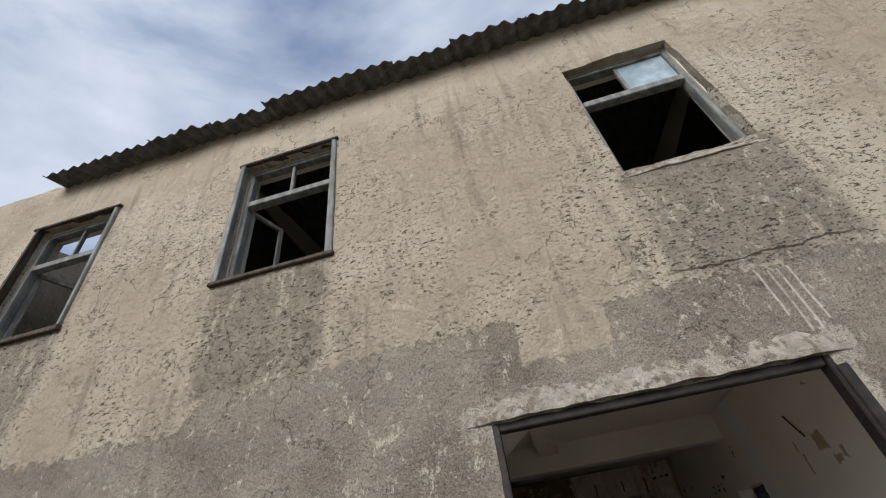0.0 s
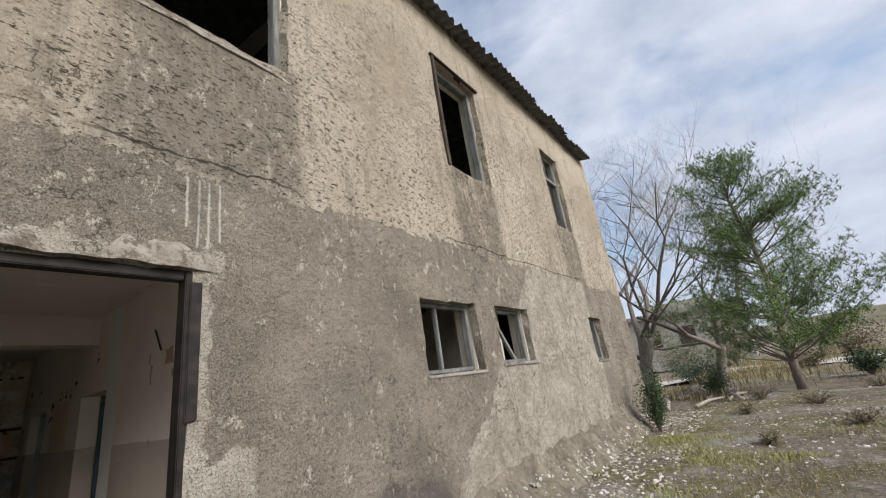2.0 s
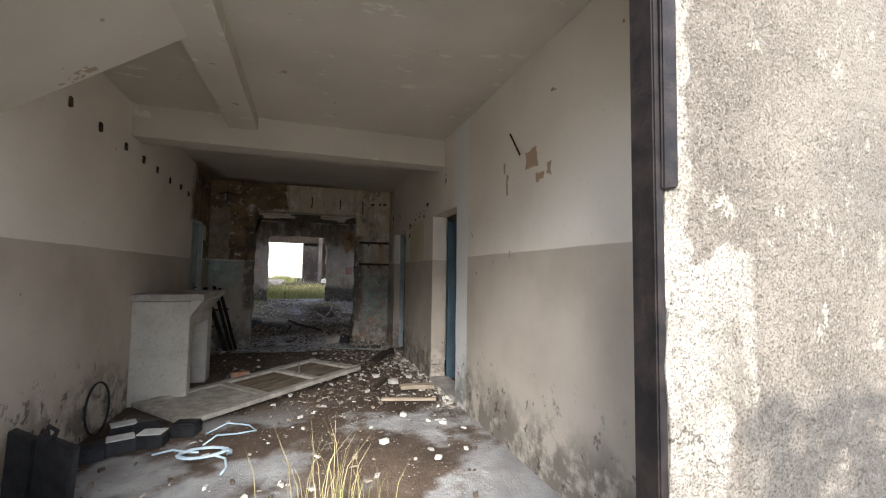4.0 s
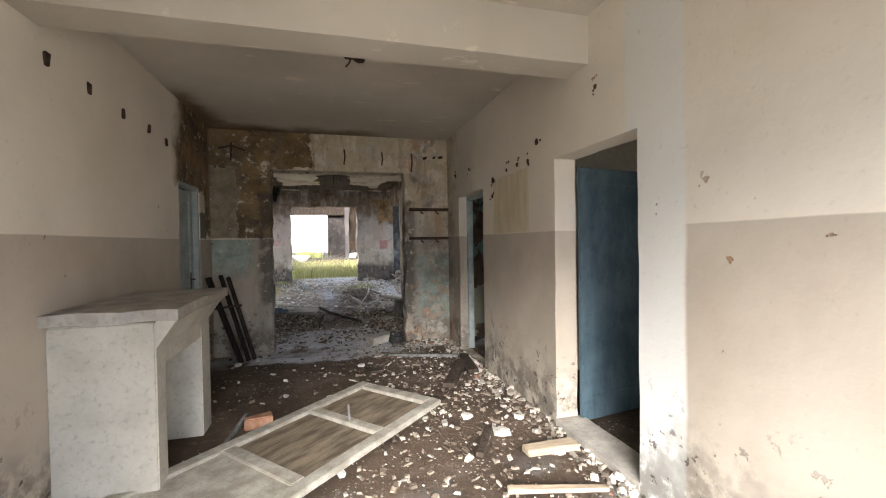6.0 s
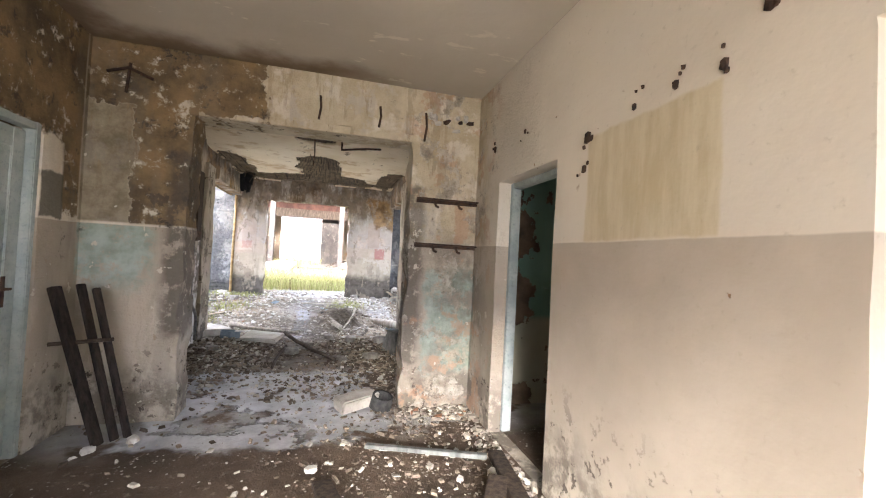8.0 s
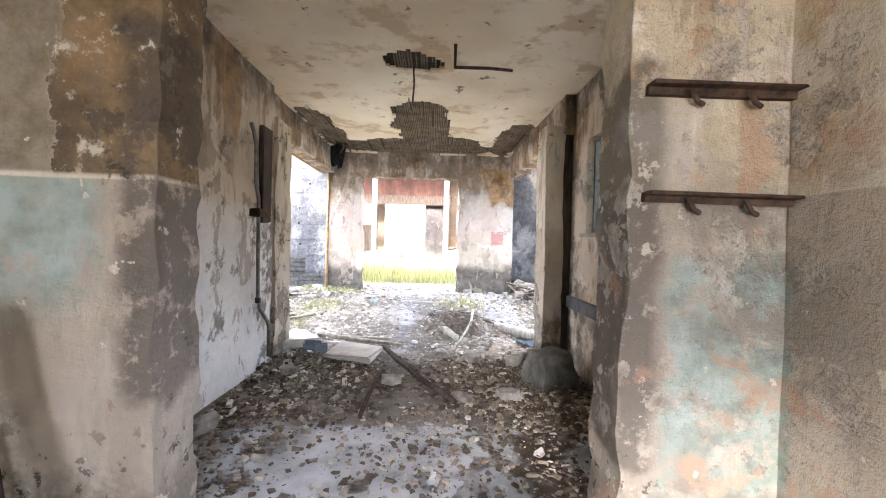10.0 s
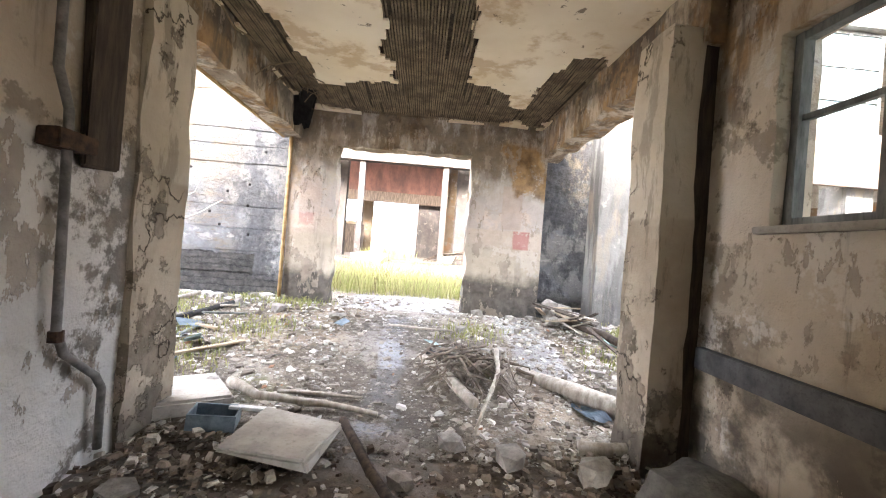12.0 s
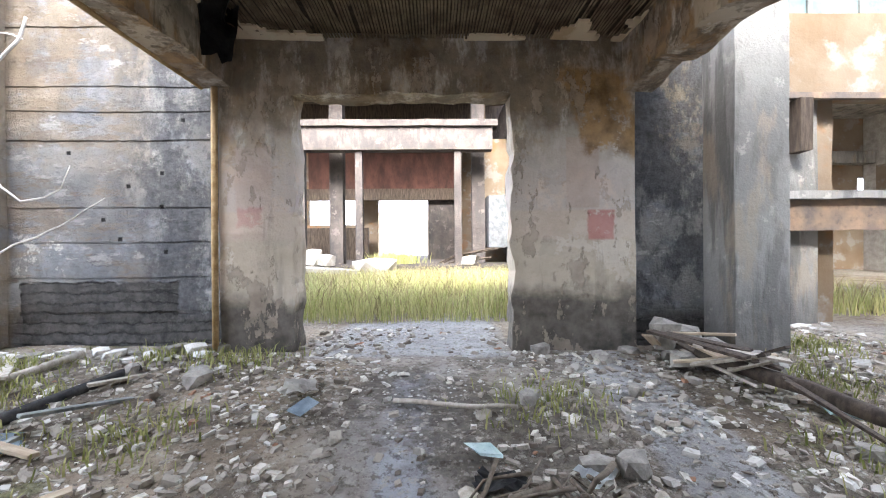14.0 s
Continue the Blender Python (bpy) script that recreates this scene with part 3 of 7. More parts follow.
# ---- grimy pinkish concrete of the ruin; also painted gloom for inner rooms ----
k = Kit("grimy_concrete")
base = k.tint(k.noise(1.3, 6, 0.65), (0.048, 0.042, 0.040), (0.105, 0.089, 0.081))
base = k.mix(k.mul(k.step(k.noise(2.4, 6, 0.68, k.stretched(2, 2, 0.6)), 0.5, 0.6), 0.7), base, (0.055, 0.052, 0.05))
base = k.mix(k.mul(k.step(k.noise(3.5, 6, 0.7), 0.58, 0.64), 0.6), base, (0.17, 0.148, 0.132))
k.bump(k.noise(5, 6, 0.7), 0.03)
GRIMY = k.done(base, 0.94, spec=0.15)

# ---- rust-stained render of the buildings behind ----
k = Kit("ochre_render")
base = k.tint(k.noise(0.8, 5), (0.145, 0.10, 0.06), (0.22, 0.175, 0.13))
base = k.mix(k.mul(k.step(k.noise(1.7, 6, 0.65), 0.52, 0.62), 0.7), base, (0.25, 0.24, 0.225))
base = k.mix(k.mul(k.step(k.noise(1.1, 5, 0.6), 0.56, 0.66), 0.7), base, (0.23, 0.115, 0.05))
k.bump(k.noise(5, 6, 0.7), 0.012)
OCHRE = k.done(base, 0.93, spec=0.2)

# ---- green room ----
k = Kit("green_paint")
base = k.tint(k.noise(1.0, 4), (0.15, 0.25, 0.19), (0.22, 0.34, 0.27))
base = k.mix(k.step(k.z, 0.95, 0.85), base, (0.36, 0.33, 0.25))
peel = k.step(k.noise(1.7, 6, 0.62), 0.52, 0.535)
base = k.mix(peel, base, k.tint(k.noise(5, 5), (0.075, 0.055, 0.04), (0.20, 0.13, 0.085)))
k.bump(peel, -0.008)
GREEN = k.done(base, 0.85)

# ---- lath ceiling of the porch: plaster with the reeds laid bare ----
k = Kit("ochre_ceiling")
base = k.tint(k.noise(1.0, 4), (0.65, 0.545, 0.385), (0.77, 0.69, 0.55))
base = k.mix(k.mul(k.step(k.noise(1.8, 6, 0.65), 0.52, 0.62), 0.6), base, (0.42, 0.28, 0.14))
base = k.mix(k.mul(k.step(k.noise(6, 5, 0.7), 0.63, 0.67), 0.8), base, (0.12, 0.085, 0.055))
k.bump(k.noise(4, 5), 0.012)
OCHRE_CEIL = k.done(base, 0.9)
REED = plain("reed_lath", (0.10, 0.075, 0.05), (0.27, 0.21, 0.14), 6, bump=0.003, space="world")

# ---- floors and ground ----
k = Kit("hall_floor")
base = k.tint(k.noise(1.2, 6, 0.65), (0.055, 0.037, 0.024), (0.15, 0.105, 0.072))
cement = k.mul(k.step(k.noise(0.75, 5, 0.6), 0.47, 0.56), k.step(k.wobble(k.y, 1, 1.0), 6.9, 5.9))
cement = k.top(cement, k.mul(k.step(k.noise(1.3, 6, 0.6), 0.44, 0.52), k.step(k.wobble(k.y, 1.2, 0.5), 9.6, 10.1)))
base = k.mix(k.mul(cement, 0.85), base, k.tint(k.noise(4, 5), (0.30, 0.29, 0.28), (0.48, 0.475, 0.46)))
base = k.mix(k.mul(k.step(k.noise(16, 6, 0.75), 0.56, 0.66), 0.6), base, (0.24, 0.19, 0.14))
base = k.mix(k.mul(k.step(k.voronoi(26), 0.26, 0.16), k.step(k.noise(2.1, 3), 0.52, 0.62)), base, (0.46, 0.42, 0.36))
# wet patch: smoother, with its bluish sheen painted in as pale colour
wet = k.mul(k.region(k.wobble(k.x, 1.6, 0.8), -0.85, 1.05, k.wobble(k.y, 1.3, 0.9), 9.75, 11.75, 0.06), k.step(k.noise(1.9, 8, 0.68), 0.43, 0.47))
base = k.mix(k.mul(k.step(k.wobble(k.y, 1.5, 0.6), 11.4, 11.9), 0.75), base, k.tint(k.noise(6, 7, 0.75), (0.06, 0.045, 0.033), (0.21, 0.165, 0.12)))
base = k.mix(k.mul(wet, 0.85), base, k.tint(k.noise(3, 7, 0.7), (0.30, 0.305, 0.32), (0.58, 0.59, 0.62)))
dry = k.inv(k.mul(wet, 0.85))
k.bump(k.mul(k.noise(7, 6, 0.7), dry), 0.03)
k.bump(k.mul(k.noise(36, 5, 0.75), dry), 0.02)
FLOOR = k.done(base, k.math("SUBTRACT", 0.85, k.mul(wet, 0.35)), spec=0.35)

k = Kit("soil")
base = k.tint(k.noise(1.6, 6, 0.65), (0.13, 0.105, 0.078), (0.28, 0.24, 0.19))
base = k.mix(k.step(k.y, 13.2, 14.0), base, k.tint(k.noise(1.4, 6, 0.65), (0.15, 0.112, 0.08), (0.40, 0.33, 0.25)))
dust = k.mul(k.step(k.noise(0.5, 5, 0.6), 0.46, 0.58), k.step(k.y, 13.0, 14.0))
base = k.mix(k.mul(dust, 0.5), base, (0.36, 0.335, 0.30))
strip = k.region(k.wobble(k.x, 2, 0.25), 1.35, 1.85, k.wobble(k.y, 2, 0.4), 14.6, 16.7, 0.05)
strip = k.top(strip, k.region(k.wobble(k.x, 2, 0.4), -0.8, 0.9, k.wobble(k.y, 2, 0.4), 16.6, 18.2, 0.08))
base = k.mix(k.mul(strip, 0.8), base, k.tint(k.noise(3, 6, 0.65), (0.27, 0.265, 0.265), (0.45, 0.445, 0.44)))
mossy = k.mul(k.mul(k.step(k.noise(1.3, 6, 0.7), 0.56, 0.64), k.step(k.y, 13.5, 14.3)), k.inv(strip))
base = k.mix(k.mul(mossy, 0.55), base, (0.13, 0.15, 0.05))
track = k.mul(k.region(k.wobble(k.x, 1.5, 0.35), -0.3, 0.5, k.y, 12.5, 18.2, 0.15), 0.35)
base = k.mix(track, base, (0.30, 0.295, 0.295))
# sheen of the damp path, painted as a light blue-grey streak
damp = k.mul(k.region(k.wobble(k.wobble(k.x, 1.5, 0.25), 8, 0.12), -0.02, 0.24, k.y, 13.6, 16.2, 0.05), k.step(k.noise(3, 7, 0.7), 0.40, 0.52))
base = k.mix(k.mul(damp, 0.7), base, (0.40, 0.415, 0.45))
earth = k.mul(k.mul(k.step(k.noise(1.1, 7, 0.7), 0.44, 0.54), k.step(k.y, 13.2, 13.8)), k.mul(k.inv(strip), k.step(k.y, 17.0, 16.4)))
base = k.mix(k.mul(earth, 0.7), base, k.tint(k.noise(12, 6, 0.75), (0.045, 0.037, 0.03), (0.14, 0.115, 0.09)))
front = k.step(k.y, 3.0, 2.0)
pebble = k.mul(k.step(k.noise(0.6, 6, 0.65), 0.50, 0.58), front)
base = k.mix(k.mul(pebble, 0.7), base, k.tint(k.noise(30, 4, 0.7), (0.24, 0.225, 0.20), (0.50, 0.48, 0.44)))
green = k.mul(k.step(k.noise(0.9, 6, 0.65), 0.46, 0.56), front)
base = k.mix(k.mul(green, 0.65), base, k.tint(k.noise(6, 5), (0.09, 0.095, 0.022), (0.23, 0.20, 0.07)))
straw = k.mul(k.step(k.noise(0.35, 4), 0.50, 0.62), k.step(k.x, 9.0, 14.0))
base = k.mix(k.mul(straw, 0.7), base, (0.27, 0.215, 0.125))
base = k.mix(k.mul(k.step(k.noise(14, 6, 0.75), 0.53, 0.62), 0.75), base, (0.40, 0.365, 0.315))
base = k.mix(k.mul(k.step(k.noise(22, 6, 0.75), 0.52, 0.60), 0.6), base, (0.075, 0.058, 0.042))
base = k.mix(k.mul(k.step(k.voronoi(19), 0.24, 0.14), k.step(k.noise(1.3, 4), 0.47, 0.58)), base, (0.55, 0.53, 0.49))
k.bump(k.noise(9, 6, 0.75), 0.05)
k.bump(k.noise(45, 5, 0.75), 0.02)
SOIL = k.done(base, 0.96, spec=0.15)

ROAD = plain("road_gravel", (0.40, 0.375, 0.33), (0.52, 0.49, 0.44), 1.5, space="world", rough=0.95)

# ---- small materials ----
k = Kit("rubble_mixed", "object")
r = k.island()
base = k.mix(k.step(r, 0.22, 0.34), (0.15, 0.125, 0.10), (0.31, 0.275, 0.23))
base = k.mix(k.step(r, 0.74, 0.80), base, (0.56, 0.52, 0.45))
base = k.mix(k.step(r, 0.985, 0.987), base, (0.30, 0.16, 0.10))
base = k.mix(k.mul(k.step(k.noise(24, 5, 0.7), 0.46, 0.68), 0.5), base, (0.12, 0.10, 0.08))
k.bump(k.noise(30, 5, 0.7), 0.008)
RUBBLE = k.done(base, 0.95, spec=0.2)
k = Kit("rubble_brown", "object")
r = k.island()
base = k.mix(k.step(r, 0.3, 0.5), (0.105, 0.082, 0.062), (0.27, 0.22, 0.17))
base = k.mix(k.step(r, 0.80, 0.86), base, (0.50, 0.46, 0.39))
base = k.mix(k.mul(k.step(k.noise(24, 5, 0.7), 0.46, 0.68), 0.5), base, (0.05, 0.038, 0.028))
k.bump(k.noise(30, 5, 0.7), 0.008)
EARTHY = k.done(base, 0.95, spec=0.2)
k = Kit("rubble_pale", "object")
r = k.island()
base = k.mix(r, (0.30, 0.275, 0.24), (0.62, 0.595, 0.545))
base = k.mix(k.mul(k.step(k.noise(20, 5, 0.7), 0.48, 0.7), 0.6), base, (0.21, 0.185, 0.15))
k.bump(k.noise(26, 5, 0.7), 0.008)
PALE = k.done(base, 0.95, spec=0.2)
k = Kit("grass_blade", "object")
base = k.mix(k.island(), (0.17, 0.205, 0.05), (0.38, 0.35, 0.15))
GRASS = k.done(base, 0.7)
k = Kit("yard_grass_blade", "object")
YARDGRASS = k.done(k.mix(k.island(), (0.27, 0.31, 0.085), (0.60, 0.55, 0.27)), 0.7)
k = Kit("dry_grass", "object")
base = k.mix(k.island(), (0.15, 0.125, 0.055), (0.36, 0.29, 0.16))
DRYGRASS = k.done(base, 0.8)
k = Kit("pine_needle", "object")
NEEDLE = k.done(k.mix(k.island(), (0.05, 0.095, 0.03), (0.20, 0.27, 0.09)), 0.7)
k = Kit("bush_leaf", "object")
LEAF = k.done(k.mix(k.island(), (0.02, 0.042, 0.018), (0.065, 0.10, 0.035)), 0.6)
k = Kit("scrub_leaf", "object")
SCRUB = k.done(k.mix(k.island(), (0.09, 0.085, 0.045), (0.24, 0.20, 0.12)), 0.8)
BARK = plain("bark_grey", (0.115, 0.095, 0.08), (0.25, 0.215, 0.185), 9, grain=(3, 3, 0.6), bump=0.01)
DRIFT = plain("bleached_branch", (0.26, 0.225, 0.18), (0.47, 0.425, 0.36), 12, grain=(2, 2, 0.5))
ROOT = plain("root_brown", (0.09, 0.07, 0.052), (0.22, 0.18, 0.14), 14)
WOODGREY = plain("paint_worn_grey_wood", (0.10, 0.105, 0.10), (0.23, 0.235, 0.22), 10, grain=(1, 1, 0.25), bump=0.004)
WOODDARK = plain("dark_wood", (0.03, 0.022, 0.017), (0.085, 0.063, 0.046), 9, grain=(3, 3, 0.4))
TARWOOD = plain("tarred_dark_wood", (0.010, 0.007, 0.006), (0.040, 0.028, 0.021), 9, grain=(3, 3, 0.4))
WOODPALE = plain("pale_plank", (0.30, 0.23, 0.16), (0.46, 0.38, 0.28), 9, grain=(0.4, 4, 4))
FRAMEWOOD = plain("dusty_frame_wood", (0.27, 0.245, 0.20), (0.45, 0.42, 0.36), 9)
BLUEDOOR = plain("blue_grey_paint", (0.06, 0.098, 0.122), (0.11, 0.16, 0.188), 5, rough=0.6, bump=0.002, grain=(1, 1, 0.5))
PALEBLUE = plain("pale_grey_blue_paint", (0.28, 0.33, 0.33), (0.42, 0.46, 0.45), 5, rough=0.65, bump=0.002)
IRON = plain("rusted_iron", (0.035, 0.026, 0.022), (0.12, 0.07, 0.045), 20, rough=0.8, metal=0.3)
DARKIRON = plain("dark_painted_iron", (0.010, 0.009, 0.009), (0.036, 0.027, 0.024), 10, rough=0.6, metal=0.2)
BLACK = plain("black_plastic", (0.014, 0.014, 0.015), (0.035, 0.035, 0.036), 10, rough=0.55, bump=0.001)
RUBBER = plain("old_rubber", (0.022, 0.022, 0.023), (0.06, 0.058, 0.055), 18, rough=0.9)
WHITE = plain("white_dusty", (0.55, 0.54, 0.51), (0.74, 0.73, 0.70), 12, bump=0.002)
CABLE = plain("pale_blue_cable", (0.46, 0.58, 0.66), (0.60, 0.71, 0.77), 15, rough=0.5, bump=0.001)
BRICK = plain("brick_red", (0.34, 0.17, 0.10), (0.50, 0.30, 0.20), 14, bump=0.006)
ASBESTOS = plain("fibre_cement_dark", (0.055, 0.053, 0.052), (0.16, 0.155, 0.148), 5, rough=0.9, bump=0.006, vary=0.3)
SLAB = plain("pale_cement_slab", (0.30, 0.275, 0.24), (0.45, 0.42, 0.37), 5, bump=0.008)
GREYSTONE = plain("grey_stone", (0.17, 0.155, 0.135), (0.36, 0.33, 0.29), 9, bump=0.012)
MANTEL = plain("white_plaster_worn", (0.46, 0.43, 0.365), (0.58, 0.545, 0.47), 4, bump=0.006, space="world")
BLUETRAY = plain("blue_grey_plastic", (0.07, 0.10, 0.125), (0.16, 0.20, 0.23), 12, rough=0.5, bump=0.001)
TEALGLASS = plain("pale_green_shard", (0.34, 0.46, 0.45), (0.50, 0.62, 0.60), 8, rough=0.25, bump=0.001)
TEALPANE = plain("pale_blue_dusty_pane", (0.09, 0.14, 0.15), (0.17, 0.235, 0.25), 3, rough=0.55, bump=0.001)
OCHREPIPE = plain("rust_yellow_pipe", (0.30, 0.19, 0.08), (0.50, 0.36, 0.19), 10, rough=0.7)
GREYPIPE = plain("grey_pipe", (0.12, 0.115, 0.11), (0.26, 0.25, 0.24), 12, rough=0.6)
RUSTLEDGE = plain("rust_stained_concrete", (0.10, 0.09, 0.085), (0.30, 0.20, 0.13), 2.2, space="world", bump=0.012)
REDPANEL = plain("rust_red_sheet", (0.03, 0.012, 0.009), (0.075, 0.03, 0.02), 3, grain=(1, 1, 0.4), space="world")
GREYBAND = plain("dark_grey_rail_paint", (0.055, 0.058, 0.062), (0.12, 0.125, 0.13), 7, rough=0.7)
k = Kit("window_glass", "object")
k.bsdf.inputs["Transmission Weight"].default_value = 1.0
GLASS = k.done((0.80, 0.88, 0.88), 0.08, spec=0.5)
k = Kit("dusty_glass", "object")
GLASSDUST = k.done(k.tint(k.noise(6, 4), (0.20, 0.26, 0.30), (0.34, 0.41, 0.45)), 0.2, spec=0.6)


# ---- mesh kit ----
rng = random.Random(11)


def link(name, bm, material, parent=None, label="", category="", group="", kind="", smooth=False):
    me = bpy.data.meshes.new(name)
    bmesh.ops.recalc_face_normals(bm, faces=bm.faces)
    if smooth:
        for face in bm.faces:
            face.smooth = True
    bm.to_mesh(me)
    bm.free()
    me.materials.append(material)
    ob = new(name, me)
    if parent:
        ob.parent = parent
    return tagged(ob, label, category, group, kind)


def part(name, bm, material, parent, label="", smooth=False):
    return link(name, bm, material, parent, label, smooth=smooth)


def raw(name, verts, faces, material, parent=None, label="", category="", kind=""):
    me = bpy.data.meshes.new(name)
    me.from_pydata([tuple(v) for v in verts], [], [tuple(f) for f in faces])
    me.materials.append(material)
    ob = new(name, me)
    if parent:
        ob.parent = parent
    return tagged(ob, label, category, "", kind)


def empty(name, label="", category="", group="", kind="", at=None):
    ob = new(name)
    ob.empty_display_size = 0.1
    if at is not None:
        ob.matrix_basis = at
    return tagged(ob, label, category, group, kind)


def box(bm, x0, x1, y0, y1, z0, z1, wear=0.0, bevel=0.0, m=None):
    vs = [Vector((x, y, z)) for z in (z0, z1) for y in (y0, y1) for x in (x0, x1)]
    if wear:
        vs = [v + Vector((rng.uniform(-wear, wear), rng.uniform(-wear, wear), rng.uniform(-wear, wear))) for v in vs]
    if m is not None:
        vs = [m @ v for v in vs]
    vs = [bm.verts.new(v) for v in vs]
    fs = [bm.faces.new([vs[i] for i in q]) for q in ((0, 2, 3, 1), (4, 5, 7, 6), (0, 1, 5, 4), (2, 6, 7, 3), (0, 4, 6, 2), (1, 3, 7, 5))]
    if bevel:
        es = list({e for f in fs for e in f.edges})
        bmesh.ops.bevel(bm, geom=es, offset=bevel, segments=2, affect="EDGES", clamp_overlap=True)
    return bm


def boxed(*a, **k):
    return box(bmesh.new(), *a, **k)


def tube(bm, pts, radii, seg=7, caps=True):
    pts = [Vector(p) for p in pts]
    if not isinstance(radii, (list, tuple)):
        radii = [radii] * len(pts)
    rings = []
    side = None
    for i, p in enumerate(pts):
        d = (pts[min(i + 1, len(pts) - 1)] - pts[max(i - 1, 0)])
        d = d.normalized() if d.length > 1e-6 else Vector((0, 0, 1))
        if side is None:
            side = d.orthogonal().normalized()
        side = (side - d * side.dot(d))
        side = side.normalized() if side.length > 1e-5 else d.orthogonal().normalized()
        up = d.cross(side)
        rings.append([bm.verts.new(p + (side * math.cos(a) + up * math.sin(a)) * radii[i]) for a in (j * 2 * math.pi / seg for j in range(seg))])
    for a, b in zip(rings, rings[1:]):
        for j in range(seg):
            bm.faces.new((a[j], a[(j + 1) % seg], b[(j + 1) % seg], b[j]))
    if caps:
        bm.faces.new(rings[0][::-1])
        bm.faces.new(rings[-1])
    return bm


def rough_grid(bm, amount, scale=2.5, keep=None):
    """Uneven surface: pushes the points about by smooth noise."""
    for v in bm.verts:
        if keep and keep(v.co):
            continue
        v.co += noise.noise_vector(v.co * scale) * amount + noise.noise_vector(v.co * scale * 4.3) * amount * 0.4
    return bm


def span(a, b, step, cuts=()):
    ks = sorted({a, b, *[c for c in cuts if a < c < b]})
    res = []
    for p, q in zip(ks, ks[1:]):
        n = max(1, math.ceil((q - p) / step))
        res += [p + (q - p) * i / n for i in range(n)]
    return res + [b]


def wall(name, axis, at, thick, u0, u1, z0, z1, holes, material, step=0.22, worn=0.008, label="", chip=0.02):
    """A wall with real openings. axis 'y': it runs along x, its front face at y=at and its back at y=at+thick; axis 'x' likewise.
    holes: (u0, u1, z0, z1). The edges of the openings are chipped."""
    us = span(u0, u1, step, [c for h in holes for c in h[:2]])
    zs = span(z0, z1, step, [c for h in holes for c in h[2:]])
    solid = lambda i, j: 0 <= i < len(us) - 1 and 0 <= j < len(zs) - 1 and not any(
        h[0] <= (us[i] + us[i + 1]) / 2 <= h[1] and h[2] <= (zs[j] + zs[j + 1]) / 2 <= h[3] for h in holes)
    bm = bmesh.new()
    made = {}

    def vert(i, j, back):
        if (i, j, back) not in made:
            u, z = us[i], zs[j]
            near = [solid(i + a, j + b) for a in (-1, 0) for b in (-1, 0)]
            inside = 0 < i < len(us) - 1 and 0 < j < len(zs) - 1
            d = worn * noise.noise(Vector((u, z, 7 * back)) * 1.7)
            if inside and not all(near):
                u += chip * noise.noise(Vector((u * 5, z * 5, 3 + 9 * back)))
                z += chip * noise.noise(Vector((u * 5, z * 5, 13 + 9 * back)))
            depth = at + (thick if back else 0.0) + (d if not back else -d)
            made[i, j, back] = bm.verts.new((u, depth, z) if axis == "y" else (depth, u, z))
        return made[i, j, back]

    for i in range(len(us) - 1):
        for j in range(len(zs) - 1):
            if not solid(i, j):
                continue
            for back in (0, 1):
                bm.faces.new([vert(*c, back) for c in ((i, j), (i + 1, j), (i + 1, j + 1), (i, j + 1))])
            for di, dj, c in ((-1, 0, ((i, j), (i, j + 1))), (1, 0, ((i + 1, j), (i + 1, j + 1))), (0, -1, ((i, j), (i + 1, j))), (0, 1, ((i, j + 1), (i + 1, j + 1)))):
                if not solid(i + di, j + dj):
                    bm.faces.new((vert(*c[0], 0), vert(*c[1], 0), vert(*c[1], 1), vert(*c[0], 1)))
    return link(name, bm, material, label=label, kind="structure")


def beam(name, x0, x1, y0, y1, z0, z1, material, label="", wear=0.012, step=0.15, chip=0.0):
    bm = boxed(x0, x1, y0, y1, z0, z1)
    for a, size in ((0, x1 - x0), (1, y1 - y0), (2, z1 - z0)):
        n = int(size / step)
        for i in range(1, n):
            co = [0, 0, 0]
            co[a] = (x0, y0, z0)[a] + size * i / n
            no = [0, 0, 0]
            no[a] = 1
            bmesh.ops.bisect_plane(bm, geom=list(bm.verts) + list(bm.edges) + list(bm.faces), plane_co=co, plane_no=no)
    rough_grid(bm, wear, 2.2)
    if chip:
        for v in bm.verts:
            if abs(v.co.z - z0) < 0.05:
                v.co.z += chip * max(0, noise.noise(v.co * 3.1)) * 1.6
    return link(name, bm, material, label=label, kind="structure")


# chips and stones: one joined mesh of small jagged pieces
def chips(name, count, place, size, material, label, seed=1, flat=0.55, parent=None):
    r = random.Random(seed)
    verts, faces = [], []
    for _ in range(count):
        x, y, z = place(r)
        s = size(r)
        a = r.uniform(0, 6.28)
        ca, sa = math.cos(a), math.sin(a)
        tx, ty = r.uniform(-0.35, 0.35), r.uniform(-0.35, 0.35)
        l, w, h = s * r.uniform(0.7, 1.5), s * r.uniform(0.5, 1.0), s * r.uniform(0.3, 0.9) * flat
        b = len(verts)
        for cz in (-1, 1):
            for cx, cy in ((-1, -1), (1, -1), (1, 1), (-1, 1)):
                k2 = (0.8 if cz > 0 else 1.0)
                px, py, pz = cx * l / 2 * r.uniform(0.55, 1) * k2, cy * w / 2 * r.uniform(0.55, 1) * k2, cz * h / 2 * r.uniform(0.6, 1)
                pz += px * tx + py * ty
                verts.append((x + px * ca - py * sa, y + px * sa + py * ca, z + h * 0.3 + pz))
        faces += [(b, b + 3, b + 2, b + 1), (b + 4, b + 5, b + 6, b + 7), (b, b + 1, b + 5, b + 4), (b + 1, b + 2, b + 6, b + 5), (b + 2, b + 3, b + 7, b + 6), (b + 3, b, b + 4, b + 7)]
    return raw(name, verts, faces, material, parent, label, "rubble" if not parent else "", "stuff")


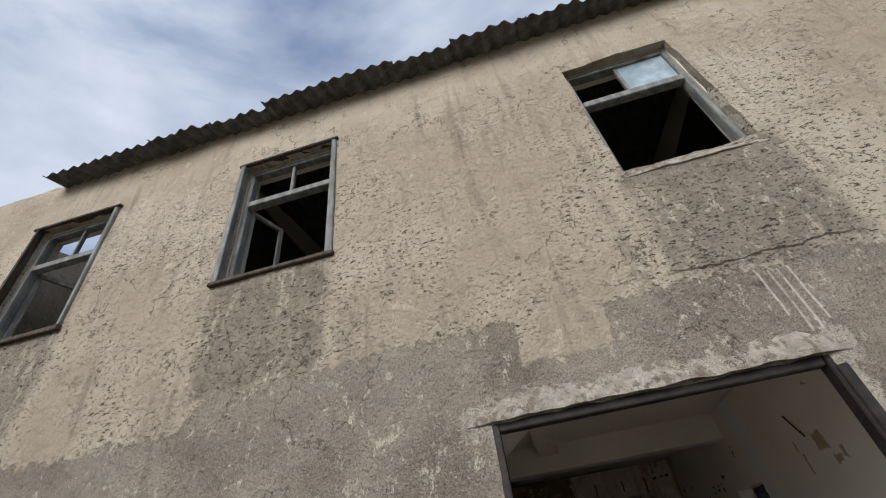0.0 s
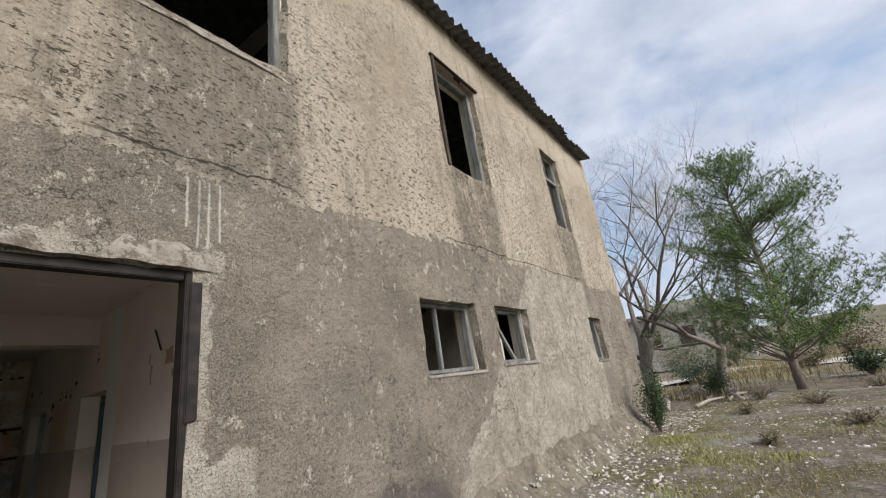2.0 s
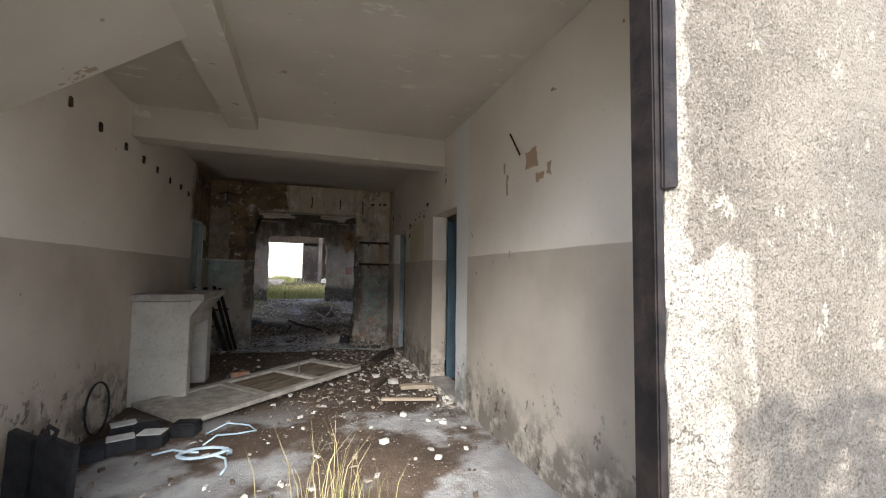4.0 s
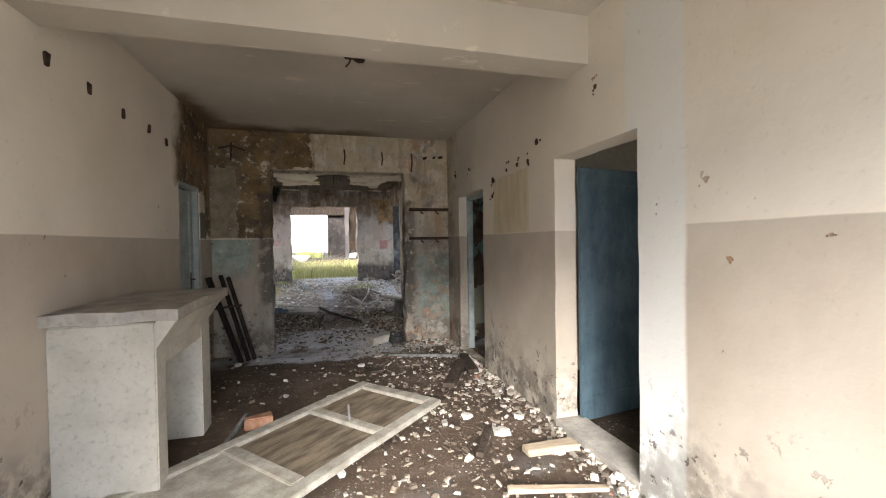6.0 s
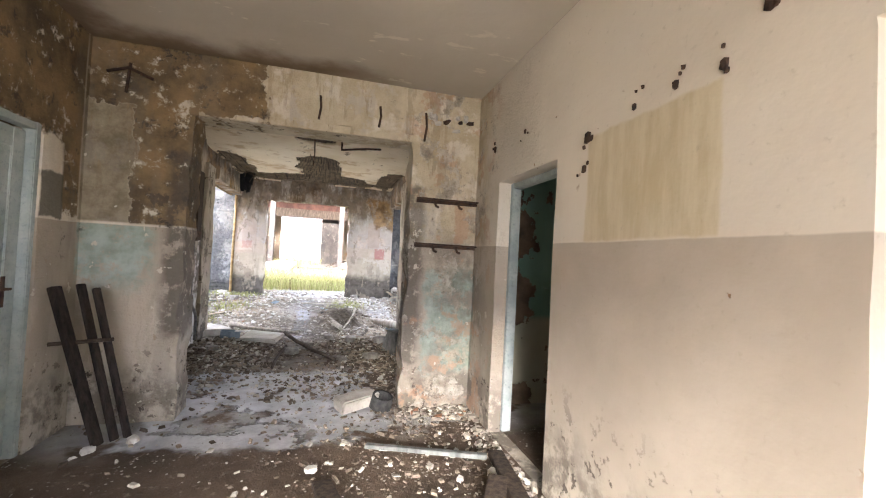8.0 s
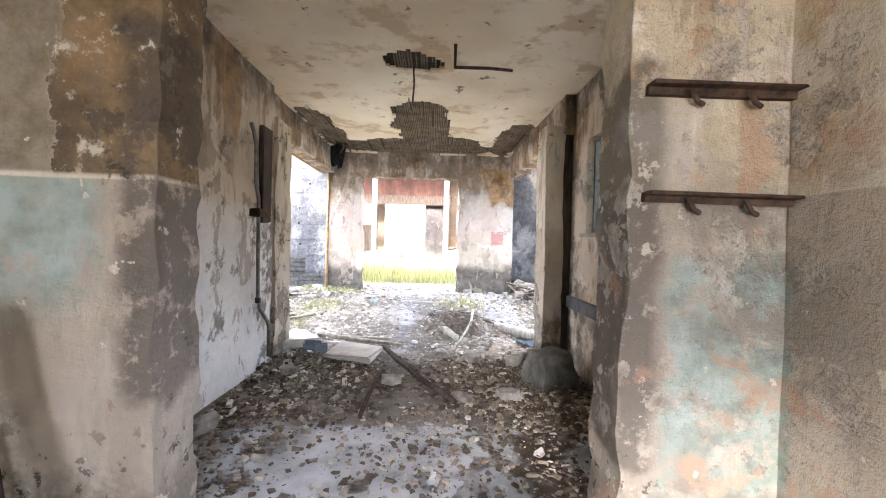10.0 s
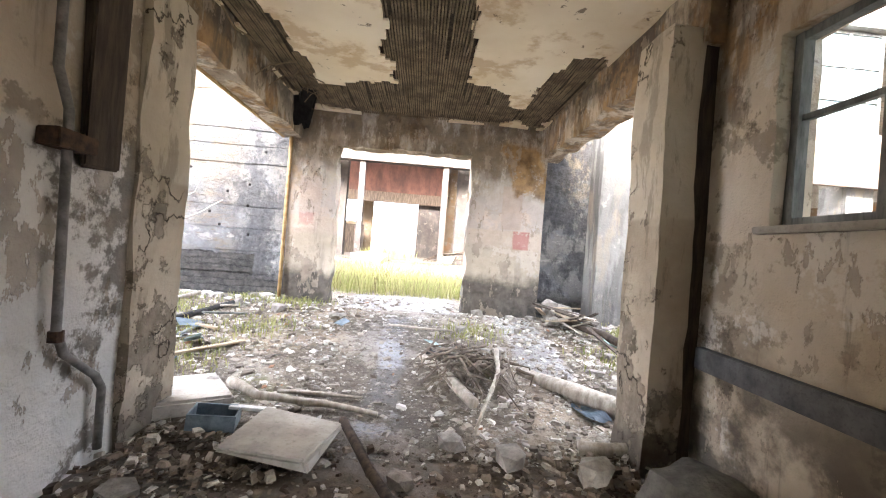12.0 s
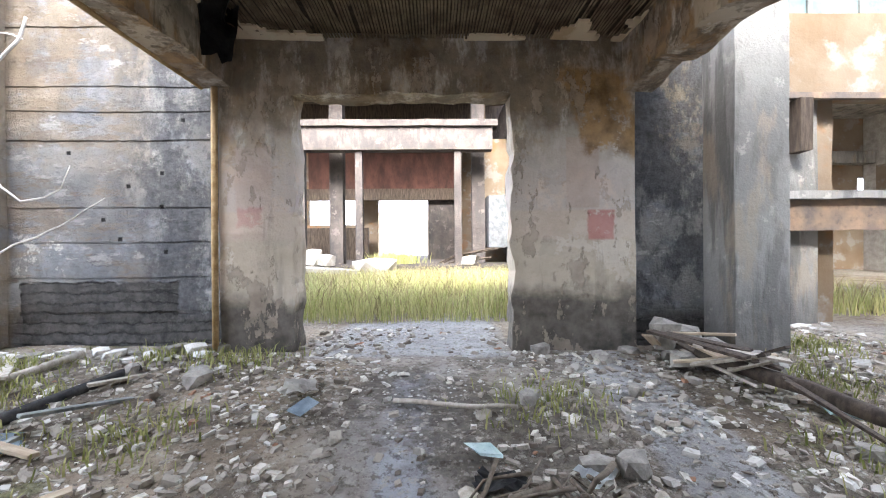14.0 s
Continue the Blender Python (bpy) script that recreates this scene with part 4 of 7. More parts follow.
def blades(name, count, place, height, width, material, label, seed=1, lean=0.5, category="grass"):
    r = random.Random(seed)
    verts, faces = [], []
    for _ in range(count):
        x, y, z = place(r)
        h, w, a, b = height(r), width * r.uniform(0.6, 1.3), r.uniform(0, 6.28), r.uniform(0, 6.28)
        bend = lean * h * r.uniform(0.2, 1.0)
        dx, dy = math.cos(b) * bend, math.sin(b) * bend
        wx, wy = math.cos(a) * w / 2, math.sin(a) * w / 2
        n = len(verts)
        verts += [(x - wx, y - wy, z - 0.02), (x + wx, y + wy, z - 0.02), (x + dx * .35 + wx * .8, y + dy * .35 + wy * .8, z + h * .55), (x + dx * .35 - wx * .8, y + dy * .35 - wy * .8, z + h * .55), (x + dx, y + dy, z + h * (0.98 - 0.25 * lean))]
        faces += [(n, n + 1, n + 2, n + 3), (n + 3, n + 2, n + 4)]
    return raw(name, verts, faces, material, None, label, category, "stuff")


def stone(bm, x, y, z, sx, sy, sz, seed=0, turn=0.0):
    r = bmesh.ops.create_icosphere(bm, subdivisions=1, radius=1.0)
    c, s = math.cos(turn), math.sin(turn)
    for v in r["verts"]:
        d = v.co.normalized()
        q = d * (1.05 + 0.6 * noise.noise(d * 1.3 + Vector((seed * 3.7, 0, 0))) + 0.25 * noise.noise(d * 4 + Vector((0, seed * 2.3, 0))))
        q = Vector((max(-0.8, min(0.8, q.x)) * sx, max(-0.8, min(0.8, q.y)) * sy, max(-0.75, min(0.7, q.z)) * sz))
        v.co = Vector((x + q.x * c - q.y * s, y + q.x * s + q.y * c, z + q.z + 0.72 * sz))
    return bm


# ---- plan ----
FA, HX0, HX1, MW, BW = 2.805, -1.40, 1.955, 10.35, 16.78


def smooth(a, b, v):
    v = max(0.0, min(1.0, (v - a) / (b - a)))
    return v * v * (3 - 2 * v)


def ground_z(x, y):
    n = 0.05 * noise.noise(Vector((x * 0.5, y * 0.5, 0))) + 0.025 * noise.noise(Vector((x * 1.9, y * 1.9, 5)))
    if y < 3.2:
        g = 0.27 - 0.27 * math.exp(-((x - 0.4) / 1.5) ** 2) * smooth(0.6, 2.6, y)
        g += 0.1 * math.exp(-((y - 2.7) / 0.3) ** 2) * smooth(2.2, 3.2, x)
        calm = 1 - math.exp(-((x - 0.4) / 1.2) ** 2) * smooth(1.5, 2.6, y)
        return g + n * calm
    if y < 13.0:
        return -0.12
    g = 0.02 + 0.38 * smooth(13.4, 16.6, y)
    return g * smooth(13.0, 13.5, y) - 0.12 * (1 - smooth(13.0, 13.5, y)) + n * smooth(13.2, 14.0, y) * (0.6 if abs(x) < 1.5 else 1.2)


def axis_steps(inner0, inner1, fine, far):
    mid = span(inner0, inner1, fine)
    a, b, d = inner0, inner1, fine
    lo, hi = [], []
    while b < far:
        d *= 1.35
        a, b = a - d, b + d
        lo.append(a)
        hi.append(b)
    return lo[::-1] + mid + hi


gx, gy = axis_steps(-8, 16, 0.3, 700), axis_steps(-5, 27, 0.3, 700)
gv = [(x, y, ground_z(x, y)) for y in gy for x in gx]
gf = [(j * len(gx) + i, j * len(gx) + i + 1, (j + 1) * len(gx) + i + 1, (j + 1) * len(gx) + i) for j in range(len(gy) - 1) for i in range(len(gx) - 1)]
ground = raw("ground", gv, gf, SOIL, None, "stony dry soil with moss and grey dust", "ground", "structure")
for poly in ground.data.polygons:
    poly.use_smooth = True

# ---- front house: shell ----
UP = [(-6.36, -5.13), (-3.2, -1.97), (0.92, 2.11), (4.49, 5.6), (8.18, 9.1)]
LOW = [(3.52, 4.54, 1.82, 2.57), (5.0, 5.9, 1.86, 2.58), (8.62, 9.32, 1.75, 2.57)]
DOOR = (-0.69, 1.42, -0.2, 2.57)
OPEN = [(a, b, 4.46, 6.25) for a, b in UP] + LOW
wall("wall_facade", "y", FA, 0.1, -8.5, 11.6, -0.2, 7.25, OPEN + [DOOR], FACADE, 0.16, 0.02, "weathered cream and grey plaster facade with streaks", 0.035)
wall("wall_facade_inner", "y", FA + 0.104, 0.216, -8.5, 11.6, -0.2, 7.25, OPEN + [(-1.4, 1.955, -0.2, 3.13)], HALL, 0.5, 0.0, "inner leaf of the front wall", 0.01)
wall("wall_east", "x", 11.3, 0.3, FA + 0.32, 10.4, -0.2, 7.25, [], FACADE, 0.6, label="weathered plaster gable wall")
wall("wall_west", "x", -8.5, 0.3, FA + 0.32, 10.4, -0.2, 7.25, [], FACADE, 0.6, label="weathered plaster side wall")
# gloom of the upper rooms is put into these walls' dark colour
wall("wall_upper_back", "y", 10.4, 0.3, -8.5, 11.6, 3.35, 8.4, [], GRIMY, 0.8, label="plaster wall of the upper storey")
beam("floor_upper", -8.2, 11.3, FA + 0.32, 10.4, 3.22, 3.34, CONCRETE, "concrete slab under the upper storey", step=2.0)
wall("wall_upper_partition", "x", 3.2, 0.15, FA + 0.32, 10.4, 3.34, 7.2, [], GRIMY, 0.8, label="bare partition of the upper storey")
wall("wall_upper_partition_west", "x", -4.2, 0.15, FA + 0.32, 10.4, 3.34, 7.2, [], GRIMY, 0.8, label="bare partition of the upper storey")



def under_roof(ob):
    for v in ob.data.vertices:
        v.co.z = min(v.co.z, 7.06 + (v.co.y - 2.5) * 0.249 if v.co.y < 4.8 else 7.64 + (v.co.y - 4.8) * 0.125)


for axis_at, thick, mat_ in ((11.3, 0.3, FACADE), (-8.5, 0.3, FACADE), (3.2, 0.15, HALL), (-4.2, 0.15, HALL)):
    under_roof(wall("wall_gable", "x", axis_at, thick, FA + 0.32, 10.4, 7.2, 8.6, [], mat_, 0.5, 0.0, "plaster gable under the roof"))

# corrugated roof sheets
roof = empty("roof", "dark corrugated fibre-cement roof sheets with gaps", "roof", kind="structure")
WAVE, EAVE_Y, EAVE_Z, SLOPE = 0.177, 2.50, 7.1, math.tan(radians(14))
SHEET_W = WAVE * 5


def sheet_mesh(ragged):
    bm = bmesh.new()
    nx, ny = 40, 4
    rows = []
    for layer in (0.0, -0.007):
        for j in range(ny + 1):
            rows.append([])
            for i in range(nx + 1):
                u = SHEET_W * 1.12 * i / nx
                v = 2.4 * j / ny
                if j == 0:
                    v += ragged * max(0, noise.noise(Vector((u * 4, ragged * 9, 1))))
                rows[-1].append(bm.verts.new((u, v, 0.026 * math.cos(2 * math.pi * u / WAVE) + layer)))
    for base in (0, ny + 1):
        for j in range(ny):
            for i in range(nx):
                bm.faces.new((rows[base + j][i], rows[base + j][i + 1], rows[base + j + 1][i + 1], rows[base + j + 1][i]))
    for i in range(nx):
        bm.faces.new((rows[0][i], rows[0][i + 1], rows[ny + 1][i + 1], rows[ny + 1][i]))
    me = bpy.data.meshes.new("roof_sheet")
    bm.to_mesh(me)
    bm.free()
    for p in me.polygons:
        p.use_smooth = True
    me.materials.append(ASBESTOS)
    return me


sheet_kinds = [sheet_mesh(0.0), sheet_mesh(0.12), sheet_mesh(0.05)]
x = -6.45
i = 0
while x < 10.9:
    ob = new("roof_sheet", sheet_kinds[(i * 7) % 5 % 3])
    ob.parent = roof
    ob.matrix_basis = pose(x, EAVE_Y + rng.uniform(-0.05, 0.04), EAVE_Z + 0.008 * (i % 2) + rng.uniform(-0.006, 0.006), 14, 0, rng.uniform(-0.5, 0.5))
    x += SHEET_W * (1.0 if i % 4 else 1.005)
    i += 1
bm = boxed(-8.5, 11.3, 4.6, 11.0, 7.66, 7.70)
for v in bm.verts:
    v.co.z += (v.co.y - 4.6) * SLOPE * 0.5
part("roof_deck", bm, ASBESTOS, roof)
beam("wall_head", -6.5, 11.3, FA + 0.1, FA + 0.3, 7.22, 7.36, WOODDARK, "dark timber plate under the roof", step=1.5)


# windows in the facade
def stick(bm, x0, x1, y0, y1, z0, z1, wear=0.004):
    return box(bm, x0, x1, y0, y1, z0, z1, wear, 0.006)


def upper_window(n, x0, x1, trim, transom, pane, casement):
    z0, z1, y = 4.46, 6.25, FA + 0.11
    w = empty(f"window_{n}", "broken upper window with a worn grey wooden frame", "window", kind="structure")
    t = 0.065
    part("window_frame", stick(bmesh.new(), x0 + .01, x0 + t, y, y + .1, z0, z1), WOODGREY, w)
    part("window_frame", stick(bmesh.new(), x1 - t, x1 - .01, y, y + .1, z0, z1), WOODGREY, w)
    part("window_frame", stick(bmesh.new(), x0 + t, x1 - t, y, y + .1, z1 - t, z1 - 0.005), WOODGREY, w)
    if transom:
        part("transom", stick(bmesh.new(), x0 + t, x1 - t, y - 0.015, y + .09, 5.62, 5.70), WOODGREY, w)
        part("glazing_bar", stick(bmesh.new(), (x0 + x1) / 2 - .02, (x0 + x1) / 2 + .02, y + 0.02, y + .07, 5.70, z1 - t), WOODGREY, w)
    if pane:
        part("pane", boxed((x0 + x1) / 2 + .02, x1 - t, y + .03, y + .04, 5.72, z1 - t), GLASSDUST, w, "dusty blue-grey glass pane")
    if casement:
        m = pose(x0 + t, y + .1, z0 + .1, 0, 0, 72)
        for a in ((0, .05, 0, .04, 0, 1.1), (.42, .47, 0, .04, 0, 1.1), (.05, .42, 0, .04, 0, .05), (.05, .42, 0, .04, 1.05, 1.1)):
            part("casement_bar", box(bmesh.new(), *a, m=m), WOODGREY, w)
    if trim:
        part("trim", stick(bmesh.new(), x0 - .05, x0 + .012, FA - .035, FA + .05, z0 - .02, z1 + .02, .008), WOODDARK if n != 2 else WOODGREY, w)
        part("trim", stick(bmesh.new(), x0 - .07, x1 + .07, FA - .045, FA + .05, z1 + .004, z1 + .045, .006), WOODDARK, w)
        if trim > 1:
            part("trim", stick(bmesh.new(), x1 - .012, x1 + .05, FA - .035, FA + .05, z0 - .02, z1 + .02, .008), WOODGREY, w)
            part("window_sill", stick(bmesh.new(), x0 - .07, x1 + .07, FA - .05, FA + .1, z0 - .06, z0 - .005, .008), WOODDARK, w)


upper_window(1, *UP[0], 2, True, False, True)
upper_window(2, *UP[1], 2, True, False, True)
upper_window(3, *UP[2], 0, True, True, False)
upper_window(4, *UP[3], 1, False, False, True)
upper_window(5, *UP[4], 0, True, False, True)


def lower_window(n, x0, x1, z0, z1, slant):
    y = FA + 0.12
    w = empty(f"window_{n}", "small broken window with a flaking grey frame", "window", kind="structure")
    t = 0.05
    part("window_frame", stick(bmesh.new(), x0 + .02, x0 + t + .02, y, y + .08, z0 + .01, z1 - .01), WOODGREY, w)
    part("window_frame", stick(bmesh.new(), x1 - t - .02, x1 - .02, y, y + .08, z0 + .01, z1 - .01), WOODGREY, w)
    part("window_frame", stick(bmesh.new(), x0 + t, x1 - t, y, y + .08, z1 - t, z1 - .01), WOODGREY, w)
    part("window_frame", stick(bmesh.new(), x0 + t, x1 - t, y, y + .08, z0 + .01, z0 + t), WOODGREY, w)
    part("window_sill", stick(bmesh.new(), x0 - .02, x1 + .02, FA - .02, FA + .12, z0 - .035, z0 - .002, .008), CONCRETE, w)
    if slant:
        m = pose(x0 + .1, y + .02, z1 - .06, 0, slant, 0)
        part("loose_bar", box(bmesh.new(), 0, .8, 0, .04, -.02, .02, m=m), WOODGREY, w, "loose bar hanging aslant")
    else:
        part("glazing_bar", stick(bmesh.new(), x0 + .38, x0 + .42, y + .01, y + .06, z0 + t, z1 - t), WOODGREY, w)
        bm = bmesh.new()
        vs = [bm.verts.new(c) for c in ((x0 + .07, y + .04, z1 - .06), (x0 + .3, y + .04, z1 - .06), (x0 + .12, y + .04, z1 - .2))]
        bm.faces.new(vs)
        bmesh.ops.solidify(bm, geom=bm.faces[:], thickness=0.004)
        part("pane_shard", bm, GLASSDUST, w, "broken glass shard")


lower_window(6, *LOW[0], 0)
lower_window(7, *LOW[1], 52)
lower_window(8, *LOW[2], 0)

# wide door: iron frame and the ragged band of broken render over it
door = empty("door_frame", "dark rusted iron frame of a wide doorway", "door frame", kind="structure")
part("jamb", stick(bmesh.new(), 1.375, 1.424, FA - .004, FA + .096, 0.0, 2.57), DARKIRON, door)
part("jamb", stick(bmesh.new(), -0.694, -0.645, FA - .004, FA + .096, 0.0, 2.57), DARKIRON, door)
part("lintel", stick(bmesh.new(), -0.645, 1.375, FA + .01, FA + .096, 2.515, 2.572), DARKIRON, door)
bm = stick(bmesh.new(), 1.405, 1.47, FA - .012, FA + .02, 1.72, 2.5, .012)
part("torn_flashing", bm, DARKIRON, door, "torn dark sheet on the jamb")


def ragged_band(name, x0, x1, z_low, z_high, wild, depth, material, seed, label):
    """A crust of broken render with an uneven upper edge."""
    n = int((x1 - x0) / 0.035)
    bm = bmesh.new()
    front, back = [], []
    for i in range(n + 1):
        x = x0 + (x1 - x0) * i / n
        up = z_high + wild * noise.noise(Vector((x * 1.8, seed, 0))) + wild * 0.45 * noise.noise(Vector((x * 8, seed, 3)))
        ends = min(1.0, (x - x0) / 0.3, (x1 - x) / 0.3)
        up = z_low + 0.004 + max(0.02, up - z_low) * max(0.0, ends) ** 0.7
        lo = z_low + 0.018 * noise.noise(Vector((x * 6, seed, 9)))
        cols = []
        for j in range(5):
            f = j / 4
            z = lo + (up - lo) * f
            d = depth * max(0.12, ends) * (1 - 0.9 * f ** 2) * (1 + 0.5 * noise.noise(Vector((x * 7, z * 7, seed))))
            cols.append(bm.verts.new((x + 0.012 * noise.noise(Vector((x * 15, z * 9, 2))), FA - d, z)))
        front.append(cols)
        back.append([bm.verts.new((x, FA + 0.03, lo)), bm.verts.new((x, FA + 0.03, up))])
    for i in range(n):
        for j in range(4):
            bm.faces.new((front[i][j], front[i + 1][j], front[i + 1][j + 1], front[i][j + 1]))
        bm.faces.new((front[i][4], front[i + 1][4], back[i + 1][1], back[i][1]))
        bm.faces.new((front[i][0], back[i][0], back[i + 1][0], front[i + 1][0]))
    return link(name, bm, material, label=label, kind="structure")


k = Kit("broken_render")
base = k.tint(k.noise(7, 6, 0.7), (0.33, 0.285, 0.23), (0.58, 0.525, 0.45))
base = k.mix(k.mul(k.step(k.noise(11, 6, 0.75), 0.50, 0.58), 0.8), base, (0.21, 0.17, 0.12))
k.bump(k.noise(5, 6, 0.7), 0.08)
k.bump(k.noise(22, 6, 0.75), 0.05)
BROKEN = k.done(base, 0.95, spec=0.15)
ragged_band("trim_broken_render", -0.86, 1.62, 2.575, 2.70, 0.24, 0.05, BROKEN, 4.0, "ragged pale broken render over the doorway")
ragged_band("trim_broken_sill", 0.9, 2.13, 4.38, 4.43, 0.06, 0.016, BROKEN, 9.0, "broken render along the window sill")

# footing of rubble concrete along the wall
bm = bmesh.new()
nx = 110
rows = []
for i in range(nx + 1):
    x = 1.75 + (11.55 - 1.75) * i / nx
    grow = smooth(1.75, 5.0, x)
    prof = ((0.01, 0.45 + 0.35 * grow), (-0.05 - 0.05 * grow, 0.38 + 0.2 * grow), (-0.16 - 0.16 * grow, 0.2 + 0.16 * grow), (-0.2 - 0.24 * grow, -0.1))
    rows.append([bm.verts.new((x, FA + dy + 0.05 * noise.noise(Vector((x * 3, j * 2, 0))) + 0.02 * noise.noise(Vector((x * 9, j * 5, 3))), z + 0.05 * noise.noise(Vector((x * 2.3, j, 4))))) for j, (dy, z) in enumerate(prof)])
for a, b in zip(rows, rows[1:]):
    for j in range(3):
        bm.faces.new((a[j], b[j], b[j + 1], a[j + 1]))
k = Kit("rubble_footing")
base = k.tint(k.noise(5, 6, 0.7), (0.105, 0.09, 0.07), (0.26, 0.225, 0.175))
cell = k.voronoi(19)
base = k.mix(k.mul(k.step(k.add(cell, k.mul(k.noise(40, 4, 0.7), 0.5)), 0.58, 0.48), k.step(k.noise(3, 4), 0.45, 0.6)), base, k.tint(k.noise(9, 4), (0.25, 0.22, 0.175), (0.50, 0.46, 0.39)))
base = k.mix(k.mul(k.step(k.noise(4, 5), 0.52, 0.62), k.step(k.z, 0.55, 0.3)), base, (0.11, 0.11, 0.035))
k.bump(k.inv(cell), 0.018)
k.bump(k.noise(30, 5, 0.75), 0.02)
link("baseboard_footing", bm, k.done(base, 0.95, spec=0.15), label="rubble concrete footing with bare stones", kind="structure")


def footing_spot(r):
    x = 2.4 + 9 * r.random() ** 0.8
    g = smooth(1.75, 5.0, x)
    f = r.random()
    return x, FA - 0.06 - (0.13 + 0.26 * g) * f - r.uniform(0, 0.05), max(ground_z(x, FA - 0.4) - 0.02, 0.36 + 0.22 * g - 0.42 * f)


chips("footing_stones", 900, footing_spot, lambda r: 0.02 + 0.06 * r.random() ** 2, PALE, "pale stones bedded in the wall footing", 3, 0.8)

# ---- hall ----
wall("wall_hall_west", "x", HX0, -0.25, FA + 0.104, MW, -0.1, 3.3, [(9.12, 9.85, 0.0, 2.26)], HALL, 0.25, label="cream plaster wall over a beige dado, rust stained at its end")
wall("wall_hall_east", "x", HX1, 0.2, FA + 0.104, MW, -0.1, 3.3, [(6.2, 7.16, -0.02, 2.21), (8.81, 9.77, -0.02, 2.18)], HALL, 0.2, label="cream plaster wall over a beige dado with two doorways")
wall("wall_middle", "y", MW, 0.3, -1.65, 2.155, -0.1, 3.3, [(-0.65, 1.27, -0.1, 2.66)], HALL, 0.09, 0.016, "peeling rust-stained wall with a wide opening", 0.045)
hx, hy = span(-1.42, 1.97, 0.12), span(FA + 0.1, 13.4, 0.12)
fv = [(x, y, 0.012 * noise.noise(Vector((x * 1.5, y * 1.5, 2))) + 0.05 * smooth(9.5, 10.6, y) * noise.noise(Vector((x * 2, y * 2, 0))) ** 2 - 0.004) for y in hy for x in hx]
ff = [(j * len(hx) + i, j * len(hx) + i + 1, (j + 1) * len(hx) + i + 1, (j + 1) * len(hx) + i) for j in range(len(hy) - 1) for i in range(len(hx) - 1)]
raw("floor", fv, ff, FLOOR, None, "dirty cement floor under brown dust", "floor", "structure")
beam("ceiling", -1.4, 1.955, FA + 0.104, MW, 3.13, 3.22, CEILING, "dusty cream plaster ceiling", wear=0.008, step=0.5)
beam("ceiling_beam_cross", -1.4, 1.955, 6.68, 6.96, 2.79, 3.13, CEILING, "painted concrete beam across the hall", wear=0.004)
beam("ceiling_beam_long", -0.52, -0.23, FA + 0.32, 6.68, 2.99, 3.13, CEILING, "painted concrete beam along the hall", wear=0.004)
bm = bmesh.new()
vs = [bm.verts.new(c) for y in (FA + 0.32, 4.85) for c in ((-1.4, y, 2.34), (-0.45, y, 3.0), (-0.45, y, 3.129), (-1.4, y, 3.129))]
for q in ((0, 1, 2, 3), (7, 6, 5, 4), (0, 4, 5, 1), (1, 5, 6, 2), (2, 6, 7, 3), (3, 7, 4, 0)):
    bm.faces.new([vs[j] for j in q])
link("ceiling_stair_soffit", bm, CEILING, label="sloping painted underside of a stair", kind="structure")
tag_beam = stick(bmesh.new(), -0.68, 1.3, MW - .02, MW + .31, 2.60, 2.665, .006)
link("trim_lintel_timber", tag_beam, HALL, label="flaking ochre lintel edge", kind="structure")

# plug holes and hook scars under the ceiling
for y, z in ((4.75, 2.28), (5.54, 2.69), (6.03, 2.66), (6.55, 2.64), (7.01, 2.63), (7.45, 2.62), (7.92, 2.59), (8.4, 2.6), (8.8, 2.58)):
    bm = box(bmesh.new(), HX0 - .005, HX0 + .018, y - .02, y + .02, z - .04, z + .04, .006, .006)
    link("wall_plug", bm, IRON, None, "rusted iron plug in the plaster wall", "wall plug", "iron plugs along the wall")
for y, z, s in ((7.45, 2.42, .05), (7.62, 2.28, .04), (7.85, 2.29, .035), (8.1, 2.28, .03), (8.48, 2.23, .06), (8.5, 2.05, .04), (9.3, 2.5, .03), (6.6, 2.6, .03), (9.9, 2.5, .05)):
    for q, (dy, dz, f) in enumerate(((0, 0, .6), (rng.uniform(-.07, .07), rng.uniform(-.08, .08), .3), (rng.uniform(-.07, .07), rng.uniform(-.08, .08), .22))):
        bm = stone(bmesh.new(), HX1 - .003, y + dy, z + dz - s * f, .010, s * f, s * f * 1.5, seed=y * 3 + q)
        link("plaster_scar", bm, IRON, None, "dark scar where a fixing was torn out", "scar", "scars in the east wall")
for x, z0, z1 in ((0.38, 2.7, 2.92), (0.93, 2.7, 2.9), (1.38, 2.62, 2.9)):
    bm = tube(bmesh.new(), [(x, MW - .015, z1), (x + .01, MW - .03, (z0 + z1) / 2), (x - .005, MW - .015, z0)], .011, 6)
    link("iron_hook", bm, IRON, None, "bent rusted iron rod on the wall", "hook", "iron rods over the opening")
bm = tube(bmesh.new(), [(-1.28, MW - .03, 2.86), (-1.12, MW - .06, 2.9), (-0.95, MW - .03, 2.84)], .012, 6)
tube(bm, [(-1.12, MW - .03, 2.95), (-1.13, MW - .05, 2.7)], .012, 6)
link("iron_cross", bm, IRON, None, "bent rusted iron cross on the wall", "iron rod")
bm = tube(bmesh.new(), [(1.94, 4.7, 2.40), (1.935, 4.86, 2.62)], .008, 6)
link("iron_rod", bm, IRON, None, "thin dark rod leaning on the wall", "iron rod")

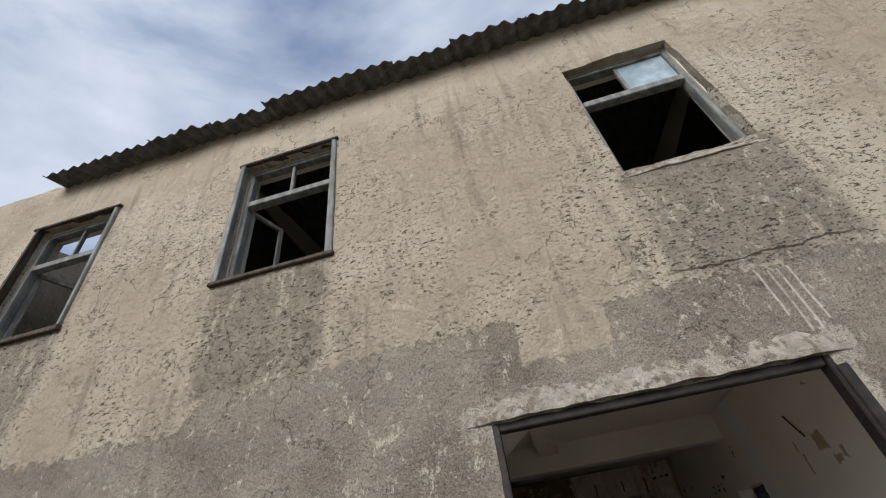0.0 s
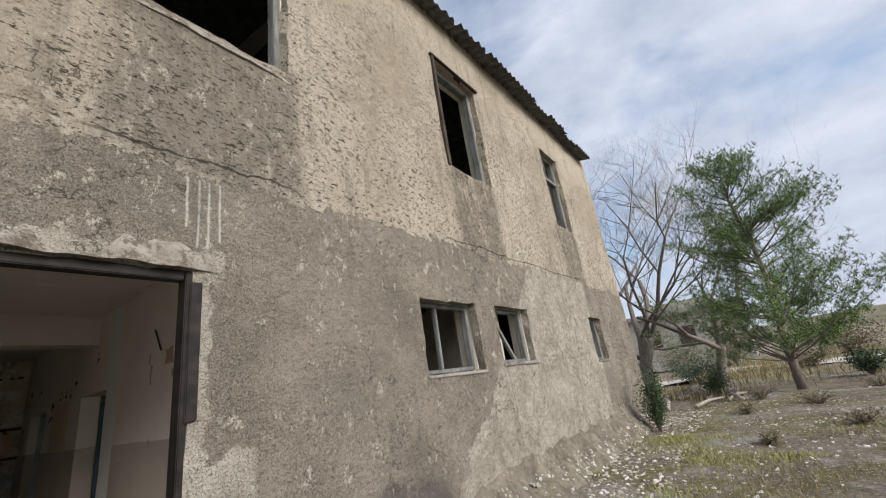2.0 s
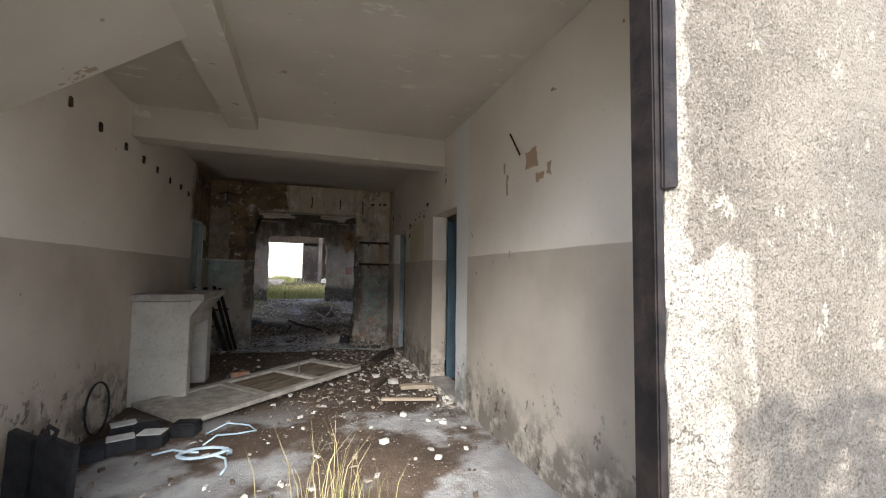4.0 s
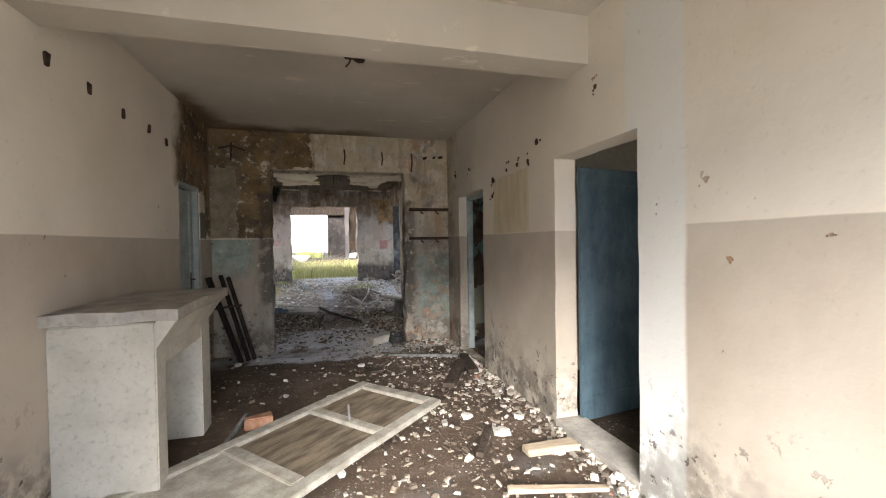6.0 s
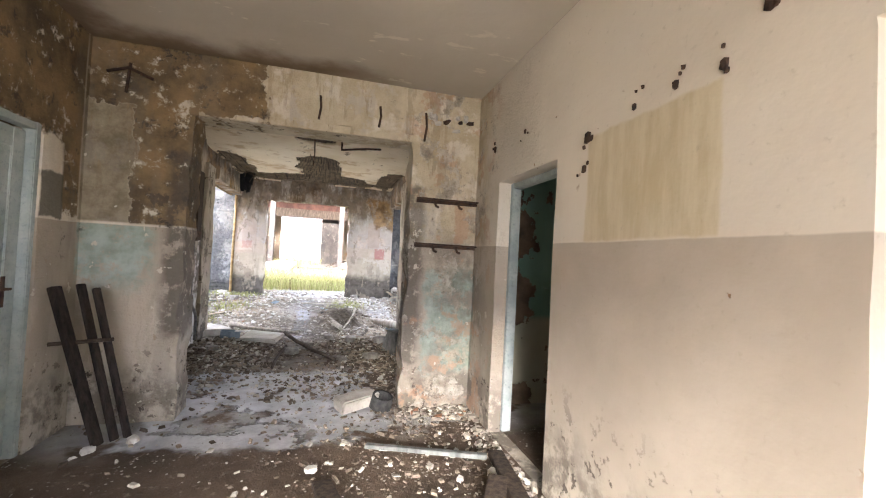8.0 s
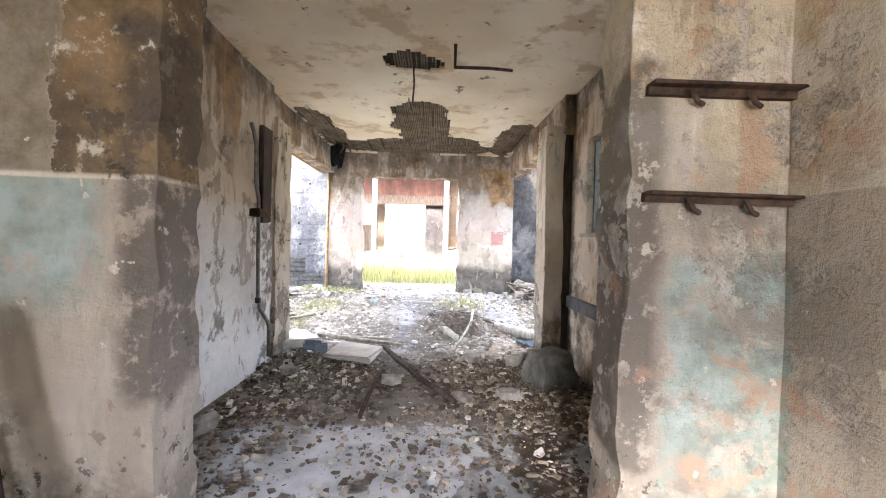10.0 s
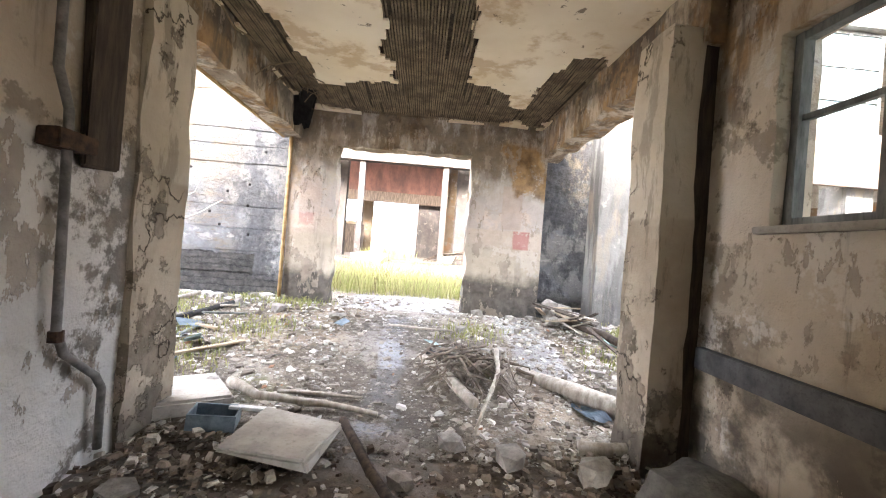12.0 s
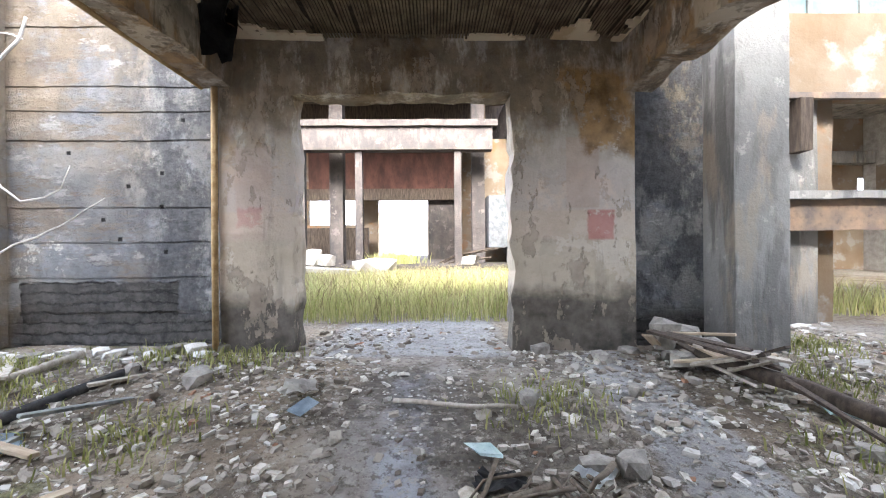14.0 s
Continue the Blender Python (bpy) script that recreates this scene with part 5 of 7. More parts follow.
# two angle irons on the pier
for z, r in ((2.04, 0.0), (1.60, 0.5)):
    h = empty("angle_iron", "rusted angle iron bracket fixed to the pier", "bracket", "brackets on the pier", at=pose(1.64, MW - .012, z, 0, r, 0))
    part("web", box(bmesh.new(), -.31, .31, -.02, .012, -.02, .022, .003), IRON, h)
    part("flange", box(bmesh.new(), -.31, .31, -.07, -.02, .008, .02, .003), IRON, h)
    for u in (-.14, .1):
        part("lug", tube(bmesh.new(), [(u, -.03, .0), (u + .02, -.04, -.05), (u + .05, -.03, -.06)], .012, 6), IRON, h)

# torn plaster clump at the corner above the pier
for i in range(9):
    bm = stone(bmesh.new(), 1.55 + rng.uniform(-.2, .32), MW - .01, 2.78 + rng.uniform(-.1, .16), rng.uniform(.03, .08), .03, rng.uniform(.02, .06), i * 2.2, rng.uniform(0, 3))
    link("plaster_flake", bm, PALE if i % 3 else IRON, None, "loose plaster flake hanging at the corner", "plaster flake", "flakes over the pier")

# ceiling rose scar
bm = bmesh.new()
for i in range(5):
    stone(bm, 0.39 + rng.uniform(-.07, .07), 7.66 + rng.uniform(-.07, .07), 3.07 + rng.uniform(0, .02), .05, .05, .035, i * 1.3)
tube(bm, [(0.36, 7.62, 3.1), (0.34, 7.58, 3.02), (0.31, 7.6, 2.99)], .007, 5)
link("ceiling_lamp_remains", bm, IRON, None, "burnt remains of a ceiling lamp fitting", "lamp fitting")


# hearth
hearth = empty("hearth", "white plastered hearth with a thick mantel slab", "hearth")
for a in ((-1.4, -0.86, 6.93, 7.08, 0.0, 1.09), (-1.4, -0.86, 7.82, 8.05, 0.0, 1.09), (-1.4, -0.862, 7.083, 7.817, 0.80, 1.09), (-1.4, -1.2, 7.083, 7.817, 0.0, 0.797)):
    part("hearth_side" if a[5] > 1 and a[4] < .1 else "hearth_back", box(bmesh.new(), *a, 0.0, .008), MANTEL, hearth)
bm = boxed(-1.4, -0.72, 6.88, 8.12, 1.10, 1.17)
bmesh.ops.subdivide_edges(bm, edges=bm.edges[:], cuts=6, use_grid_fill=True)
rough_grid(bm, .012, 4)
part("mantel_slab", bm, SLAB, hearth, "grey dusty mantel slab")
bm = bmesh.new()
vs = [bm.verts.new(c) for y in (6.934, 8.046) for c in ((-0.858, y, 0.93), (-0.745, y, 1.098), (-0.858, y, 1.098))]
for q in ((0, 1, 2), (5, 4, 3), (0, 3, 4, 1), (1, 4, 5, 2), (2, 5, 3, 0)):
    bm.faces.new([vs[j] for j in q])
part("cornice", bm, MANTEL, hearth)


# doors
def door_leaf(name, label, m, width, height, mat_, handle):
    d = empty(name, label, "door", at=m)
    t = .038
    for a in ((0, .11, 0, t, 0, height), (width - .11, width, 0, t, 0, height), (.11, width - .11, 0, t, 0, .2), (.11, width - .11, 0, t, height * .42, height * .42 + .14), (.11, width - .11, 0, t, height - .13, height)):
        part("stile" if a[5] - a[4] > 1 else "rail", box(bmesh.new(), *a, 0.0, .004), mat_, d)
    for z0, z1 in ((.2, height * .42), (height * .42 + .14, height - .13)):
        part("panel", box(bmesh.new(), .11, width - .11, .012, .026, z0, z1), mat_, d)
    h = part("lock_plate", box(bmesh.new(), handle, handle + .035, -.004, .0, 1.0, 1.2), IRON, d)
    part("handle", tube(bmesh.new(), [(handle + .017, -.003, 1.12), (handle + .017, -.045, 1.12), (handle - .07, -.05, 1.12)], .009, 6), IRON, h)
    return d


door_leaf("door_leaf", "blue-grey panelled wooden door standing wide open", pose(2.165, 7.10, 0.02, 0, 0, 8.5), 0.82, 2.12, BLUEDOOR, .74)
door_leaf("door_leaf", "closed pale grey-blue door with a dark handle", pose(-1.47, 9.12 + .05, 0.02, 0, 0, 90), 0.63, 2.17, PALEBLUE, .5)


def door_case(n, x0, x1, y0, y1, top, mat_, label):
    c = empty(f"door_{n}", label, "door frame", kind="structure")
    part("jamb", stick(bmesh.new(), x0, x1, y0 + .004, y0 + .05, 0, top), mat_, c)
    part("jamb", stick(bmesh.new(), x0, x1, y1 - .05, y1 - .004, 0, top), mat_, c)
    part("head", stick(bmesh.new(), x0, x1, y0 + .05, y1 - .05, top - .05, top - .004), mat_, c)


door_case(1, -1.50, -1.41, 9.12, 9.85, 2.26, PALEBLUE, "pale grey-blue wooden door frame")
door_case(2, 2.07, 2.15, 8.81, 9.77, 2.18, PALEBLUE, "worn pale wooden door frame with no leaf")
beam("door_sill", 1.94, 2.2, 6.2, 7.16, -0.02, 0.05, SLAB, "raised cement door sill", wear=.01)

# side rooms behind the east wall
wall("wall_side_back", "y", MW, 0.25, 2.155, 5.4, -0.1, 3.3, [(3.4, 4.3, 1.75, 2.42)], GREEN, 0.3, label="green painted wall, peeling to brown")
wall("wall_side_partition", "y", 8.36, 0.12, 2.155, 5.4, -0.1, 3.3, [], MANTEL, 0.4, label="whitewashed partition wall")
wall("wall_side_partition_green", "y", 8.482, 0.03, 2.155, 5.4, -0.1, 3.3, [], GREEN, 0.4, label="green peeling partition wall")
wall("wall_side_east", "x", 5.4, 0.2, 8.42, MW + .25, -0.1, 3.3, [], GREEN, 0.4, label="green painted wall, peeling to brown")
wall("wall_side_east_white", "x", 5.4, 0.2, FA + .32, 8.42, -0.1, 3.3, [], MANTEL, 0.4, label="whitewashed wall of the side room")
beam("floor_side_rooms", 2.1, 5.4, FA + .32, MW, -0.1, 0.0, FLOOR, "dusty brown floor of the side rooms", wear=.006, step=.5)
beam("ceiling_side_rooms", 2.155, 5.4, FA + .32, MW, 3.1, 3.2, CEILING, "plaster ceiling of the side rooms", step=.8)
w = empty("window_9", "small bright window of the green room", "window", kind="structure")
for a in ((3.4, 3.45, 1.75, 2.42), (4.25, 4.3, 1.75, 2.42), (3.45, 4.25, 1.75, 1.8), (3.45, 4.25, 2.37, 2.42), (3.45, 4.25, 1.86, 1.89)):
    part("window_frame", box(bmesh.new(), a[0], a[1], MW + .1, MW + .16, a[2], a[3]), WOODGREY, w)
# rooms beyond the far windows of the facade, closed off
# dark wall colour stands in for the unlit room behind the windows
wall("wall_room_far", "x", 7.2, 0.15, FA + .32, 10.4, -0.1, 3.22, [], GRIMY, .8, label="bare partition wall")
wall("wall_back_low", "y", 10.4, 0.25, 5.6, 11.3, -0.1, 3.35, [], FACADE, .8, label="plaster back wall")
wall("wall_back_west", "y", 10.4, 0.25, -8.5, -1.66, -0.1, 3.35, [], FACADE, .8, label="plaster back wall")


# ---- loose things in the hall ----
# fallen door frame with its panels, lying askew
fallen = empty("fallen_door", "fallen dusty wooden door with brown panels lying on the floor", "door", at=pose(-0.66, 6.07, 0.035, 0.6, -1.0, 42.5))
FW, FH = 2.38, 0.95
for a in ((0, FW, 0, .1), (0, FW, FH - .1, FH), (0, .12, .1, FH - .1), (.86, .96, .1, FH - .1), (1.62, 1.71, .1, FH - .1), (FW - .12, FW, .1, FH - .1)):
    part("rail" if a[1] - a[0] > 1 else "stile", box(bmesh.new(), a[0], a[1], a[2], a[3], 0, .045, .003, .006), FRAMEWOOD, fallen)
PANELBROWN = plain("brown_panel", (0.10, 0.075, 0.05), (0.26, 0.21, 0.15), 5, grain=(0.6, 3, 1), bump=0.004)
part("panel", box(bmesh.new(), .12, .86, .1, FH - .1, .012, .026, .002), FRAMEWOOD, fallen, "dusty grey panel")
part("panel", box(bmesh.new(), .96, 1.62, .1, FH - .1, .006, .018, .002), PANELBROWN, fallen, "brown bare wood panel")
part("panel", box(bmesh.new(), 1.71, FW - .12, .1, FH - .1, .006, .018, .002), PANELBROWN, fallen, "brown bare wood panel")
part("door_bolt", tube(bmesh.new(), [(1.66, .42, .04), (1.68, .45, .16)], .012, 6), GREYPIPE, fallen, "upright grey bolt")

# black board leaning at the wall, built as two folded halves
panel = empty("black_board", "black board with a notch handle leaning on the west wall", "case", at=pose(-1.17, 4.93, 0.0, 14, -8, 62))
part("board_half", box(bmesh.new(), -.02, .03, -.26, .0, 0.02, .5, .004, .008), BLACK, panel)
part("board_half", box(bmesh.new(), -.02, .03, .012, .2, 0.02, .46, .004, .008), BLACK, panel)
part("spine", box(bmesh.new(), .03, .045, -.02, .03, .02, .5, .002), IRON, panel)
part("handle", tube(bmesh.new(), [(0, -.1, .5), (0, -.12, .56), (0, -.06, .57), (0, -.04, .5)], .012, 6), BLACK, panel)

# small open trays
for x, y, r, fill in ((-1.17, 5.62, 12, 0), (-1.02, 5.74, 20, 1), (-0.82, 5.80, -8, 1), (-1.12, 6.08, 25, 1), (-0.92, 6.0, 10, 0), (-0.62, 5.98, -12, 0)):
    t = empty("battery_box", "black plastic box with a pale top" if fill else "closed black plastic box", "box", "boxes by the wall", at=pose(x, y, 0.0, 0, 0, r))
    bm = box(bmesh.new(), -.1, .1, -.075, .075, 0, .10, .004, .008)
    part("shell", bm, BLACK, t)
    part("lid", box(bmesh.new(), -.09, .09, -.066, .066, .101, .114, .002, .003), WHITE if fill else BLACK, t, "white dusty lid" if fill else "")

# coil of pale cable
bm = bmesh.new()
pts = []
for i in range(90):
    a = i * 0.27
    r = 0.15 + 0.012 * math.sin(i * 1.7)
    pts.append((-0.36 + r * math.cos(a) * 1.15, 5.42 + r * math.sin(a) * .8, 0.02 + 0.012 * (i % 23) / 6))
pts += [(-0.2, 5.3, .03), (-0.17, 5.18, .015), (-0.19, 5.08, .012)]
tube(bm, pts, .009, 6)
tube(bm, [(-0.75, 5.56, .012), (-0.62, 5.6, .02), (-0.5, 5.52, .02), (-0.42, 5.5, .02)], .009, 6)
link("cable_coil", bm, CABLE, None, "pale blue cable coiled on the floor", "cable", smooth=True)
bm = bmesh.new()
tube(bm, [(-0.45, 5.9, .015), (-0.3, 6.0, .06), (-0.12, 5.98, .03), (-0.05, 5.88, .012), (-0.2, 5.82, .02), (-0.35, 5.8, .03), (-0.42, 5.66, .012)], .008, 6)
link("cable", bm, CABLE, None, "loose loop of pale blue cable", "cable", smooth=True)
bm = bmesh.new()
tube(bm, [(-1.33 + .03 * math.sin(a), 6.12 + .14 * math.sin(a), .24 + .22 * math.cos(a)) for a in [i * .35 for i in range(19)]], .009, 6)
link("wire_loop", bm, BLACK, None, "black wire loop leaning on the wall", "wire", smooth=True)


def plank(x, y, z, l, w, h, rz, ry=0.0, rx=0.0, mat_=WOODDARK, label="dark weathered plank among the rubble", name="plank"):
    bm = box(bmesh.new(), -l / 2, l / 2, -w / 2, w / 2, 0, h, min(w, h) * .12, min(w, h) * .12)
    ob = link(name, bm, mat_, None, label, "plank")
    ob.matrix_basis = pose(x, y, z, rx, ry, rz)
    return ob


plank(1.66, 6.74, .03, .42, .1, .05, 4, 3, mat_=WOODPALE, label="short pale plank by the door sill")
plank(1.5, 8.55, .04, .75, .13, .045, 62, -3)
plank(1.75, 8.85, .05, .9, .11, .04, 80, 4)
plank(1.3, 9.35, .05, .9, .05, .03, -20, 0, mat_=WOODGREY, label="thin grey lath on the rubble")
plank(0.95, 7.95, .03, .5, .09, .04, -25, 2)
plank(1.25, 7.0, .03, .45, .06, .035, 60)
plank(0.6, 8.95, .04, .3, .12, .03, 100, 8)
plank(1.45, 6.3, .03, .6, .05, .03, -15, mat_=WOODPALE, label="thin pale lath on the floor")
plank(-0.62, 7.75, .02, .45, .03, .03, 75, -12, mat_=WOODGREY, label="thin grey stick on the floor")
# leaning boards in the corner
lean = empty("leaning_boards", "two dark boards nailed together, leaning in the corner", "boards")
for p0, p1, w in (((-1.37, 10.02, 1.13), (-0.97, 9.88, .02), .042), ((-1.24, 10.08, 1.15), (-0.90, 9.94, .03), .03), ((-1.16, 10.12, 1.12), (-0.83, 9.98, .03), .024)):
    d = Vector(p1) - Vector(p0)
    m = Matrix.Translation(p0) @ d.to_track_quat("Z", "Y").to_matrix().to_4x4()
    part("board", box(bmesh.new(), -w, w, -.018, .018, 0, d.length, .004, .005, m=m), TARWOOD, lean)
part("cross_piece", tube(bmesh.new(), [(-1.36, 9.98, .72), (-0.98, 10.02, .75)], .016, 6), WOODDARK, lean)
# brick, blocks
b = link("brick", box(bmesh.new(), -.11, .11, -.055, .055, 0, .09, .008, .01), BRICK, None, "worn orange brick on the floor", "brick")
b.matrix_basis = pose(-0.45, 7.85, .01, 0, 0, 12)
b = link("cement_block", box(bmesh.new(), -.2, .2, -.1, .1, 0, .13, .015, .015), SLAB, None, "dusty cement block on the wet floor", "block")
b.matrix_basis = pose(0.86, 10.42, .02, 4, -4, 28)
bm = bmesh.new()
bmesh.ops.create_cone(bm, segments=18, radius1=.11, radius2=.1, depth=.12, cap_ends=False)
bmesh.ops.solidify(bm, geom=bm.faces[:], thickness=.02)
b = link("rubber_ring", bm, RUBBER, None, "short black rubber tube on the floor", "rubber tube")
b.matrix_basis = pose(1.1, 10.38, .08, 12, 10, 0)
for i, (x, y, s) in enumerate(((1.44, 7.11, .075), (1.28, 7.5, .06), (0.12, 8.3, .05), (-0.3, 8.5, .04), (1.7, 7.35, .05), (0.5, 9.3, .05), (-1.0, 9.82, .05), (-.78, 9.96, .055), (1.3, 5.9, .05), (1.62, 5.6, .045), (1.0, 5.3, .05), (1.35, 4.9, .04), (1.62, 5.0, .03), (.2, 6.9, .04), (1.72, 9.05, .06))):
    b = link("plaster_lump", stone(bmesh.new(), 0, 0, 0, s * 1.1, s * .8, s * .6, i * 1.9), PALE, None, "white lump of broken plaster on the floor", "plaster lump", "plaster lumps in the hall", smooth=False)
    b.matrix_basis = pose(x, y, 0.0, 0, 0, i * 37)


def hall_spot(r):
    while True:
        x, y = r.uniform(-1.3, 1.9), 3.4 + 9.8 * r.random() ** 0.8
        right = smooth(-0.6, 1.2, x - 0.12 * (y - 7))
        d = 0.10 + 0.9 * right * smooth(5.2, 7.4, y) + 0.8 * smooth(9.9, 10.8, y) * (1 if abs(x - .2) > .8 else .2)
        if -1.3 < x < 0.9 and 6.0 < y < 8.4 and abs((x + 1.0) * -.675 + (y - 6.42) * .737 - .47) < .5:
            d *= 0.15
        if x < -.7 and 6.8 < y < 8.2 or 10.3 < y < 10.7 and (x < -.6 or x > 1.2):
            continue
        if r.random() < d:
            return x, y, 0.004


chips("hall_rubble", 5200, hall_spot, lambda r: 0.012 + 0.05 * r.random() ** 3.2, EARTHY, "broken plaster chips and dirt on the hall floor", 21)
chips("hall_plaster_crumbs", 420, hall_spot, lambda r: 0.018 + 0.055 * r.random() ** 2.5, PALE, "pale plaster crumbs on the hall floor", 22)


def edge_spot(r):
    y = r.uniform(6, 10.3)
    return (1.93 - 0.22 * r.random() ** 2, y, 0.0) if r.random() < .6 else (r.uniform(1.2, 1.93), 10.33 - .3 * r.random() ** 2, 0.0)


chips("hall_wall_rubble", 900, edge_spot, lambda r: 0.02 + 0.06 * r.random() ** 2.5, RUBBLE, "plaster rubble heaped along the wall foot", 23, .8)

# grass at the threshold
blades("grass_threshold", 46, lambda r: (0.5 + r.gauss(0, .16), 4.3 + r.gauss(0, .12), 0.0), lambda r: r.uniform(.3, .68), .006, DRYGRASS, "dry grass stalks growing at the doorway", 5, .45)
blades("grass_threshold_green", 40, lambda r: (0.55 + r.gauss(0, .18), 4.25 + r.gauss(0, .12), 0.0), lambda r: r.uniform(.12, .36), .006, GRASS, "green grass growing at the doorway", 6, .5)

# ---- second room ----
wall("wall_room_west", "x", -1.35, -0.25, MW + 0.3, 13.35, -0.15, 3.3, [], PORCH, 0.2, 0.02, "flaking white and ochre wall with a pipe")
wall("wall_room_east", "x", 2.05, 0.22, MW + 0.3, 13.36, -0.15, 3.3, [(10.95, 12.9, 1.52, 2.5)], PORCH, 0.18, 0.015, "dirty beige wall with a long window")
beam("pillar_west", -1.72, -1.31, 13.35, 13.82, -0.15, 2.75, PILLAR, "broken plastered pillar", wear=0.03, step=.12)
beam("pillar_east", 1.74, 1.95, 13.33, 13.72, -0.15, 2.75, PILLAR, "cracked plastered pillar", wear=0.03, step=.12)
# dark strip added in place of the shaded recess by the pillar
beam("pillar_recess_dark", 1.95, 2.1, 13.36, 13.6, -0.15, 2.75, WOODDARK, "dark strip standing in for the shaded recess beside the pillar", wear=0.006, step=.3)
# window
w = empty("window_10", "long steel window with dusty panes", "window", kind="structure")
for a in ((10.95, 11.0, 1.52, 2.5), (11.45, 11.5, 1.52, 2.5), (11.8, 11.86, 1.52, 2.5), (12.42, 12.47, 1.52, 2.5), (12.85, 12.9, 1.52, 2.5)):
    part("mullion", box(bmesh.new(), 2.12, 2.18, a[0], a[1], a[2], a[3], .002), WOODGREY, w)
for a in ((1.52, 1.57), (2.45, 2.5)):
    part("window_frame", box(bmesh.new(), 2.125, 2.175, 11.0, 12.85, a[0], a[1], .002), WOODGREY, w)
part("glazing_bar", box(bmesh.new(), 2.14, 2.17, 12.47, 12.85, 2.05, 2.08), WOODGREY, w)
part("window_sill", stick(bmesh.new(), 2.0, 2.3, 10.9, 12.95, 1.485, 1.518), SLAB, w)
# dark rail along the wall
rail = empty("wall_rail", "dark grey wooden rail along the wall", "rail", kind="structure")
part("rail_board", box(bmesh.new(), 2.0, 2.046, 10.7, 13.3, .695, .82, .004, .006), GREYBAND, rail)

# pipe with clamp
pipe = empty("wall_pipe", "grey iron pipe bent along the wall", "pipe")
part("pipe", tube(bmesh.new(), [(-1.31, 12.68, 2.5), (-1.3, 12.72, 2.42), (-1.3, 12.78, 2.3), (-1.3, 12.78, 1.95), (-1.3, 12.85, 1.78), (-1.3, 12.87, .78), (-1.3, 12.92, .66), (-1.3, 13.12, .5), (-1.3, 13.17, .42), (-1.3, 13.17, .1)], .02, 8), GREYPIPE, pipe, smooth=True)
part("clamp", box(bmesh.new(), -1.345, -1.24, 12.74, 12.96, 1.6, 1.68, .004, .006), IRON, pipe, "dark iron clamp")
part("collar", tube(bmesh.new(), [(-1.3, 12.87, .78), (-1.3, 12.87, .73)], .03, 8), IRON, pipe)
# raised dark strip imitates the shade of a scorched wall recess
link("wall_recess_strip", box(bmesh.new(), -1.345, -1.3, 12.95, 13.2, 1.55, 2.55, .012, .01), WOODDARK, None, "dark strip standing in for a scorched recess in the wall", "board")
bm = tube(bmesh.new(), [(-1.33, 11.0, .05), (-1.3, 11.15, .42), (-1.28, 11.25, .3), (-1.27, 11.3, .34)], .01, 6)
link("bent_rod", bm, IRON, None, "bent dark rod at the wall foot", "iron rod")

# ceiling of the room and porch, with the reeds laid bare
SPREAD = ((0.28, 14.85, .42, 1.25), (0.2, 16.2, 1.5, .62), (-1.25, 15.3, .25, 1.2), (1.75, 15.6, .3, 1.1), (0.22, 12.6, .3, .2), (0.55, 15.9, .6, .6), (-0.7, 16.35, .6, .35))


def bare_reeds(x, y):
    n = 0.55 * noise.noise(Vector((x * 2.6, y * 2.6, 0))) + 0.3 * noise.noise(Vector((x * 7, y * 7, 4)))
    return any(((x - a) / c) ** 2 + ((y - b) / d) ** 2 < 1 + n for a, b, c, d in SPREAD)


cx, cy = span(-1.6, 2.1, .045), span(MW + .3, BW, .045)
cv, cf, at = [], [], {}
for i in range(len(cx) - 1):
    for j in range(len(cy) - 1):
        if bare_reeds((cx[i] + cx[i + 1]) / 2, (cy[j] + cy[j + 1]) / 2):
            continue
        ids = []
        for a, b2 in ((i, j), (i + 1, j), (i + 1, j + 1), (i, j + 1)):
            for lv in (0, 1):
                if (a, b2, lv) not in at:
                    at[a, b2, lv] = len(cv)
                    n = .014 * noise.noise(Vector((cx[a] * 2, cy[b2] * 2, 1)))
                    cv.append((cx[a] + .02 * noise.noise(Vector((cx[a] * 9, cy[b2] * 9, 2))), cy[b2] + .02 * noise.noise(Vector((cx[a] * 9, cy[b2] * 9, 6))), 3.10 + n + .022 * lv))
            ids.append((at[a, b2, 0], at[a, b2, 1]))
        cf.append([p[0] for p in ids])
        for q in range(4):
            p0, p1 = ids[q], ids[(q + 1) % 4]
            cf.append((p0[0], p1[0], p1[1], p0[1]))
raw("ceiling_porch", cv, cf, OCHRE_CEIL, None, "ochre plaster ceiling fallen from its reed lath", "ceiling", "structure")
reeds = bmesh.new()
x = -1.58
while x < 2.08:
    y0 = MW + .3
    while y0 < BW - .05:
        y1 = min(BW, y0 + rng.uniform(.5, 1.1))
        mid = bare_reeds(x, (y0 + y1) / 2) or bare_reeds(x, y0) or bare_reeds(x, y1)
        if mid and rng.random() < .94:
            sag = rng.uniform(0, .012) if rng.random() > .04 else rng.uniform(.03, .12)
            tube(reeds, [(x, y0, 3.128), (x + rng.uniform(-.006, .006), (y0 + y1) / 2, 3.128 - sag), (x, y1, 3.128)], .0085, 5, False)
        y0 = y1
    x += .026
link("ceiling_reeds", reeds, REED, label="bare reed lath over the fallen plaster", kind="structure")
beam("ceiling_slab_porch", -1.85, 2.3, MW + .3, BW + .25, 3.16, 3.34, WOODDARK, "dark boards over the reed lath", step=1.5)
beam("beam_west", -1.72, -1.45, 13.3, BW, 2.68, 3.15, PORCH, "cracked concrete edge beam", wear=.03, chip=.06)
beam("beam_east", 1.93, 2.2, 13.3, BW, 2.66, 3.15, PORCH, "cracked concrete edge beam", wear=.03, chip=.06)
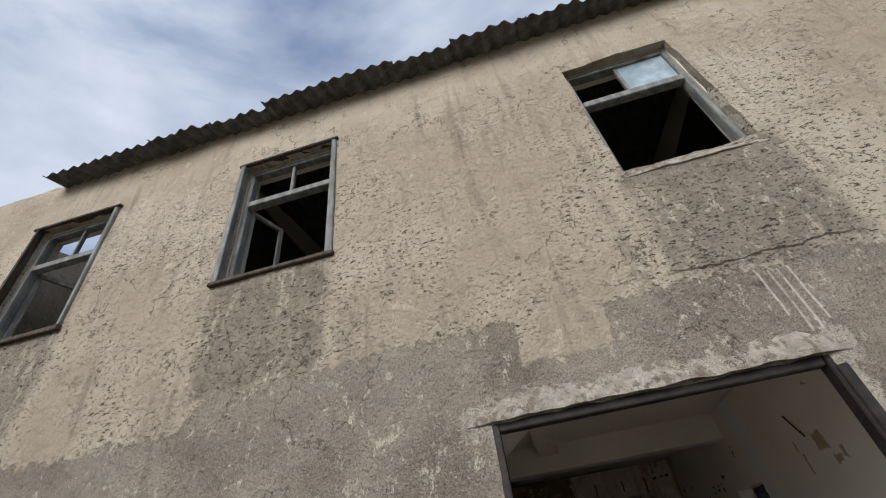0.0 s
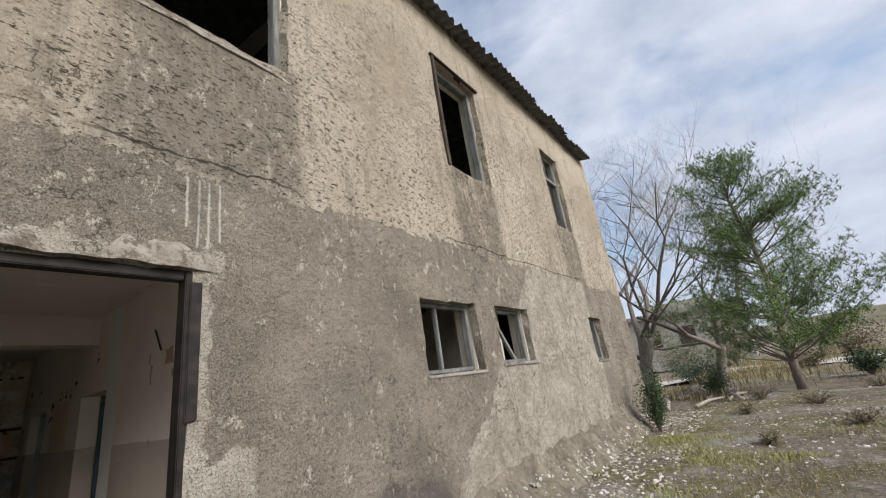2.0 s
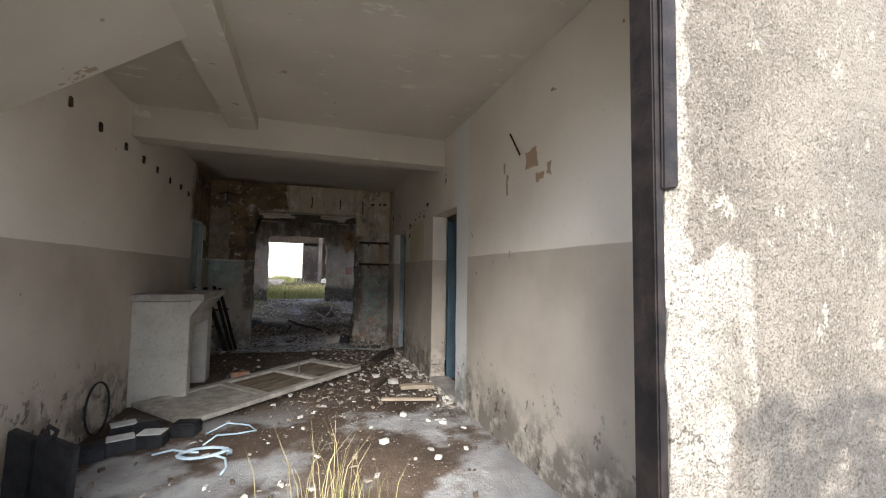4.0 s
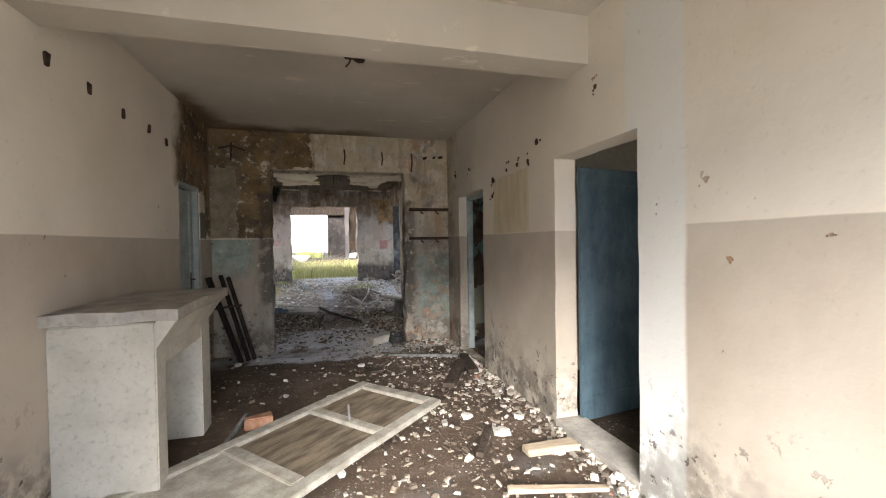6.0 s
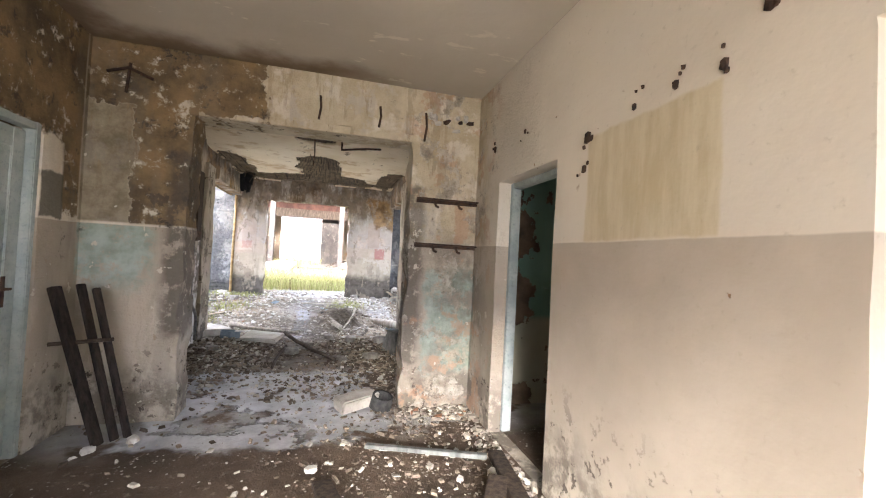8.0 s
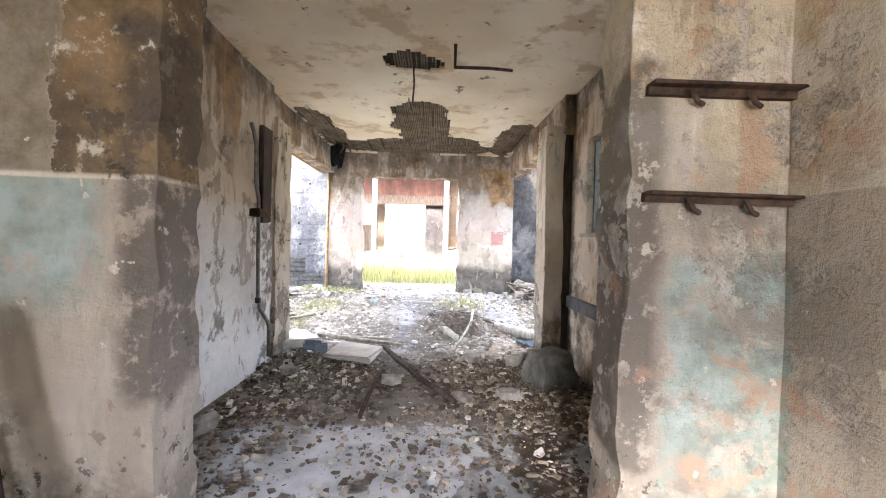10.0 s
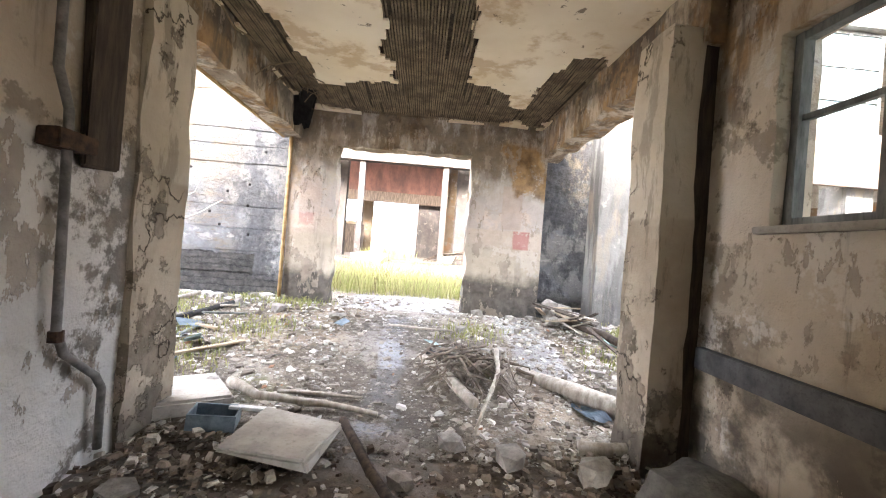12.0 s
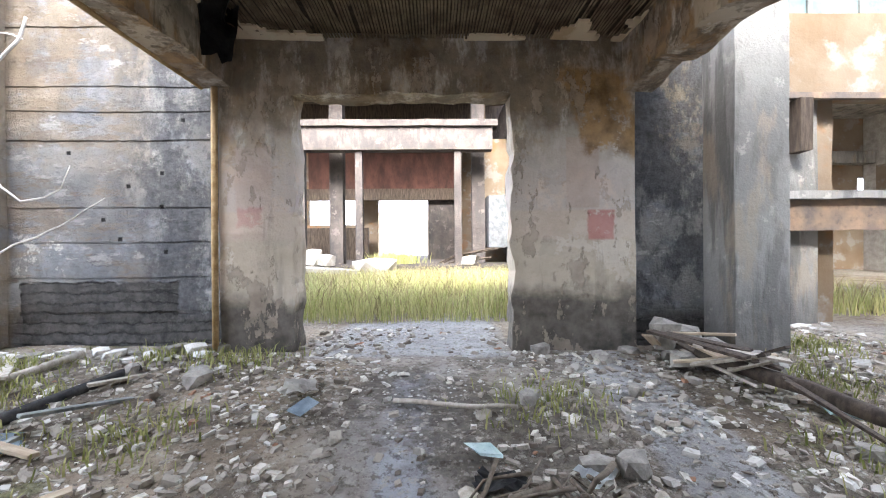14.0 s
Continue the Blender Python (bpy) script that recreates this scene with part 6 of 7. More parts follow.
link("trim_beam_edge", tube(bmesh.new(), [(-1.70, 13.8, 2.67), (-1.69, 15.2, 2.665), (-1.71, 16.75, 2.68)], .018, 6), OCHREPIPE, label="rusted ochre rod under the beam", kind="structure")
# hanging wire, hook and loose sheet
link("hanging_wire", tube(bmesh.new(), [(0.24, 12.6, 3.12), (0.25, 12.62, 2.9), (0.24, 12.6, 2.72)], .009, 5), IRON, None, "rusted lamp wire hanging from the ceiling", "wire")
link("bent_bracket", tube(bmesh.new(), [(0.62, 12.2, 3.09), (0.62, 12.22, 2.9), (0.95, 12.5, 3.02), (1.2, 12.7, 3.09)], .016, 5), IRON, None, "bent iron bracket under the ceiling", "bracket")
for i in range(16):
    a = rng.uniform(-.3, .3)
    x, y = -1.35 + rng.uniform(-.15, .35), 15.9 + rng.uniform(-.7, .7)
    link("loose_reed", tube(bmesh.new(), [(x, y, 3.1), (x + a, y - .1, 3.0), (x + a * 1.4, y - .2, 2.93 - rng.uniform(0, .12))], .006, 4), REED, None, "loose broken reed hanging from the ceiling", "reed", "hanging reeds")

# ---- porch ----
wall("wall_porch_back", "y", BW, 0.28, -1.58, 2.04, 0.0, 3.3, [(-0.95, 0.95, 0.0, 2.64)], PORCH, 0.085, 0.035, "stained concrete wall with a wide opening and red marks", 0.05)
link("vertical_pipe", tube(bmesh.new(), [(-1.61, BW - .03, .38), (-1.605, BW - .035, 1.5), (-1.6, BW - .03, 2.75)], .028, 8), OCHREPIPE, None, "rust-yellow iron pipe standing at the pier", "pipe", smooth=True)
yard_wall = wall("wall_yard_west", "y", 17.08, 0.3, -9.0, -1.56, 0.0, 7.6, [], BOARD, 0.3, 0.006, "tall board-marked concrete wall, black with damp")


def cast_band(z0, z1, proud, seed):
    """The cast of one formwork board, a little proud, with a crumbled edge."""
    bm = bmesh.new()
    cols = []
    n = 130
    for i in range(n + 1):
        x = -8.9 + 7.3 * i / n
        lo = z0 + .001 + .016 * noise.noise(Vector((x * 1.7, seed, 0))) + .008 * noise.noise(Vector((x * 19, seed, 2)))
        hi = z1 - .001 + .016 * noise.noise(Vector((x * 1.7, seed + 3.7, 0))) + .008 * noise.noise(Vector((x * 19, seed + 3.7, 2)))
        d = proud + .004 * noise.noise(Vector((x * 1.3, seed, 9)))
        cols.append([bm.verts.new((x, 17.10, lo)), bm.verts.new((x, 17.071 - d, lo + .008)), bm.verts.new((x, 17.071 - d - .004, (lo + hi) / 2)), bm.verts.new((x, 17.071 - d, hi - .006)), bm.verts.new((x, 17.10, hi))])
    for a, b2 in zip(cols, cols[1:]):
        for j in range(4):
            bm.faces.new((a[j], b2[j], b2[j + 1], a[j + 1]))
    part("board_cast", bm, BOARD, yard_wall)


levels = (0.72, 1.04, 1.37, 1.69, 2.31, 2.58, 2.81, 3.36, 3.96, 4.27, 4.9)
for i, (z0, z1) in enumerate(zip(levels, levels[1:])):
    cast_band(z0, z1, .003 + .005 * ((i * 5) % 7) / 6, i * 3.7)
beam("wall_yard_pier", -3.98, -3.66, 16.9, 17.06, 0.2, 7.6, BOARD, "pilaster of board-marked concrete", wear=.01, step=.4)
wall("wall_yard_east", "y", 16.95, 0.25, 2.03, 2.85, 0.0, 7.4, [], BOARD, 0.25, 0.02, "dark concrete wall beside the opening")
beam("wall_fin", 2.76, 3.22, 16.55, 17.2, 0.1, 7.4, CONCRETE, "tall grey concrete fin", wear=.015, step=.3)
beam("trim_fin_ledge", 3.2, 3.3, 16.95, 17.2, 0.2, 5.4, CONCRETE, "grey concrete rebate", wear=.01, step=.4)

# open frame beside the yard: column, ledge, ochre spandrel and window band
beam("frame_column", 4.02, 4.55, 17.7, 18.2, 0.2, 2.95, CONCRETE, "broad concrete column under the spandrel", wear=.015, step=.3)
beam("frame_column_side", 4.551, 4.8, 17.78, 18.15, 0.2, 2.95, OCHRE, "ochre side of the column", wear=.015, step=.3)
beam("frame_ledge", 3.3, 12.0, 17.55, 17.68, 1.45, 1.78, RUSTLEDGE, "rust-stained ledge beam", wear=.012, step=.3)
beam("frame_ledge_cap", 3.3, 12.0, 17.48, 17.9, 1.785, 1.87, CONCRETE, "grey ledge cap with crumbling edge", wear=.014, step=.3)
beam("frame_spandrel", 3.3, 12.0, 17.6, 17.95, 2.95, 3.82, OCHRE, "rust-stained ochre spandrel", wear=.012, step=.4)
beam("frame_red_line", 3.3, 12.0, 17.56, 17.62, 2.88, 2.945, RUSTLEDGE, "rust-red edge strip", wear=.006, step=.6)
beam("frame_strut", 4.2, 4.34, 17.52, 17.7, 2.3, 2.88, WOODDARK, "dark hanging strut", wear=.02, step=.3)
beam("frame_column_far", 7.6, 8.1, 17.7, 18.2, 0.2, 2.95, CONCRETE, "broad concrete column under the spandrel", wear=.015, step=.3)


def steel_window(name, x0, x1, y, z0, z1, nx, nz, label, pane_mat=GLASSDUST, skip=0.25, bar=.03):
    w = empty(name, label, "window", kind="structure")
    for i in range(nx + 1):
        x = x0 + (x1 - x0) * i / nx
        part("mullion", box(bmesh.new(), x - bar, x + bar, y - .03, y + .03, z0, z1), WOODGREY, w)
    for j in range(nz + 1):
        z = z0 + (z1 - z0) * j / nz
        part("transom", box(bmesh.new(), x0, x1, y - .025, y + .025, z - bar * .8, z + bar * .8), WOODGREY, w)
    for i in range(nx):
        for j in range(nz):
            if rng.random() > skip:
                a, b2 = x0 + (x1 - x0) * i / nx, x0 + (x1 - x0) * (i + 1) / nx
                c, d = z0 + (z1 - z0) * j / nz, z0 + (z1 - z0) * (j + 1) / nz
                part("pane", boxed(a + bar, b2 - bar, y - .004, y + .004, c + bar, d - bar), pane_mat, w)


steel_window("window_11", 3.3, 8.1, 17.75, 3.84, 5.6, 8, 3, "band of pale glass in a steel frame", TEALPANE, -1.0)
# hall behind the frame
# roof out of view, added to keep sun off the far wall
beam("works_shade_roof", 3.25, 18.0, 17.6, 27.4, 5.65, 5.9, CONCRETE, "unseen flat concrete roof added to shade the works hall", step=2.0)
wall("wall_works", "y", 27.0, 0.3, 3.4, 18.0, 0.2, 5.6, [(5.2, 7.4, 2.0, 3.6), (8.4, 10.6, 2.0, 3.6), (11.6, 13.8, 2.0, 3.6), (14.8, 17.0, 2.0, 3.6)], OCHRE, 0.4, label="pale rendered wall with steel windows")
for n, x0 in enumerate((5.2, 8.4, 11.6, 14.8)):
    steel_window(f"window_{12 + n}", x0, x0 + 2.2, 27.1, 2.0, 3.6, 4, 3, "steel window with broken panes", GLASSDUST, .3)
beam("works_beam", 3.4, 18.0, 26.6, 26.98, 4.0, 4.4, CONCRETE, "concrete beam along the far wall", step=1.0)
beam("wall_works_east", 15.0, 15.3, 9.0, 27.0, 0.0, 5.6, SLAB, "pale rendered wall beyond the long window", step=.9)
for n, y0 in enumerate((10.0, 13.0, 16.0, 19.0)):
    w = empty(f"window_{16 + n}", "pale steel window in the rendered wall", "window", kind="structure")
    part("pane", boxed(14.97, 14.99, y0, y0 + 1.9, 1.5, 2.8), GLASSDUST, w)
    for i in range(5):
        part("mullion", boxed(14.93, 14.969, y0 + i * .475 - .03, y0 + i * .475 + .03, 1.45, 2.85), WOODGREY, w)
beam("works_band_east", 14.9, 14.999, 9.0, 26.5, 3.1, 3.9, OCHRE, "ochre band over the windows", step=1.5)

# ---- ruin across the yard ----
RY = 25.0
PLAT = 0.80
beam("ruin_platform", -14, 2.6, RY - .6, RY + 16, 0.2, PLAT, GRIMY, "raised concrete platform with a broken edge", wear=.03, step=.9)
beam("ruin_beam", -9, 1.95, RY - .1, RY + .3, 4.1, 4.75, GRIMY, "long pale concrete beam on posts", wear=.01, step=.6)
beam("ruin_beam_cap", -9, 2.1, RY - .2, RY + .4, 4.755, 4.93, GRIMY, "grey cap on the concrete beam", wear=.02, step=.5)
for x in (-7.4, -5.6, -3.62, -1.98, 0.86):
    beam("ruin_post", x, x + .2, RY, RY + .2, PLAT, 4.1, GRIMY, "slender concrete post", wear=.008, step=.4)
for x, s in ((-3.02, .42), (1.48, .4), (-6.6, .42)):
    beam("ruin_column", x, x + s, RY + 1.2, RY + 1.2 + s, PLAT, 7.5, GRIMY, "stout grey concrete column", wear=.015, step=.5)
beam("ruin_roof", -12, 3.0, RY - 1.6, RY + 9, 7.0, 7.4, WOODDARK, "dark roof slab of the ruin", step=2)
for y in (2.2, 4.2, 6.2):
    beam("ruin_roof_beam", -12, 3.0, RY + y, RY + y + .3, 6.3, 7.0, WOODDARK, "dark roof beam of the ruin", step=2)
wall("wall_ruin_back", "y", RY + 7.5, 0.3, -12, 3.2, PLAT, 7.0, [(-2.35, 0.05, PLAT, 3.55), (-7.6, -6.3, 2.1, 3.6), (-5.6, -3.1, 2.4, 3.75)], OCHRE, .5, label="rear wall of the ruin with bright openings")
beam("ruin_sheet_wall", -5.0, 1.2, RY + 5.6, RY + 5.7, 3.75, 6.2, REDPANEL, "rust-red sheet panels under the roof", step=.8)
beam("ruin_dark_band", -6.0, 1.4, RY + 5.4, RY + 5.55, 3.3, 3.78, WOODDARK, "dark beam under the red panels", step=.8)
beam("ruin_partition", -0.0, 1.2, RY + 5.8, RY + 5.95, PLAT, 3.4, GRIMY, "grey partition wall in the ruin", step=.6)
beam("ruin_low_wall", -8.5, -2.6, RY + 6.2, RY + 6.4, PLAT, 2.2, WOODDARK, "dark low wall in the ruin", step=.8)
wall("wall_ruin_east", "x", 2.7, 0.25, RY + .5, RY + 8, PLAT, 6.2, [(RY + 1.2, RY + 3.0, 3.5, 5.0)], GRIMY, .5, label="grey side wall of the ruin")
wall("wall_ruin_side", "y", RY + 2.2, .2, 2.0, 3.4, 0.3, 6.4, [(2.05, 2.9, 5.0, 6.2)], OCHRE, .4, label="pale rendered wall stub")
beam("ruin_tank", 1.95, 3.2, RY + .8, RY + 1.9, PLAT + .5, 2.9, GREYBAND, "dark steel casing beside the column", step=.5)
# pale block added to read as bright outdoors through the ruin
beam("far_block", -9, 9, 62, 66, 0, 5.5, SLAB, "pale block standing in for the bright outdoors beyond the ruin", step=3)



def lumps(name, spots, mat_, label, group):
    for i, (x, y, z, sx, sy, sz) in enumerate(spots):
        ob = link(name, stone(bmesh.new(), 0, 0, 0, sx, sy, sz, i * 2.7 + x), mat_, None, label, "rubble block", group)
        ob.matrix_basis = pose(x, y, z, 0, 0, i * 47)


lumps("concrete_chunk", ((-3.6, RY - .3, PLAT, .4, .35, .3), (-3.1, RY - .35, PLAT, .35, .3, .35), (-2.7, RY - .4, PLAT, .3, .3, .25), (-4.2, RY - .2, PLAT, .3, .3, .2), (-1.35, RY - .7, .55, .75, .5, .35), (1.3, RY - .3, PLAT, .3, .3, .2)), SLAB, "pale concrete chunk on the platform edge", "chunks on the platform")
plank(-2.9, RY - .9, PLAT - .12, 2.4, .9, .12, 4, 4, mat_=SLAB, label="tilted concrete slab on the platform edge", name="concrete_slab")
bm = bmesh.new()
for i in range(7):
    a = rng.uniform(-.4, 1.2)
    tube(bm, [(0.4 + i * .13, RY + .2, PLAT + .05), (0.9 + i * .1, RY + .1, PLAT + .2 + .2 * a), (1.5 + .1 * i, RY, PLAT + .25 + .25 * a)], .022, 5)
link("branch_heap", bm, WOODDARK, None, "dark dead branches on the platform", "branches")

# ---- porch floor: debris ----
slab = link("cement_slab", box(bmesh.new(), -.27, .27, -.26, .26, 0, .08, .025, .02), SLAB, None, "broken pale cement slab among the rubble", "slab")
slab.matrix_basis = pose(-0.41, 13.40, .05, -2, 2, -10)
slab = link("cement_slab", box(bmesh.new(), -.3, .3, -.3, .3, 0, .12, .025, .02), SLAB, None, "pale cement slab at the foot of the pillar", "slab")
slab.matrix_basis = pose(-1.34, 13.98, .03, 0, 0, 35)
tray = empty("plastic_tray", "blue-grey plastic tray filled with dirt", "tray", at=pose(-0.92, 13.62, .05, 0, 5, 12))
for a in ((-.14, .14, -.1, -.09, 0, .1), (-.14, .14, .09, .1, 0, .1), (-.14, -.13, -.09, .09, 0, .1), (.13, .14, -.09, .09, 0, .1), (-.13, .13, -.09, .09, 0, .012)):
    part("tray_side", box(bmesh.new(), *a), BLUETRAY, tray)
plank(-0.72, 13.72, .12, .3, .05, .02, -4, 0, mat_=WHITE, label="white plastic strip on the tray", name="plastic_strip")


def branch(name, pts, r0, r1, mat_, label, category="branch", seg=7, bend=.02):
    ps = []
    for a, b2 in zip(pts, pts[1:]):
        for f in (0, .33, .66):
            p = Vector(a).lerp(Vector(b2), f)
            ps.append(p + noise.noise_vector(p * 4) * bend)
    ps.append(Vector(pts[-1]))
    n = len(ps)
    return link(name, tube(bmesh.new(), ps, [r0 + (r1 - r0) * i / (n - 1) for i in range(n)], seg), mat_, None, label, category, smooth=True)


branch("pole", [(-0.1, 13.62, .12), (0.25, 12.9, .07), (0.68, 12.1, .05)], .03, .026, WOODDARK, "long dark pole lying on the rubble", "pole")
branch("pole", [(0.0, 12.75, .09), (-0.05, 12.4, .06), (-0.06, 11.8, .04)], .022, .018, WOODDARK, "thin dark stick lying on the rubble", "pole")
branch("log", [(1.36, 14.76, .16), (1.7, 14.33, .15), (2.1, 13.92, .12)], .075, .085, DRIFT, "long grey log half buried in rubble", "log", 10)
branch("log", [(1.45, 13.55, .05), (2.0, 13.5, .1)], .05, .04, DRIFT, "short grey log by the pillar", "log", 8)
branch("branch", [(0.40, 15.0, .19), (0.56, 14.6, .24), (0.80, 13.97, .15)], .05, .045, DRIFT, "bleached branch on the root heap", "branch", 8)
branch("branch", [(1.08, 14.65, .40), (1.02, 14.2, .32), (0.75, 13.55, .1)], .025, .012, DRIFT, "curved bleached stick on the root heap")
branch("branch", [(-1.02, 14.25, .08), (-1.0, 14.0, .2), (-0.75, 13.88, .16), (-0.3, 13.95, .1), (0.1, 13.85, .08)], .045, .02, DRIFT, "crooked bleached branch by the slab", "branch", 8)
branch("branch", [(-0.7, 14.15, .1), (-0.4, 14.15, .1), (-0.05, 14.1, .1)], .018, .012, DRIFT, "thin bleached stick on the ground")
branch("pipe_length", [(-2.4, 15.1, .28), (-1.94, 16.3, .42)], .04, .04, RUBBER, "black hose length lying in the rubble", "hose", 8, .008)
branch("pipe_length", [(-2.9, 15.4, .34), (-2.6, 16.6, .46)], .035, .03, DRIFT, "grey branch lying in the rubble", "branch", 8)
branch("branch", [(0.0, 15.75, .36), (0.4, 15.62, .37), (0.75, 15.6, .36)], .016, .012, DRIFT, "pale stick lying across the path")
branch("branch", [(2.2, 16.2, .5), (2.5, 15.6, .42), (2.7, 15.2, .36)], .05, .05, WOODDARK, "dark beam end in the rubble heap")
roots = empty("root_clump", "tangled heap of dry brown roots", "roots", at=pose(0.85, 14.5, 0.16))
r2 = random.Random(5)
for i in range(120):
    a, l = r2.gauss(-1.4, 1.3), r2.uniform(.12, .5)
    c = Vector((r2.gauss(0, .17), .1 + r2.gauss(0, .17), .1 + r2.uniform(0, .13)))
    e = c + Vector((math.cos(a) * l * .9, math.sin(a) * l, -.14 + r2.uniform(-.06, .08)))
    mid = c.lerp(e, .5) + Vector((r2.uniform(-.09, .09), r2.uniform(-.09, .09), r2.uniform(-.03, .09)))
    w2 = r2.choice((.5, .7, .9, 1.3))
    part("root", tube(bmesh.new(), [c, c.lerp(mid, .6) + Vector((r2.uniform(-.02, .02), r2.uniform(-.02, .02), 0)), mid, mid.lerp(e, .6), e], [.012 * w2, .011 * w2, .009 * w2, .007 * w2, .003], 5), ROOT, roots, smooth=True)
mound = bmesh.new()
ring = []
for j in range(7):
    ring.append([])
    for i in range(28):
        a = i * 2 * math.pi / 28
        rr = (.52 - .085 * j) * (1 + .3 * noise.noise(Vector((math.cos(a) * 1.5, math.sin(a) * 1.5, 2))))
        h2 = -.12 + .24 * (1 - (1 - j / 6) ** 2) + .05 * noise.noise(Vector((rr * math.cos(a) * 6, rr * math.sin(a) * 6, 4)))
        ring[-1].append(mound.verts.new((rr * 1.15 * math.cos(a), .08 + rr * .85 * math.sin(a), h2)))
for a, b2 in zip(ring, ring[1:]):
    for i in range(28):
        mound.faces.new((a[i], a[(i + 1) % 28], b2[(i + 1) % 28], b2[i]))
mound.faces.new(ring[-1])
part("earth_mound", mound, SOIL, roots, "dark earth held by the roots", smooth=True)
# dark boulder by the wall
bm = bmesh.new()
bmesh.ops.create_cube(bm, size=1.0)
bmesh.ops.subdivide_edges(bm, edges=bm.edges[:], cuts=7, use_grid_fill=True)
for v in bm.verts:
    p = v.co.copy()
    p = p.lerp(p.normalized() * .62, .32)
    p.xy *= 1 - .28 * (p.z + .5)
    p += noise.noise_vector(p * 2.3) * .07 + noise.noise_vector(p * 9) * .015
    v.co = Vector((p.x * .43, p.y * .46, max(0.0, (p.z + .5) * .35)))
DARKSTONE = plain("dark_stone", (0.085, 0.087, 0.083), (0.20, 0.197, 0.185), 7, bump=0.012)
rock = link("boulder", bm, DARKSTONE, None, "dark grey stone block standing by the wall", "boulder", smooth=False)
rock.matrix_basis = pose(1.66, 12.72, -.01, 0, 0, 20)

for i, (x, y, w_, m2, lab) in enumerate(((2.62, 15.55, .16, TEALGLASS, "pale green broken glass sheet"), (2.75, 15.2, .12, TEALGLASS, "pale green broken glass sheet"), (2.35, 14.6, .1, CABLE, "pale blue scrap of plastic"), (0.5, 15.2, .08, TEALGLASS, "green scrap of plastic"), (-2.0, 15.3, .14, BLUETRAY, "dark blue torn plastic sheet"), (-1.75, 14.9, .1, TEALGLASS, "pale green torn plastic"), (2.6, 16.3, .13, TEALGLASS, "pale green broken glass sheet"), (-0.5, 15.6, .07, BLUETRAY, "small grey-blue tile shard"))):
    bm = boxed(-w_, w_, -w_ * .7, w_ * .7, 0, .008, wear=w_ * .15)
    ob = link("shard", bm, m2, None, lab, "shard", "scattered shards")
    ob.matrix_basis = pose(x, y, ground_z(x, y) + .05, rng.uniform(-20, 20), rng.uniform(-20, 20), rng.uniform(0, 180))
big = []
for i in range(34):
    x, y = rng.choice((rng.uniform(-3.4, -1.2), rng.uniform(1.1, 3.6), rng.uniform(-3, 3))), rng.uniform(13.9, 16.8)
    if -0.6 < x < .7:
        continue
    big.append((x, y, ground_z(x, y) - .02, rng.uniform(.06, .14), rng.uniform(.05, .1), rng.uniform(.04, .08)))
lumps("rubble_stone", big, GREYSTONE, "pale stone lying in the rubble", "stones on the porch floor")
lumps("rubble_block", ((1.17, 12.3, 0, .14, .1, .07), (0.75, 12.25, .0, .08, .16, .06), (0.1, 12.6, .0, .06, .12, .08), (-1.0, 12.9, 0, .12, .1, .06), (1.4, 13.2, .02, .13, .1, .1), (-1.15, 11.6, 0, .15, .1, .08), (0.95, 13.35, .02, .12, .1, .07), (0.3, 13.1, .0, .1, .07, .06), (0.6, 13.5, .03, .1, .1, .07)), GREYSTONE, "grey cement lump on the littered floor", "cement lumps")
lumps("rubble_heap_stone", ((2.3, 16.6, .42, .22, .18, .16), (2.45, 16.4, .4, .18, .15, .12), (2.15, 16.55, .42, .15, .13, .2), (2.6, 16.1, .4, .15, .12, .1), (2.35, 16.15, .4, .12, .1, .09), (2.1, 16.2, .4, .11, .1, .08)), GREYSTONE, "pale stone in a heap at the wall", "heap beside the fin")


def room_spot(r):
    while True:
        x, y = r.uniform(-1.3, 2.0), r.uniform(10.65, 13.6)
        d = .35 + .65 * smooth(11.2, 12.2, y) * smooth(.1, .9, abs(x - .25))
        if r.random() < d:
            return x, y, .004 + .06 * smooth(11.5, 13, y) * r.random() * smooth(.2, 1.2, abs(x - .3))


chips("room_rubble", 5200, room_spot, lambda r: 0.012 + 0.065 * r.random() ** 3.2, EARTHY, "dirt and broken plaster over the room floor", 31)


def porch_spot(r):
    while True:
        x, y = r.uniform(-3.9, 4.2), 13.4 + 4.4 * r.random()
        d = .22 + .78 * smooth(.15, .9, abs(x + .05 - .1 * (y - 13)))
        if y > BW - .05 and (x < -.95 or x > .95) and x < 3.2:
            continue
        if r.random() < d:
            return x, y, ground_z(x, y) - .003


chips("porch_rubble", 13000, porch_spot, lambda r: 0.014 + 0.075 * r.random() ** 3.4, RUBBLE, "grey rubble and dirt over the porch ground", 32)
chips("porch_pale_rubble", 1900, porch_spot, lambda r: 0.014 + 0.08 * r.random() ** 3.4, PALE, "pale broken stones over the porch ground", 33)
chips("yard_rubble", 1500, lambda r: (r.uniform(3.2, 9), r.uniform(14.5, 22), .38), lambda r: 0.03 + 0.16 * r.random() ** 3, PALE, "pale rubble in the side yard", 34)


def weed_spot(r):
    cx2, cy2 = ((-2.5, 15.9), (-1.75, 14.6), (-2.9, 16.4), (2.75, 14.7), (-1.3, 16.5), (3.4, 16.6), (-1.9, 16.7), (2.5, 15.1), (-1.35, 15.4), (0.95, 15.7), (2.9, 15.9), (-2.2, 15.2))[int(r.random() * 12)]
    x, y = cx2 + r.gauss(0, .22), cy2 + r.gauss(0, .17)
    return x, y, ground_z(x, y)


blades("porch_weeds", 3200, weed_spot, lambda r: r.uniform(.04, .13), .010, GRASS, "small green weeds between the stones", 35, .9)

# broken laths and boards heaped against the fin
r3 = random.Random(17)
